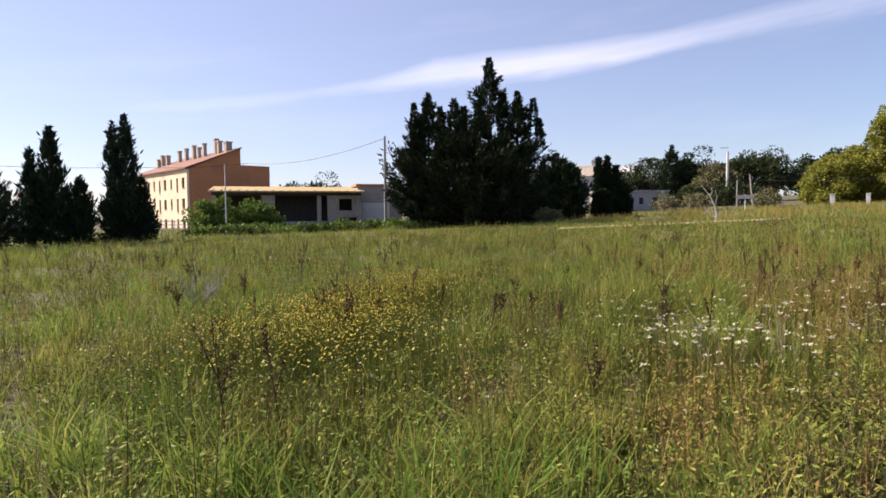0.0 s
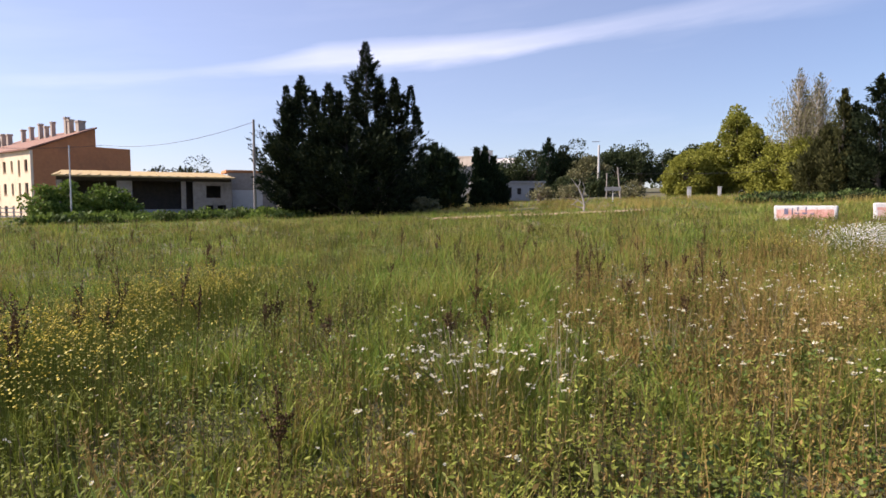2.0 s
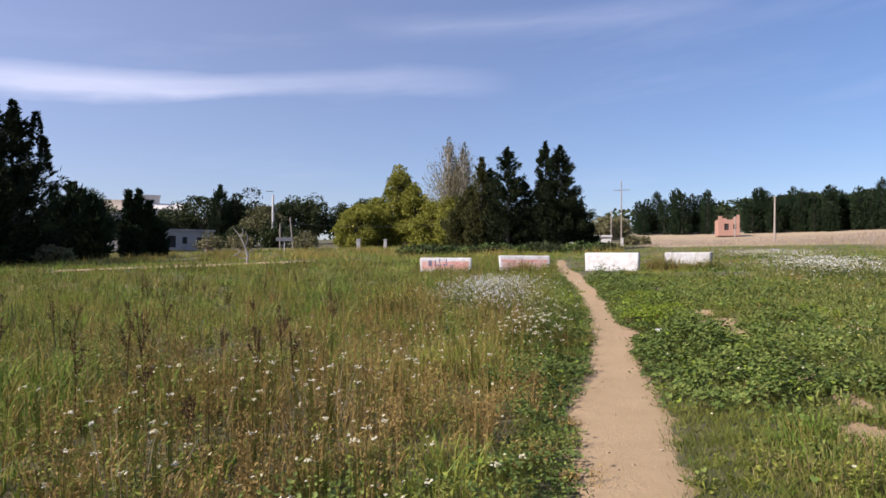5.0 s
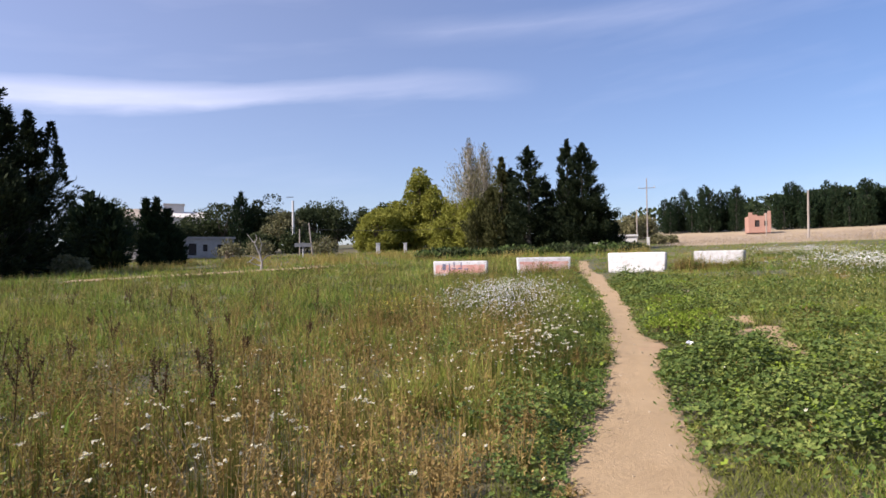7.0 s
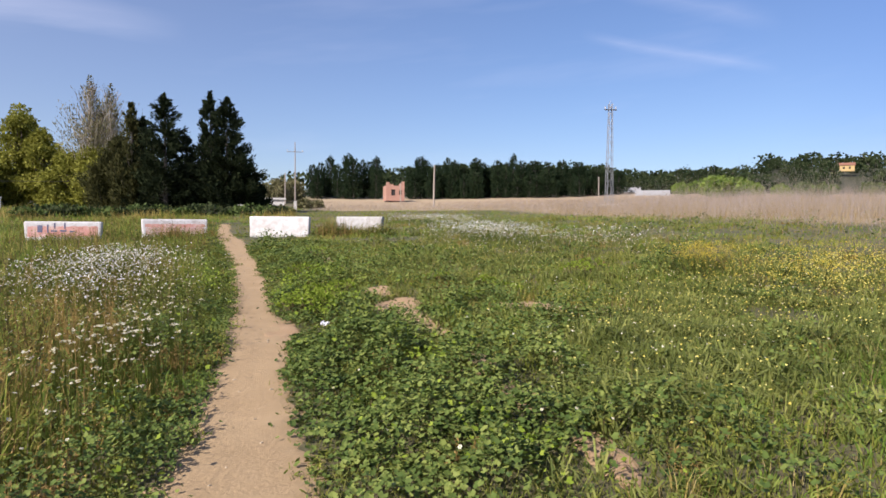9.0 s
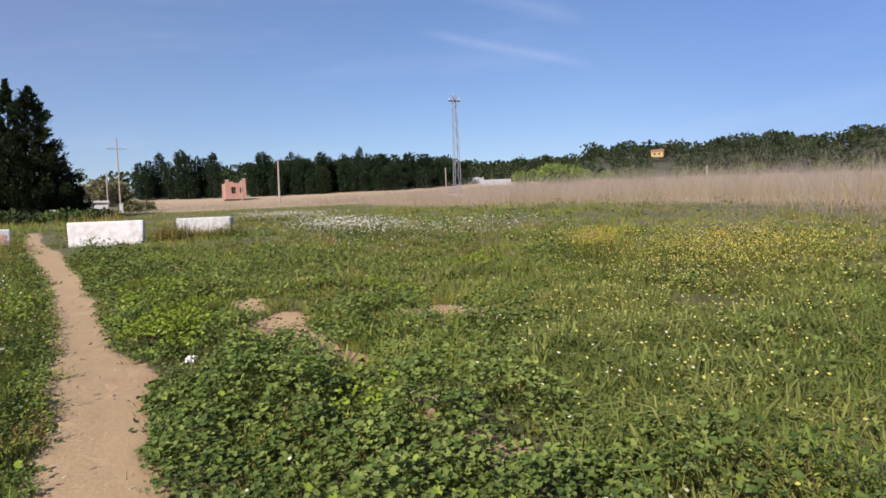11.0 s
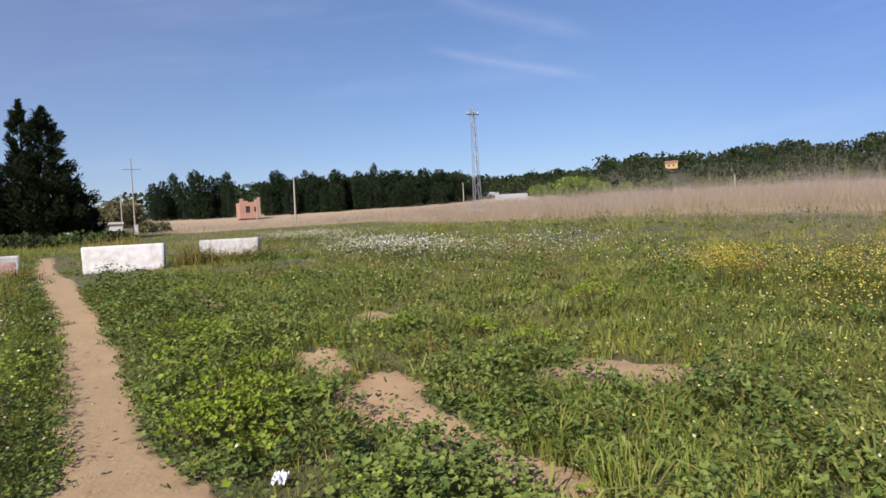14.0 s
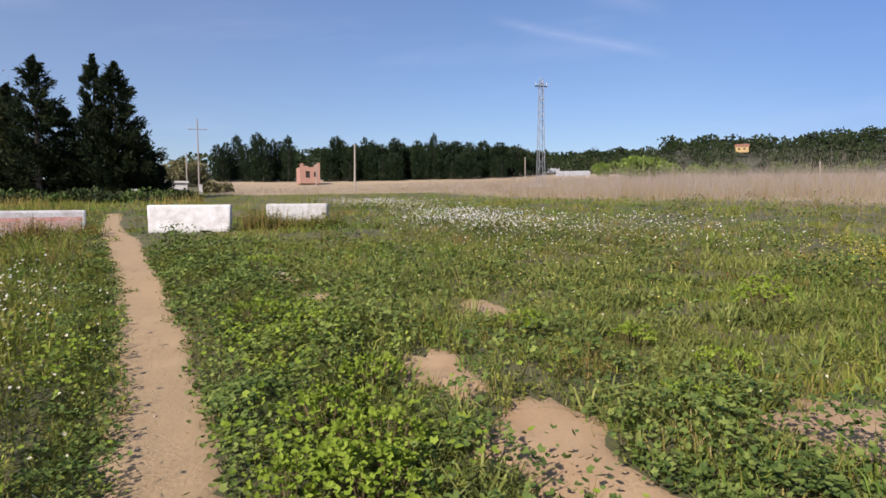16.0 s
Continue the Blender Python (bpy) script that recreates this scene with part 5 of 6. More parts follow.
r = np.random.default_rng(31)
rows = []
for k in range(2100):
    b, d = r.uniform(40, 124), 235 + 230 * r.uniform(0, 1) ** 0.8
    if abs(b - 79.05) < 0.8 and 250 < d < 337:
        continue
    x, y = at(b, d)
    tall = r.choice([r.uniform(1.6, 3.4), r.uniform(3.0, 6.5)])
    rows.append((x, y, tall, tall * r.uniform(0.6, 1.0), 84, 1000 + k))
for k in range(120):
    b, d = r.choice([r.uniform(56, 106), r.uniform(80, 104)]), r.uniform(372, 408)
    tall = r.uniform(4.0, 8.5)
    rows.append((*at(b, d), tall, tall * r.uniform(0.5, 0.8), 90, 7000 + k))
forest("hill_wood", rows, M_HILL, "dark evergreen wood covering far low hills", 0.36)
rows = []
for k in range(90):
    b, d = r.choice([r.normal(70.6, 1.1), r.uniform(67, 80)]), r.uniform(125, 160)
    tall = r.uniform(1.0, 4.0) * math.exp(-((b - 70.6) / 6.0) ** 2)
    rows.append((*at(b, d), tall, tall * 0.6, 160, 4000 + k))
forest("field_edge_bushes", rows, M_BUSH, "bright yellow-green bushes behind tall dry grass")
rows = []
for k in range(60):
    b, d = r.uniform(76, 112), r.uniform(120, 180)
    tall = r.uniform(1.2, 2.8)
    rows.append((*at(b, d), tall, tall * 0.65, 160, 4200 + k))
forest("field_edge_shrubs", rows, M_SHRUB, "light green shrubs behind tall dry grass")
rows = []
for k in range(150):
    b, d = r.uniform(34, 70), r.uniform(160, 190)
    tall = r.uniform(3.5, 6.5) * (0.6 if b < 46 else 0.8)
    rows.append((*at(b, d), tall, tall * 0.4, 90, 4400 + k))
forest("rear_wood", rows, M_PINE, "dark wood behind the wooded row")
rows = []
for k in range(70):
    b, d = r.uniform(95, 118), r.uniform(140, 190)
    tall = r.uniform(4, 7.5)
    rows.append((*at(b, d), tall, tall * 0.42, 260, 4700 + k))
forest("roadside_wood", rows, M_OAK, "dark green trees beyond the dry field")
rows = []
for k in range(260):
    b, d = r.uniform(-85, 34), r.uniform(190, 300)
    tall = r.uniform(4, 8)
    rows.append((*at(b, d), tall, tall * 0.6, 50, 5000 + k))
forest("distant_trees", rows, M_OAK, "distant belt of trees round the fields")


def shrub(b, d, tall, rad, n, seed, mat, label, group=""):
    t, c = broad_mesh(tall, rad, n, seed, 0.3, 0.0, 18)
    tree("shrub", *at(b, d), (t, c), (M_BARK, mat), label, "shrub", group)


for b, d, tall, rad, n, seed in ((-42.3, 64, 3.0, 1.9, 2500, 101), (-40.6, 64, 3.4, 2.1, 3000, 102), (-38.4, 65, 3.2, 2.0, 2500, 103), (-37.0, 66, 2.7, 1.7, 2000, 104)):
    shrub(b, d, tall, rad, n, seed, M_BUSH, "rounded green shrub before the open shed", "shrubs before the shed")
for k in range(34):
    b = -43 + k * 0.62
    shrub(b, 60 + r.uniform(-3, 2), r.uniform(0.3, 0.85), r.uniform(0.8, 1.4), 420, 120 + k, M_BUSH if k % 3 else M_SHRUB, "low rough shrub on the field edge", "low shrubs at field edge")
for k in range(22):
    b = 14 + k * 0.85
    shrub(b, 64 + r.uniform(-4, 4), r.uniform(0.25, 0.75), r.uniform(0.8, 1.7), 500, 160 + k, M_OAK if k % 2 else M_SHRUB, "low dark shrub below tall cypresses", "low shrubs below cypresses")
for b, d, tall, rad, seed in ((-2.0, 92, 2.4, 2.0, 190), (0.6, 88, 2.2, 2.2, 191), (5.9, 92, 2.2, 2.0, 192), (33.6, 92, 1.1, 1.4, 193), (34.6, 96, 0.9, 1.4, 194), (-7.5, 90, 1.6, 1.8, 195), (-12.0, 61, 1.2, 1.4, 196)):
    shrub(b, d, tall, rad, 1200, seed, M_GREYLEAF, "grey-green shrub at the far field edge")


def dead_tree(x, y):
    r = np.random.default_rng(8)
    ob = thing("dead_tree", on(x, y) @ Matrix.Diagonal((0.85, 0.85, 0.78, 1)), "small bleached dead tree with bare crooked limbs", "dead tree")
    g = Geo()
    g.tube([(0, 0, -0.2), (0.1, 0, 0.8), (-0.1, 0, 1.6), (-0.5, 0, 2.6), (-1.2, 0.2, 3.6)], [0.13, 0.11, 0.085, 0.055, 0.015], 6)
    part("trunk", g, M_DEADWOOD, ob)
    for s, m, e in (((0, 0, 0.9), (-0.5, 0.1, 1.3), (-1.3, 0.1, 1.5)), ((0.05, 0, 0.9), (0.5, 0, 1.4), (1.2, 0.1, 1.6)), ((-0.1, 0, 1.7), (0.1, 0, 2.5), (-0.1, 0.1, 3.2)), ((-0.5, 0, 2.6), (-0.3, 0, 3.1), (-0.4, 0, 3.5)), ((-0.5, 0.1, 1.3), (-0.9, 0, 0.9), (-1.2, 0.1, 0.8)), ((0, 0, 0.5), (-0.5, 0.1, 0.6), (-1.0, 0, 0.9))):
        g = Geo()
        g.tube([s, m, e], [0.065, 0.045, 0.015], 5)
        part("limb", g, M_DEADWOOD, ob)


dead_tree(1.95, 53.0)
g = Geo()
n = 60
x = np.linspace(-9, 7.5, n)
y = 47 + (x + 9) * 0.44 + 0.3 * np.sin(x)
v = np.concatenate([np.stack([x, y - 0.9, lie(x, y - 0.9) + 0.06], 1), np.stack([x, y + 0.9, lie(x, y + 0.9) + 0.10], 1)])
i = np.arange(n - 1)
g.add(v, np.stack([i, i + 1, i + 1 + n, i + n], 1))
tagged(part("farm_track", g, M_PATH), "pale earth track across the far field", "track", kind="structure")


# ---- field plants ----
def scatter(n, cx, cy, b0, b1, rmax, r0=6.0, rng=RNG, rmin=0.0):
    """Places, thick near (cx, cy) and thinning outwards."""
    u = rng.uniform(0, 1, n)
    lo = math.log1p(rmin * rmin / r0 / r0)
    hi = math.log1p(rmax * rmax / r0 / r0)
    rad = r0 * np.sqrt(np.exp(lo + (hi - lo) * u) - 1)
    b = np.radians(rng.uniform(b0, b1, n))
    return cx + rad * np.sin(b), cy + rad * np.cos(b), rad


def field_points(n, rmax=95, r0=5.0, share=None):
    """Places seen on the way from the field's corner to the path's bend, thick near the walker and thinning outwards."""
    q = RNG.uniform(0, 1, n) if share is None else RNG.uniform(*share, n)
    if share is None:
        q = np.where(RNG.uniform(0, 1, n) < 0.33, q * 0.12, q)
    turn = np.interp(q, [0, 0.1, 0.22, 0.3, 0.46, 0.56, 0.68, 1.0], [-23, -17, 6, 16, 17, 46, 62, 56])
    x0, y0, rad = scatter(n, 0.0, 0.0, -49, 49, rmax, r0, RNG, 1.3)
    b = np.arctan2(x0, y0) + np.radians(turn)
    x, y = 7.3 * q + rad * np.sin(b), 11.6 * q + rad * np.cos(b)
    s, w = beside(x, y)
    keep = (np.abs(s) > w * (0.97 - 0.25 * (RNG.uniform(0, 1, len(x)) < 0.05))) & (bareness(x, y) < 0.14 + 0.34 * RNG.normal(0, 0.6, len(x))) & (dry_side(x, y) < RNG.uniform(-2, 3, len(x)))
    track = y - (47 + (x + 9) * 0.44 + 0.3 * np.sin(x))
    keep &= ~((track < 1.1) & (track > -1.8) & (x > -9.5) & (x < 8))
    # keep clear of the barriers' footprints
    for qx, qy, turn in BARRIERS:
        c, sn = math.cos(radians(turn)), math.sin(radians(turn))
        u, v = (x - qx) * c + (y - qy) * sn, -(x - qx) * sn + (y - qy) * c
        keep &= ~((np.abs(u) < 1.3) & (v < 0.32) & (v > (-1.5 if qx == 19.15 else -0.32)))
    return x[keep], y[keep], rad[keep], s[keep]


def blades(name, x, y, rad, height, width, mat, label, lean=0.45, category="grass", two=11.0, toward=None, droop=0.0):
    n = len(x)
    p = np.stack([x, y, lie(x, y) - 0.02], 1)
    a = RNG.uniform(0, 6.283, n)
    w = np.stack([np.cos(a), np.sin(a), np.zeros(n)], 1)
    b = RNG.uniform(0, 6.283, n) if toward is None else toward
    ln = np.stack([np.cos(b), np.sin(b), np.zeros(n)], 1) * (lean * RNG.uniform(0.3, 1.4, n))[:, None]
    H, W = height[:, None], width[:, None]
    up = np.array([0, 0, 1.0])
    g = Geo()
    k = rad < two
    m = int(k.sum())
    if m:
        q, h, ww, wv, l = p[k], H[k], W[k], w[k], ln[k]
        v = np.stack([q - wv * ww / 2, q + wv * ww / 2, q + up * h * 0.6 + l * h * 0.3 + wv * ww * 0.38, q + up * h * 0.6 + l * h * 0.3 - wv * ww * 0.38, q + up * h * (0.95 - droop) + l * h], 1)
        base = np.arange(m) * 5
        g.add(v, np.stack([base, base + 1, base + 2, base + 3], 1))
        g.f.append(np.stack([base + 3, base + 2, base + 4], 1) + g.n - 5 * m)
        g.m.append(np.zeros(m, np.int32))
    k = ~k
    if k.any():
        g.tris(p[k], unit(up + ln[k]), w[k], height[k], width[k])
    tagged(part(name, g, mat), label, category, kind="stuff")


def herbs(name, x, y, rad, height, leaves, leaf, mat, label, stem_mat, rise=0.25, thick=0.006, start=0.1, toward=None, tilt=0.2):
    """Upright weeds: a thin stem with small leaves all the way up."""
    n = len(x)
    p = np.stack([x, y, lie(x, y) - 0.02], 1)
    b = RNG.uniform(0, 6.283, n) if toward is None else toward
    ln = np.stack([np.cos(b), np.sin(b), np.zeros(n)], 1) * (tilt * RNG.uniform(0.3, 1.3, n))[:, None]
    g = Geo()
    a = RNG.uniform(0, 6.283, n)
    big = np.maximum(1, rad / 9.0)
    g.tris(p, unit(np.array([0, 0, 1.0]) + ln), np.stack([np.cos(a), np.sin(a), 0 * a], 1), height * 1.02, thick * big * 1.6, 1)
    idx = np.repeat(np.arange(n), leaves)
    m = len(idx)
    t = RNG.uniform(start, 1.0, m)
    axis = unit(np.array([0, 0, 1.0]) + ln[idx])
    q = p[idx] + axis * (height[idx] * t)[:, None]
    a = RNG.uniform(0, 6.283, m)
    out = np.stack([np.cos(a), np.sin(a), RNG.normal(rise, 0.45, m)], 1)
    u = unit(out)
    w = unit(np.cross(u, np.array([0, 0, 1.0]) + RNG.normal(0, 0.5, (m, 3))))
    size = leaf * RNG.uniform(0.5, 1.5, m) * (1.25 - 0.6 * t) * big[idx] ** 0.55
    q = q + u * (RNG.uniform(0, 0.6, m) * leaf * 1.5)[:, None]
    g.cards(q, u, w, size, size * RNG.uniform(0.24, 0.46, m), 0)
    tagged(part(name, g, [mat, stem_mat]), label, "weeds", kind="stuff")


def round_leaves(name, x, y, rad, low, high, size, mat, label, category="weeds", squash=1.0):
    """Broad lobed leaves held flat-ish on mounds."""
    n = len(x)
    mound = 0.5 + 0.6 * waves(x, y, 1.1, 77) + 0.5 * waves(x, y, 0.45, 78)
    z = lie(x, y) + low + squash * (high - low) * np.clip(mound, 0.16, 1.35) * RNG.uniform(0.15, 1.0, n) ** 0.55
    c = np.stack([x, y, z], 1)
    nrm = unit(np.stack([RNG.normal(0, 0.5, n), RNG.normal(0, 0.5, n), np.ones(n)], 1))
    a = unit(np.cross(nrm, RNG.normal(size=(n, 3))))
    b = np.cross(nrm, a)
    s = size * RNG.uniform(0.5, 1.35, n) * np.maximum(1, rad / 10.0) ** 0.6
    g = Geo()
    ang = np.array([-2.3, -1.15, 0.0, 1.15, 2.3])
    reach = np.array([0.85, 1.0, 1.05, 1.0, 0.85])
    rim = c[:, None] + (a[:, None] * (np.cos(ang) * reach)[None, :, None] + b[:, None] * (np.sin(ang) * reach)[None, :, None]) * s[:, None, None] + nrm[:, None] * (s[:, None, None] * np.array([0.3, 0.12, 0.0, 0.12, 0.3])[None, :, None])
    v = np.concatenate([(c - a * (s * 0.15)[:, None])[:, None], rim], 1)
    base = np.arange(n) * 6
    for k in (0, 2):
        g.f.append(np.stack([base, base + 1 + k, base + 2 + k, base + 3 + k], 1) + g.n)
        g.m.append(np.zeros(n, np.int32))
    g.v.append(v.reshape(-1, 3))
    g.n += 6 * n
    tagged(part(name, g, mat), label, category, kind="stuff")


def flowers(name, x, y, rad, low, high, size, petal, label, stem=True, cup=0.25, thick=0.006, head=1):
    """Small flower heads of six petals round a raised centre, on thin stems."""
    n = len(x)
    tall = np.repeat(RNG.uniform(low, high, n // head), head) + (RNG.normal(0, 0.005, n) if head > 1 else 0.0)
    ground = lie(x, y)
    c = np.stack([x, y, ground + tall], 1)
    nrm = unit(np.stack([RNG.normal(-0.25, 0.45, n), RNG.normal(-0.1, 0.45, n), np.ones(n)], 1))
    a = unit(np.cross(nrm, RNG.normal(size=(n, 3))))
    b = np.cross(nrm, a)
    s = size * RNG.uniform(0.6, 1.25, n) * np.maximum(1, rad / 10.0) ** 0.5
    g = Geo()
    for k in range(6):
        t = k * math.pi / 3
        u = unit(a * math.cos(t) + b * math.sin(t) + nrm * cup)
        w = -a * math.sin(t) + b * math.cos(t)
        g.cards(c, u, w, s, s * 0.85, 0)
    t = np.arange(5) * 2 * math.pi / 5
    v = c[:, None] + nrm[:, None] * (s * 0.32)[:, None, None] + (a[:, None] * np.cos(t)[None, :, None] + b[:, None] * np.sin(t)[None, :, None]) * (s * 0.3)[:, None, None]
    g.add(v, np.arange(5 * n).reshape(n, 5), 1)
    if stem:
        foot = c.copy()
        foot[:, 2] = ground
        g.tris(foot, unit(c - foot), np.tile([1.0, 0.2, 0.0], (n, 1)), tall, np.full(n, thick), 2)
    tagged(part(name, g, [petal, M_EYE, M_HERB]), label, "flowers", kind="stuff")


def rust_zone(x, y):
    z = 1.3 * spot(x, y, 2.8, 8.8, 1.9, 4.2, -25) + 0.6 * spot(x, y, 5.5, 13.0, 1.3, 3.5, -25) + 0.55 * spot(x, y, 2.5, 15.5, 3.0, 4.0) + 0.5 * spot(x, y, 6.5, 18.0, 2.0, 5.0, -25) + 0.4 * spot(x, y, 21, 15, 4, 6, -30)
    return np.clip(z * (0.75 + 0.5 * waves(x, y, 1.6, 12)), 0, 1)


def leafy_zone(s, x, y):
    """Broad-leaved carpet: along the right of the path, and a ragged strip on its left edge."""
    right = np.clip(0.62 + 0.85 * waves(x, y, 1.5, 8), 0.08, 1.1) * (s > 0) * np.exp(-((s - 0.9) / 1.3) ** 2) * ((y > 8.2) & (y < 27))
    left = (s < 0) * np.exp(-((s + 0.5) / 0.4) ** 2)
    more = 0.8 * spot(x, y, 9.8, 14.9, 0.6, 1.0) + 0.7 * spot(x, y, 7.4, 9.4, 1.0, 1.3) + 0.8 * spot(x, y, 9.2, 12.3, 1.2, 1.5) + 0.7 * spot(x, y, 11.0, 12.0, 1.0, 0.7) + 0.5 * spot(x, y, 13, 21, 3, 4)
    patch = 0.45 * np.clip(waves(x, y, 1.4, 5) - 0.1, 0, 1)
    clear = np.maximum(spot(x, y, 8.95, 12.75, 0.35, 0.3), spot(x, y, 9.75, 13.2, 0.3, 0.5, -30))
    return np.clip(right + 0.8 * left + more + patch, 0, 1) * (1 - 0.95 * np.clip(clear * 1.4, 0, 1))


def straw_zone(x, y):
    return np.clip(0.9 * spot(x, y, 5.6, 6.6, 0.8, 1.2) + 0.6 * spot(x, y, 9.0, 10.6, 1.6, 0.35, 58) + 0.45 * spot(x, y, 1.5, 33, 9, 6), 0, 1)


X, Y, RAD, S = field_points(80000)
wx, wy, wr = scatter(9000, 4.0, 6.0, 0, 360, 60, 22.0)
ws, ww = beside(wx, wy)
k = (np.abs(ws) > ww) & (bareness(wx, wy) < 0.1) & (dry_side(wx, wy) < 0)
X, Y, RAD, S = np.concatenate([X, wx[k]]), np.concatenate([Y, wy[k]]), np.concatenate([RAD, np.maximum(wr[k], 9)]), np.concatenate([S, ws[k]])
leafy, rust, straw = leafy_zone(S, X, Y), rust_zone(X, Y), straw_zone(X, Y)
tallness = np.clip(0.66 + 0.45 * waves(X, Y, 2.1, 33) + 0.5 * waves(X, Y, 0.55, 34), 0.18, 1.6) * RNG.uniform(0.55, 1.3, len(X))
edge = np.clip((np.abs(S) - 0.3) / 1.2, 0.3, 1)
H = np.where(S > 0, 0.21, 0.40) * (1 - 0.12 * np.clip(1 - RAD / 9, 0, 1)) * (1 - 0.25 * rust) * tallness * edge * (1 + 0.15 * np.clip((RAD - 15) / 30, 0, 1))
lush = np.clip(0.48 + 0.8 * waves(X, Y, 3.0, 50) + 0.6 * spot(X, Y, 11, 8.5, 4, 3) + 0.4 * spot(X, Y, -0.8, 3.0, 2.6, 1.2), 0, 1)
dryness = np.clip(0.26 - 0.45 * spot(X, Y, -0.5, 3.2, 3.5, 2.4) + 0.6 * waves(X, Y, 3.4, 51) + 0.25 * np.clip((RAD - 18) / 30, 0, 1) * (S < 0), 0.05, 0.9)
pick = RNG.uniform(0, 1, len(X))
kind = np.full(len(X), 0)
kind[pick < lush * 0.65] = 1
kind[(pick > 1 - dryness * 0.6) | (RNG.uniform(0, 1, len(X)) < rust * 0.55)] = 2
kind[RNG.uniform(0, 1, len(X)) < straw * 0.75 + 0.05] = 3
alive = RNG.uniform(0, 1, len(X)) < (1 - 0.6 * leafy) * (1 - 0.3 * rust) * (1 - 0.1 * (RAD < 9) * (S < 0))
for code, (nm, mat, label, hs, wide, many) in enumerate((("meadow_grass", M_GRASS, "mixed green meadow grass in uneven tufts", 1.0, 0.0098, 8), ("lush_grass", M_LUSH, "lush bright green grass leaning over", 1.0, 0.0118, 9), ("olive_grass", M_OLIVE, "olive half-dry grass between weeds", 1.0, 0.0075, 9), ("straw_grass", M_STRAW, "straw-coloured dry grass stalks", 0.95, 0.0055, 10))):
    k = np.repeat(np.flatnonzero(alive & (kind == code)), many)
    m = len(k)
    big = np.maximum(1, RAD[k] / 7.0)
    a, q = RNG.uniform(0, 6.283, m), RNG.uniform(0, 1, m) ** 0.7 * 0.11 * big ** 0.9
    gx, gy = X[k] + np.cos(a) * q, Y[k] + np.sin(a) * q
    gs, gw = beside(gx, gy)
    ok = (np.abs(gs) > gw * 0.98)
    a, k, gx, gy, big = a[ok], k[ok], gx[ok], gy[ok], big[ok]
    m = len(k)
    blades(nm, gx, gy, RAD[k], H[k] * hs * RNG.uniform(0.5, 1.15, m), wide * big ** 0.75 * RNG.uniform(0.6, 1.5, m), mat, label, 0.6 if code == 1 else 0.5, toward=a + RNG.normal(0, 0.9, m))

# short turf between the plants and along the path
n = 60000
k = RNG.integers(0, len(LX), n)
k = k[(SS[k] > 7.0) & (SS[k] < 40.0)]
n = len(k)
off = np.where(RNG.uniform(0, 1, n) < 0.35, -1, 1) * (LW[k] * 0.98 + RNG.exponential(np.where(RNG.uniform(0, 1, n) < 0.5, 1.4, 5.0)))
off = np.where(off < -2.5, -LW[k] - 0.3, off)
tx, ty = LX[k] + off * TY[k] + RNG.normal(0, 0.06, n), LY[k] - off * TX[k] + RNG.normal(0, 0.06, n)
tx, ty = np.concatenate([tx, RNG.normal(5.7, 0.7, 2600)]), np.concatenate([ty, RNG.normal(7.0, 1.3, 2600)])
n = len(tx)
sd, wd = beside(tx, ty)
ok = (np.abs(sd) > wd * 0.95) & (bareness(tx, ty) < 0.2 + 0.25 * RNG.normal(0, 0.6, n)) & (dry_side(tx, ty) < 0)
tx, ty, sd = np.repeat(tx[ok], 5), np.repeat(ty[ok], 5), np.repeat(np.abs(sd[ok]), 5)
m = len(tx)
tx, ty = tx + RNG.normal(0, 0.045, m), ty + RNG.normal(0, 0.045, m)
tr2 = np.hypot(tx - 5, ty - 8)
blades("turf", tx, ty, tr2, RNG.uniform(0.05, 0.15, m) * np.clip(0.6 + sd * 0.5, 0.6, 1.4), 0.009 * np.maximum(1, tr2 / 7) ** 0.8 * RNG.uniform(0.6, 1.5, m), M_VERGE, "short yellowish turf beside the path", 1.0, "grass", 0.0)

# tufts of broad strap leaves, arching outwards, in the open ground right of the path
n = 7600
fx, fy = 14.0 + RNG.normal(0, 3.4, n), 12.5 + RNG.normal(0, 4.2, n)
fx[-2400:], fy[-2400:] = 11.3 + RNG.normal(0, 1.7, 2400), 8.6 + RNG.normal(0, 1.5, 2400)
fx[:120], fy[:120] = RNG.uniform(-4.5, 1.2, 120), RNG.uniform(1.9, 6.0, 120)
sd, wd = beside(fx, fy)
corner = (fx < 1.3) & (fy < 6.1)
ok = ((sd > wd + 0.8) | (corner & (np.abs(sd) > wd + 0.3))) & (bareness(fx, fy) < 0.02) & (dry_side(fx, fy) < -3) & (waves(fx, fy, 1.3, 95) > RNG.uniform(-0.9, 0.5, n)) & (np.hypot(fx - 7.0, fy - 11.0) > 1.6)
fx, fy = fx[ok], fy[ok]
fh = RNG.uniform(0.16, 0.34, len(fx)) * (1 + 0.5 * spot(fx, fy, 11.0, 8.4, 2.2, 1.8)) * np.clip(0.85 + 0.35 * waves(fx, fy, 1.1, 96), 0.5, 1.3)
k = np.repeat(np.arange(len(fx)), 14)
a, q = RNG.uniform(0, 6.283, len(k)), RNG.uniform(0, 1, len(k)) ** 0.7 * 0.09
far = np.hypot(fx[k] - 7, fy[k] - 11)
blades("strap_leaf_tufts", fx[k] + np.cos(a) * q, fy[k] + np.sin(a) * q, np.zeros(len(k)), fh[k] * RNG.uniform(0.5, 1.15, len(k)), 0.018 * np.maximum(1, far / 6) ** 0.5 * RNG.uniform(0.5, 1.4, len(k)), M_STRAP, "arching tufts of broad green strap leaves", 1.15, "grass", 1.0, a + RNG.normal(0, 0.5, len(k)), 0.42)

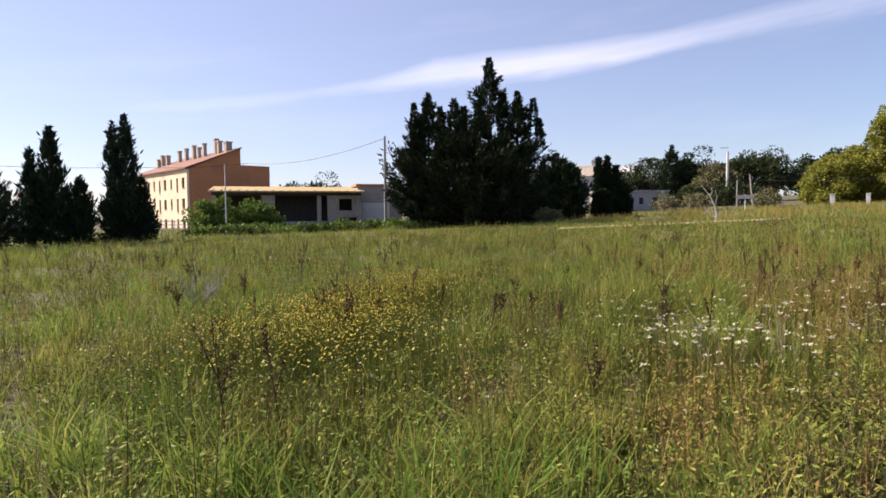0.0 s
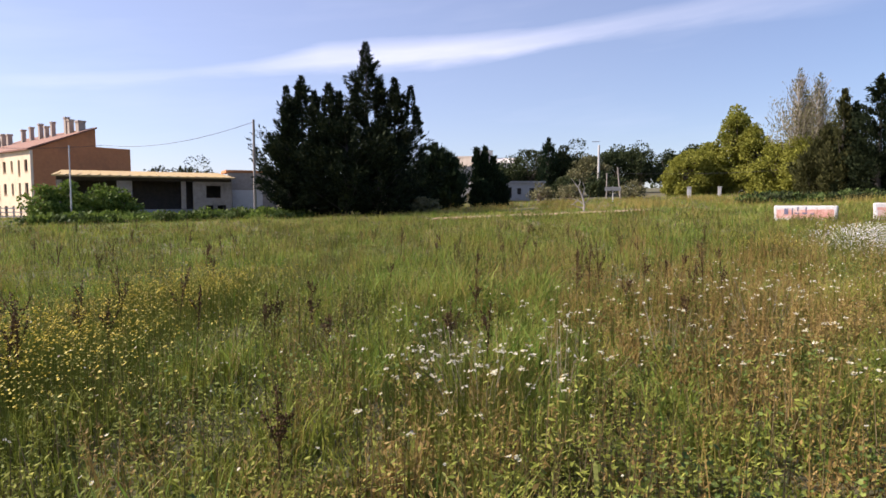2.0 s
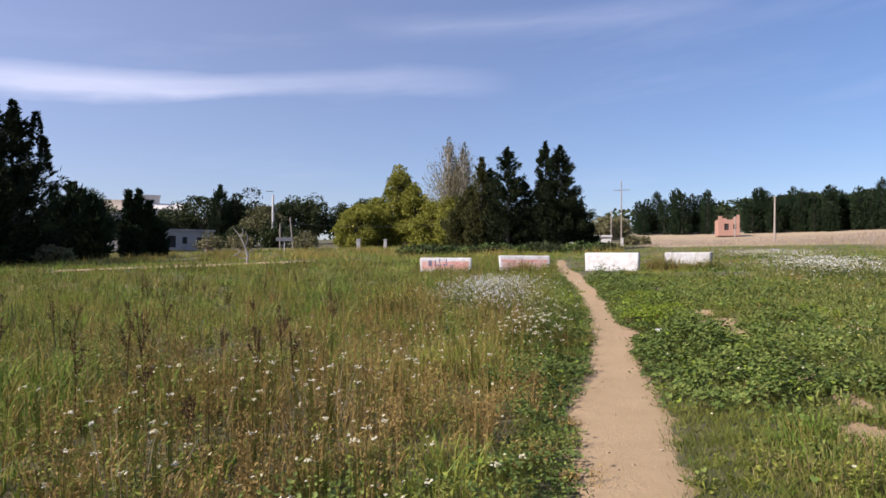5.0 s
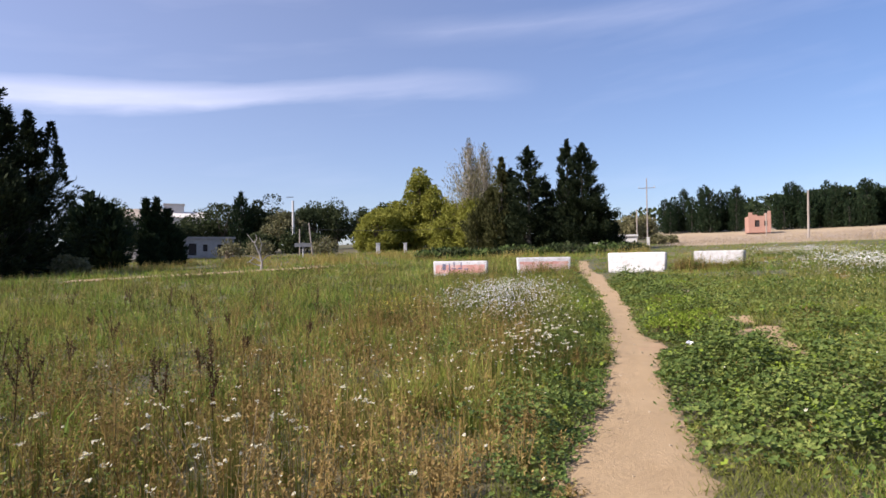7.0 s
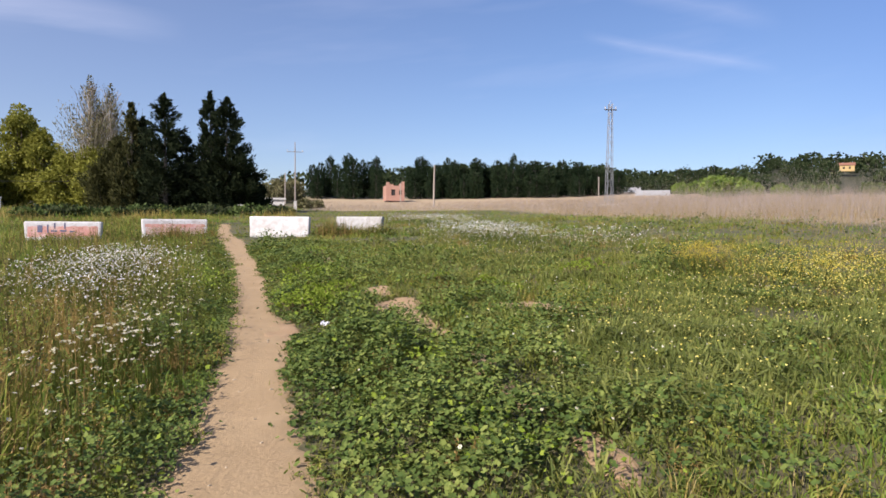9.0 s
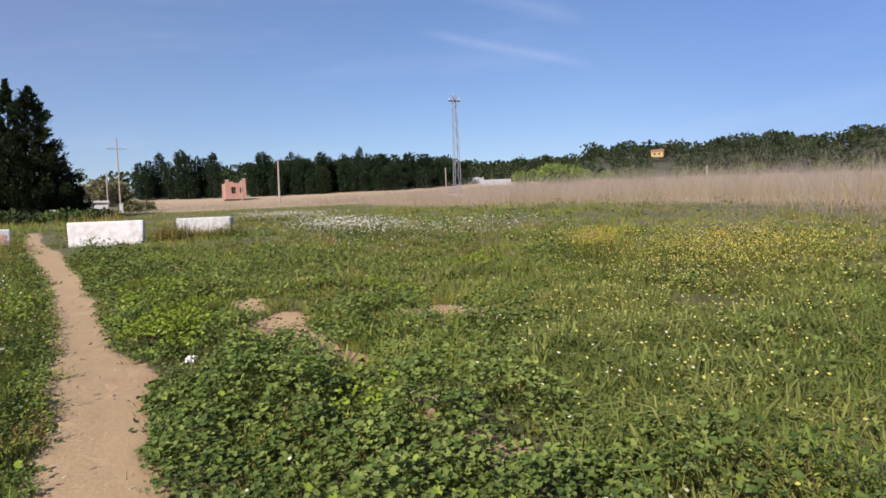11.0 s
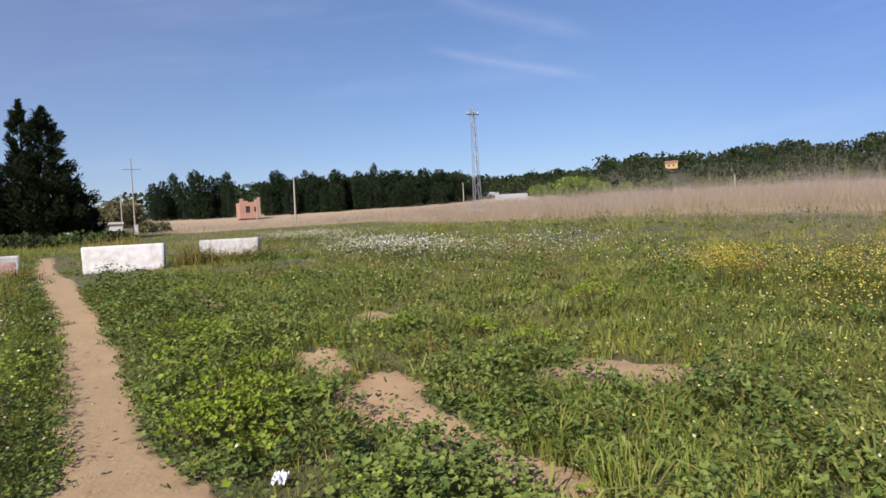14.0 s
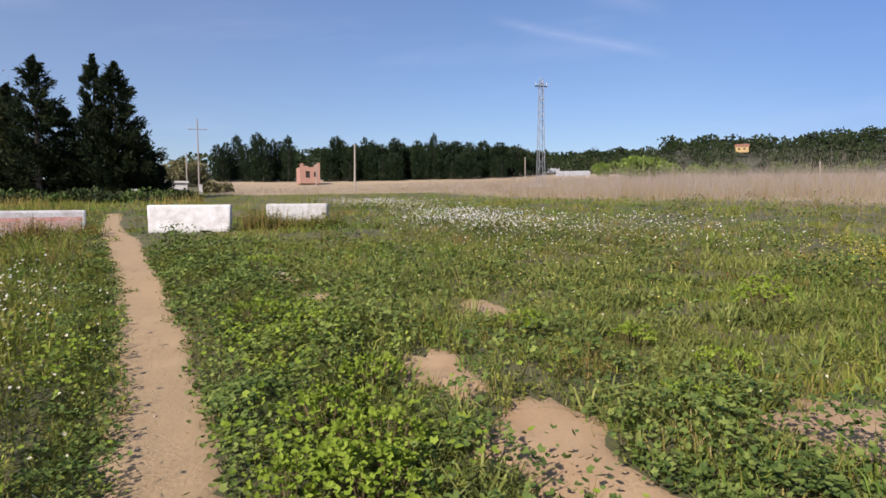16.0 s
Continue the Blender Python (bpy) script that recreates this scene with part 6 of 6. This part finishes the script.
# upright weeds, mostly left of the path
X, Y, RAD, S = field_points(10500, 48)
k = RNG.uniform(0, 1, len(X)) < np.where(S < 0, 0.95, 0.4) * (1 - 0.5 * leafy_zone(S, X, Y))
X, Y, RAD, S = X[k], Y[k], RAD[k], S[k]
rust = rust_zone(X, Y)
EXTRA = 0
for (qx, qy, turn), many in zip(BARRIERS, (70, 65, 0, 150)):
    c, sn = math.cos(radians(turn)), math.sin(radians(turn))
    u, w = RNG.uniform(-1.5, 1.5, many), -RNG.uniform(0.42, 1.3, many)
    X, Y = np.concatenate([X, qx + u * c - w * sn]), np.concatenate([Y, qy + u * sn + w * c])
    EXTRA += many
RAD, S, rust = np.concatenate([RAD, np.full(EXTRA, 26.0)]), np.concatenate([S, np.full(EXTRA, -3.0)]), np.concatenate([rust, np.full(EXTRA, 0.2)])
tall = np.where(S < 0, 0.64, 0.30) * RNG.uniform(0.45, 1.3, len(X)) * np.clip(0.8 + 0.3 * waves(X, Y, 2.2, 60) + 0.3 * waves(X, Y, 0.6, 61), 0.35, 1.35) * np.clip((np.abs(S) - 0.2) / 0.9, 0.35, 1)
isr = RNG.uniform(0, 1, len(X)) < np.clip(rust * 0.95 + 0.04, 0, 0.8)


def clumped(sel, many):
    k = np.repeat(np.flatnonzero(sel), many)
    a, q = RNG.uniform(0, 6.283, len(k)), RNG.uniform(0, 1, len(k)) ** 0.6
    r = 0.10 * np.maximum(1, RAD[k] / 9) * q
    return X[k] + np.cos(a) * r, Y[k] + np.sin(a) * r, RAD[k], tall[k] * RNG.uniform(0.6, 1.1, len(k)) * (1.1 - 0.3 * q), a, q * 0.45


cx, cy, cr, ct, ca, cq = clumped(~isr, 7)
herbs("green_weeds", cx, cy, cr, ct, 16, 0.038, M_HERB, "bushy green weeds with small leaves", M_STEM, toward=ca, tilt=cq)
cx, cy, cr, ct, ca, cq = clumped(isr, 9)
herbs("withered_weeds", cx, cy, cr, ct * 1.1, 16, 0.03, M_RUST, "withered rust-brown weeds gone to seed", M_RUST, 0.7, 0.006, 0.25, ca, cq)

# broad leaves
parts = [field_points(560000, 42, 4.5, (0.3, 1.0)), field_points(120000, 30, 4.5, (0.0, 0.3))]
X, Y, RAD, S = (np.concatenate(c) for c in zip(*parts))
k = RNG.uniform(0, 1, len(X)) < leafy_zone(S, X, Y)
X, Y, RAD, S = X[k], Y[k], RAD[k], S[k]
low = np.clip((np.abs(S) - 0.3) / 0.7, 0.2, 1)
islime = RNG.uniform(0, 1, len(X)) < np.clip(0.85 * spot(X, Y, 9.6, 13.9, 0.5, 0.75, -30) + 0.5 * spot(X, Y, 10.5, 14.8, 0.4, 0.5, -30) + 0.45 * spot(X, Y, 11.6, 16.7, 0.6, 1.2, -30) + 0.5 * spot(X, Y, 9.2, 17.4, 0.5, 1.2, -30) + 0.2 * np.clip(waves(X, Y, 0.9, 97) - 0.45, 0, 1) * (S > 0) + 0.006, 0, 0.75)
round_leaves("mallow_leaves", X[~islime], Y[~islime], RAD[~islime], 0.02, 0.42, np.where(S[~islime] < 0, 0.0165, 0.022), M_MALLOW, "carpet of broad dark green lobed leaves", squash=low[~islime])
round_leaves("lime_leaves", X[islime], Y[islime], RAD[islime], 0.12, 0.40, 0.021, M_LIME, "patch of bright lime-green rounded leaves")

# flowers
def patch_flowers(name, spots, low, high, size, petal, label, cluster=1, spread=0.0):
    xs, ys = [], []
    for cx, cy, rx, ry, turn, n in spots:
        u, v = RNG.normal(0, 0.6, n) * rx, RNG.normal(0, 0.6, n) * ry
        c, s = math.cos(radians(turn)), math.sin(radians(turn))
        xs.append(cx + u * c - v * s)
        ys.append(cy + u * s + v * c)
    x, y = np.concatenate(xs), np.concatenate(ys)
    s, w = beside(x, y)
    k = (np.abs(s) > w + 0.1) & (dry_side(x, y) < 0)
    x, y = np.repeat(x[k], cluster), np.repeat(y[k], cluster)
    x, y = x + RNG.normal(0, spread, len(x)), y + RNG.normal(0, spread, len(y))
    flowers(name, x, y, np.hypot(x - 4, y - 6), low, high, size, petal, label, head=cluster)


patch_flowers("white_daisies", ((8.6, 19.6, 1.3, 3.6, -25, 2600), (7.6, 15.6, 1.0, 2.0, -25, 420), (3.2, 9.5, 2.2, 4.5, -25, 140), (0.3, 6.0, 0.9, 1.6, 0, 20), (2.2, 6.2, 1.5, 2.0, 0, 30), (4.4, 10.5, 0.8, 3.0, -25, 120), (22.3, 21.3, 2.0, 4.5, -35, 1700), (21.5, 15.8, 2.2, 3.2, -40, 520), (31.5, 33.0, 2.6, 6.0, -25, 900), (6.6, 12.8, 0.5, 1.8, -28, 200), (4.0, 12.5, 3, 4, 0, 200), (16.5, 16.8, 1.6, 2.0, 0, 60)),
              0.2, 0.46, 0.0125, M_PETAL, "white daisies flowering in loose drifts")
patch_flowers("daisy_drift", ((8.6, 19.6, 1.1, 3.0, -25, 1300), (7.5, 16.0, 0.7, 1.6, -25, 260), (22.5, 21.5, 1.6, 4.0, -35, 1300), (31.0, 33.0, 1.8, 5.0, -25, 500), (21.5, 16.0, 1.6, 2.6, -40, 160)), 0.42, 0.62, 0.014, M_BRIGHT, "thick drift of white daisies by the path")
patch_flowers("pale_umbels", ((0.2, 5.8, 0.7, 1.2, 0, 36), (-0.2, 7.4, 0.8, 1.2, 0, 16), (1.9, 7.6, 1.5, 2.2, -25, 44), (3.4, 10.0, 1.6, 3.0, -25, 50), (0.6, 5.0, 0.9, 0.8, 0, 26), (3.0, 6.3, 0.9, 0.7, 0, 18), (6.3, 12.0, 0.4, 1.6, -28, 70)), 0.40, 0.56, 0.0095, M_PETAL, "pale flower heads on tall weeds", 10, 0.013)
patch_flowers("yellow_flowers", ((-3.3, 5.0, 1.1, 1.5, 15, 1500), (-4.2, 8.8, 0.9, 2.0, 0, 1100), (15.5, 8.8, 2.8, 1.8, 0, 1700), (18.2, 8.2, 2.4, 2.4, 0, 1700), (12.6, 8.6, 1.8, 1.6, 0, 420), (11.2, 9.6, 1.4, 1.0, 0, 160), (9.3, 8.2, 1.0, 0.9, 0, 130), (16.0, 16.0, 1.4, 2.4, -25, 170), (19.8, 12.4, 1.6, 1.2, 0, 260), (5.4, 17.3, 0.7, 0.9, 0, 220), (9.0, 25.0, 1.2, 1.5, 0, 160)),
              0.2, 0.5, 0.0108, M_YELLOW, "small yellow flowers in thick drifts")
patch_flowers("yellow_drift", ((-3.3, 5.2, 1.0, 1.5, 15, 3600), (-4.2, 9.0, 0.8, 2.0, 0, 2800), (17.2, 11.3, 0.8, 0.6, 0, 1600), (16.4, 8.8, 2.8, 1.4, 0, 2600), (5.4, 17.3, 0.6, 0.8, 0, 420)), 0.34, 0.66, 0.0092, M_OCHRE, "thick haze of ochre-yellow flower heads on tall weeds")
patch_flowers("pale_yellow_daisies", ((-1.5, 6.0, 3.0, 2.5, 0, 320), (12.5, 9.5, 3.0, 3.0, 0, 300), (-6, 14, 6, 6, 0, 200), (17, 17, 4, 3, 0, 200), (9.2, 8.6, 1.4, 1.2, 0, 50)), 0.2, 0.5, 0.0105, M_PETAL, "pale daisies scattered through grass")

# tall dry grass
n = 210000
ux, uy, ur = scatter(n, 5.5, 9.0, 33, 122, 130, 34.0, RNG, 18.0)
dd = dry_side(ux, uy)
k = dd > RNG.uniform(-1, 1, n) ** 3 * 6.5
ux, uy, ur, dd = ux[k], uy[k], ur[k], dd[k]
short = np.clip((np.degrees(np.arctan2(ux - 5.5, uy - 9)) - 38) / 26, 0.28, 1.35)
hh = np.clip((dd + 6.0) / 7.0, 0.3, 1.0) * 1.4 * short * RNG.uniform(0.5, 1.15, len(ux)) * np.clip(0.9 + 0.25 * waves(ux, uy, 3.5, 70), 0.6, 1.2)
hh = hh * np.clip(1 + 0.25 * waves(ux, uy, 1.1, 71) + 0.24 * waves(ux, uy, 9.0, 72), 0.5, 1.5)
wisp = RNG.uniform(0, 1, len(ux)) < 0.55
thin = np.maximum(1, ur / 30) * RNG.uniform(0.6, 1.6, len(ux))
for pick, nm, mat, label, tall, wide, ln in ((wisp, "feather_grass", M_REED, "tall feathery mauve-grey dry grass", hh * RNG.uniform(0.6, 1.9, len(ux)), 0.0055 * thin, 0.7), (~wisp, "dry_grass", M_TAWNY, "tawny dry grass below feathery stalks", hh * RNG.uniform(0.3, 0.85, len(ux)), 0.013 * thin, 0.45)):
    blades(nm, ux[pick], uy[pick], ur[pick], tall[pick], wide[pick], mat, label, ln, "grass", 0.0)


n = 16000
db, dd = np.radians(RNG.uniform(-14, 33, n)), RNG.uniform(56, 84, n)
ux, uy = 1.0 + dd * np.sin(db), 1.5 + dd * np.cos(db)
k = np.clip(waves(ux, uy, 6.0, 90) + 0.3, 0, 1) > RNG.uniform(0, 1, n)
blades("dry_weeds", ux[k], uy[k], dd[k], RNG.uniform(0.35, 0.95, k.sum()), RNG.uniform(0.03, 0.07, k.sum()), M_OLIVE, "olive-brown dry weeds along the far field edge", 0.4, "weeds", 0.0)


# loose grit on the path
n = 110
k = RNG.integers(20, len(LX) - 60, n)
off = RNG.normal(0, 0.5, n) * LW[k] * 0.9
gx, gy = LX[k] + off * TY[k], LY[k] - off * TX[k]
g = Geo()
for a, c, size in zip(gx, gy, RNG.uniform(0.004, 0.014, n)):
    q = ways(8, 0.0) * size * [1, 1, 0.6]
    cube = np.array([(-1, -1, -1), (1, -1, -1), (1, 1, -1), (-1, 1, -1), (-1, -1, 1), (1, -1, 1), (1, 1, 1), (-1, 1, 1)]) * size * [0.8, 0.6, 0.5] + q * 0.4
    g.add(cube + [a, c, float(lie(a, c)) + 0.014], [(0, 3, 2, 1), (4, 5, 6, 7), (0, 1, 5, 4), (1, 2, 6, 5), (2, 3, 7, 6), (3, 0, 4, 7)])
tagged(part("pebbles", g, M_GRIT), "small loose stones on the earth path", "stones", kind="stuff")


# ---- single plants ----
def dock_plant(tall, seed):
    """A dead dock stalk: upright stem, side branches, clotted seed heads."""
    r = np.random.default_rng(seed)
    ob = thing("dock_plant", pose(0, 0, 0), "dark brown dead dock stalk with seed heads", "weed", "dead dock stalks")
    lean = r.normal(0, 0.06, 2)
    g = Geo()
    z = np.linspace(-0.05, tall, 5)
    line = np.stack([lean[0] * z * 2, lean[1] * z * 2, z], 1)
    g.tube(line, [0.006, 0.006, 0.005, 0.004, 0.002], 5)
    part("stem", g, M_SEED, ob)
    for k in range(int(r.integers(2, 5))):
        h = tall * r.uniform(0.4, 0.75)
        a, L = r.uniform(0, 6.28), tall * r.uniform(0.2, 0.38)
        s = np.array([lean[0] * h * 2, lean[1] * h * 2, h])
        e = s + np.array([math.cos(a) * L * 0.45, math.sin(a) * L * 0.45, L])
        g = Geo()
        g.tube([s, (s + e) / 2, e], [0.004, 0.003, 0.0015], 4)
        b = part("branch", g, M_SEED, ob)
        part("seed_head", seeds(s + (e - s) * 0.35, e, 45, r), M_SEED, b)
    part("seed_head", seeds(line[2], line[-1] + [0, 0, 0.02], 90, r), M_SEED, ob)
    return ob


def seeds(a, b, n, r):
    g = Geo()
    t = r.uniform(0, 1, n)
    p = a + (b - a) * t[:, None] + r.normal(0, 0.011, (n, 3)) * (1.3 - t)[:, None]
    u = ways(n, 0.4, r)
    g.cards(p, u, unit(np.cross(u, r.normal(size=(n, 3)))), r.uniform(0.012, 0.026, n), r.uniform(0.01, 0.018, n))
    return g


docks = [dock_plant(h, 300 + k) for k, h in enumerate((0.62, 0.78, 0.7, 0.9, 0.55))]
spots = [(-3.3, 6.4), (-2.4, 3.3), (-2.8, 7.0), (-2.4, 2.8), (-1.3, 6.6), (-0.6, 4.3), (-3.5, 5.7), (1.0, 12.6), (1.1, 14.1), (2.4, 12.1), (2.4, 16.4), (-3.0, 5.0), (-4.3, 5.5), (0.9, 9.6), (1.9, 8.0)]
r = np.random.default_rng(44)
for k in range(75):
    bb, dd2 = radians(r.uniform(-65, 12)), r.uniform(4.5, 22)
    spots.append((1.0 + dd2 * math.sin(bb), 1.5 + dd2 * math.cos(bb)))
for k, (x, y) in enumerate(spots):
    m = on(x, y, float(r.uniform(0, 360)))
    if k < len(docks):
        docks[k].matrix_basis = m
    else:
        copy_thing(docks[k % len(docks)], m)


def spurge(x, y, rad, tall, seed):
    r = np.random.default_rng(seed)
    ob = thing("spurge_clump", on(x, y), "bright lime-green spurge clump in the grass", "weed", "lime-green clumps")
    g, st = Geo(), Geo()
    for k in range(int(40 * rad / 0.25)):
        a, q = r.uniform(0, 6.28), rad * math.sqrt(r.uniform(0, 1))
        e = np.array([math.cos(a) * q, math.sin(a) * q, tall * (1 - 0.4 * (q / rad) ** 2) * r.uniform(0.8, 1.05)])
        st.tube([e * [0.4, 0.4, -0.05], e], [0.004, 0.003], 4)
        m = 9
        u = ways(m, 0.35, r)
        g.cards(np.repeat(e[None], m, 0), u, unit(np.cross(u, r.normal(size=(m, 3)))), r.uniform(0.025, 0.05, m), r.uniform(0.018, 0.032, m))
    part("stem_tangle", st, M_STEM, ob)
    part("foliage", g, M_LIME, ob)


for k, (x, y, rad, tall) in enumerate(((11.6, 12.69, 0.25, 0.2), (14.92, 12.81, 0.35, 0.35), (12.99, 14.71, 0.28, 0.26), (12.65, 12.74, 0.25, 0.25), (13.16, 13.65, 0.22, 0.24), (10.0, 14.5, 0.3, 0.34), (9.5, 13.7, 0.3, 0.34), (9.85, 13.95, 0.28, 0.36), (9.25, 13.95, 0.22, 0.3), (15.6, 12.9, 0.3, 0.38), (11.6, 16.3, 0.35, 0.3), (10.8, 14.85, 0.25, 0.3), (11.7, 17.4, 0.3, 0.3), (14.2, 20.5, 0.4, 0.35))):
    spurge(x, y, rad, tall, 500 + k)


def bare_twigs(x, y, seed):
    r = np.random.default_rng(seed)
    ob = thing("bare_bush", on(x, y), "grey leafless twiggy bush in the grass", "bush")
    for k in range(26):
        a, L = r.uniform(0, 6.28), r.uniform(0.4, 0.95)
        e = np.array([math.cos(a) * L * 0.6, math.sin(a) * L * 0.6, L])
        g = Geo()
        g.tube([(0, 0, -0.05), e * [0.4, 0.4, 0.5] + r.normal(0, 0.03, 3), e], [0.008, 0.005, 0.002], 4)
        for q in range(3):
            s = e * r.uniform(0.45, 0.9)
            g.tube([s, s + r.normal(0, 0.1, 3) + [0, 0, 0.12]], [0.003, 0.0015], 3)
        part("twig", g, M_DEADWOOD, ob)


bare_twigs(-7.0, 7.6, 71)


def dry_stalks(x, y, many, tall, seed):
    r = np.random.default_rng(seed)
    ob = thing("dry_stalk_clump", on(x, y), "clump of pale dry stalks with faded heads", "weed", "clumps of dry stalks")
    for k in range(many):
        a, q = r.uniform(0, 6.28), 0.28 * math.sqrt(r.uniform(0, 1))
        foot = np.array([math.cos(a) * q * 0.6, math.sin(a) * q * 0.6, -0.03])
        tip = np.array([math.cos(a) * q * 1.8, math.sin(a) * q * 1.8, tall * r.uniform(0.55, 1.05)])
        g = Geo()
        g.tube([foot, (foot + tip) / 2 + r.normal(0, 0.015, 3), tip], [0.0024, 0.002, 0.0012], 4)
        st = part("stalk", g, M_STALK, ob)
        if k % 2:
            h = Geo()
            u = ways(12, 0.5, r)
            h.cards(np.repeat(tip[None], 12, 0), u, unit(np.cross(u, r.normal(size=(12, 3)))), r.uniform(0.012, 0.026, 12), r.uniform(0.008, 0.014, 12))
            part("flower_head", h, M_PETAL, st)


dry_stalks(0.25, 5.3, 20, 0.66, 81)
dry_stalks(0.75, 5.9, 16, 0.6, 82)
dry_stalks(-0.1, 6.3, 14, 0.55, 83)
dry_stalks(2.9, 8.9, 16, 0.62, 84)
dry_stalks(1.7, 7.3, 14, 0.58, 85)


# rough grass over the rest of the field
n = 90000
gx, gy = RNG.uniform(-14, 24, n), RNG.uniform(-10, 22, n)
sd, wd = beside(gx, gy)
ok = (np.abs(sd) > wd + 0.05) & (bareness(gx, gy) < 0.05) & (dry_side(gx, gy) < -1) & (RNG.uniform(0, 1, n) < 0.65 + 0.5 * waves(gx, gy, 2.4, 120))
gx, gy, sd = gx[ok], gy[ok], np.abs(sd[ok])
blades("rough_grass", gx, gy, np.full(len(gx), 20.0), RNG.uniform(0.06, 0.2, len(gx)) * np.clip(sd, 0.4, 1.0), RNG.uniform(0.012, 0.035, len(gx)), M_VERGE, "short rough grass covering the open field", 1.0, "grass", 0.0)
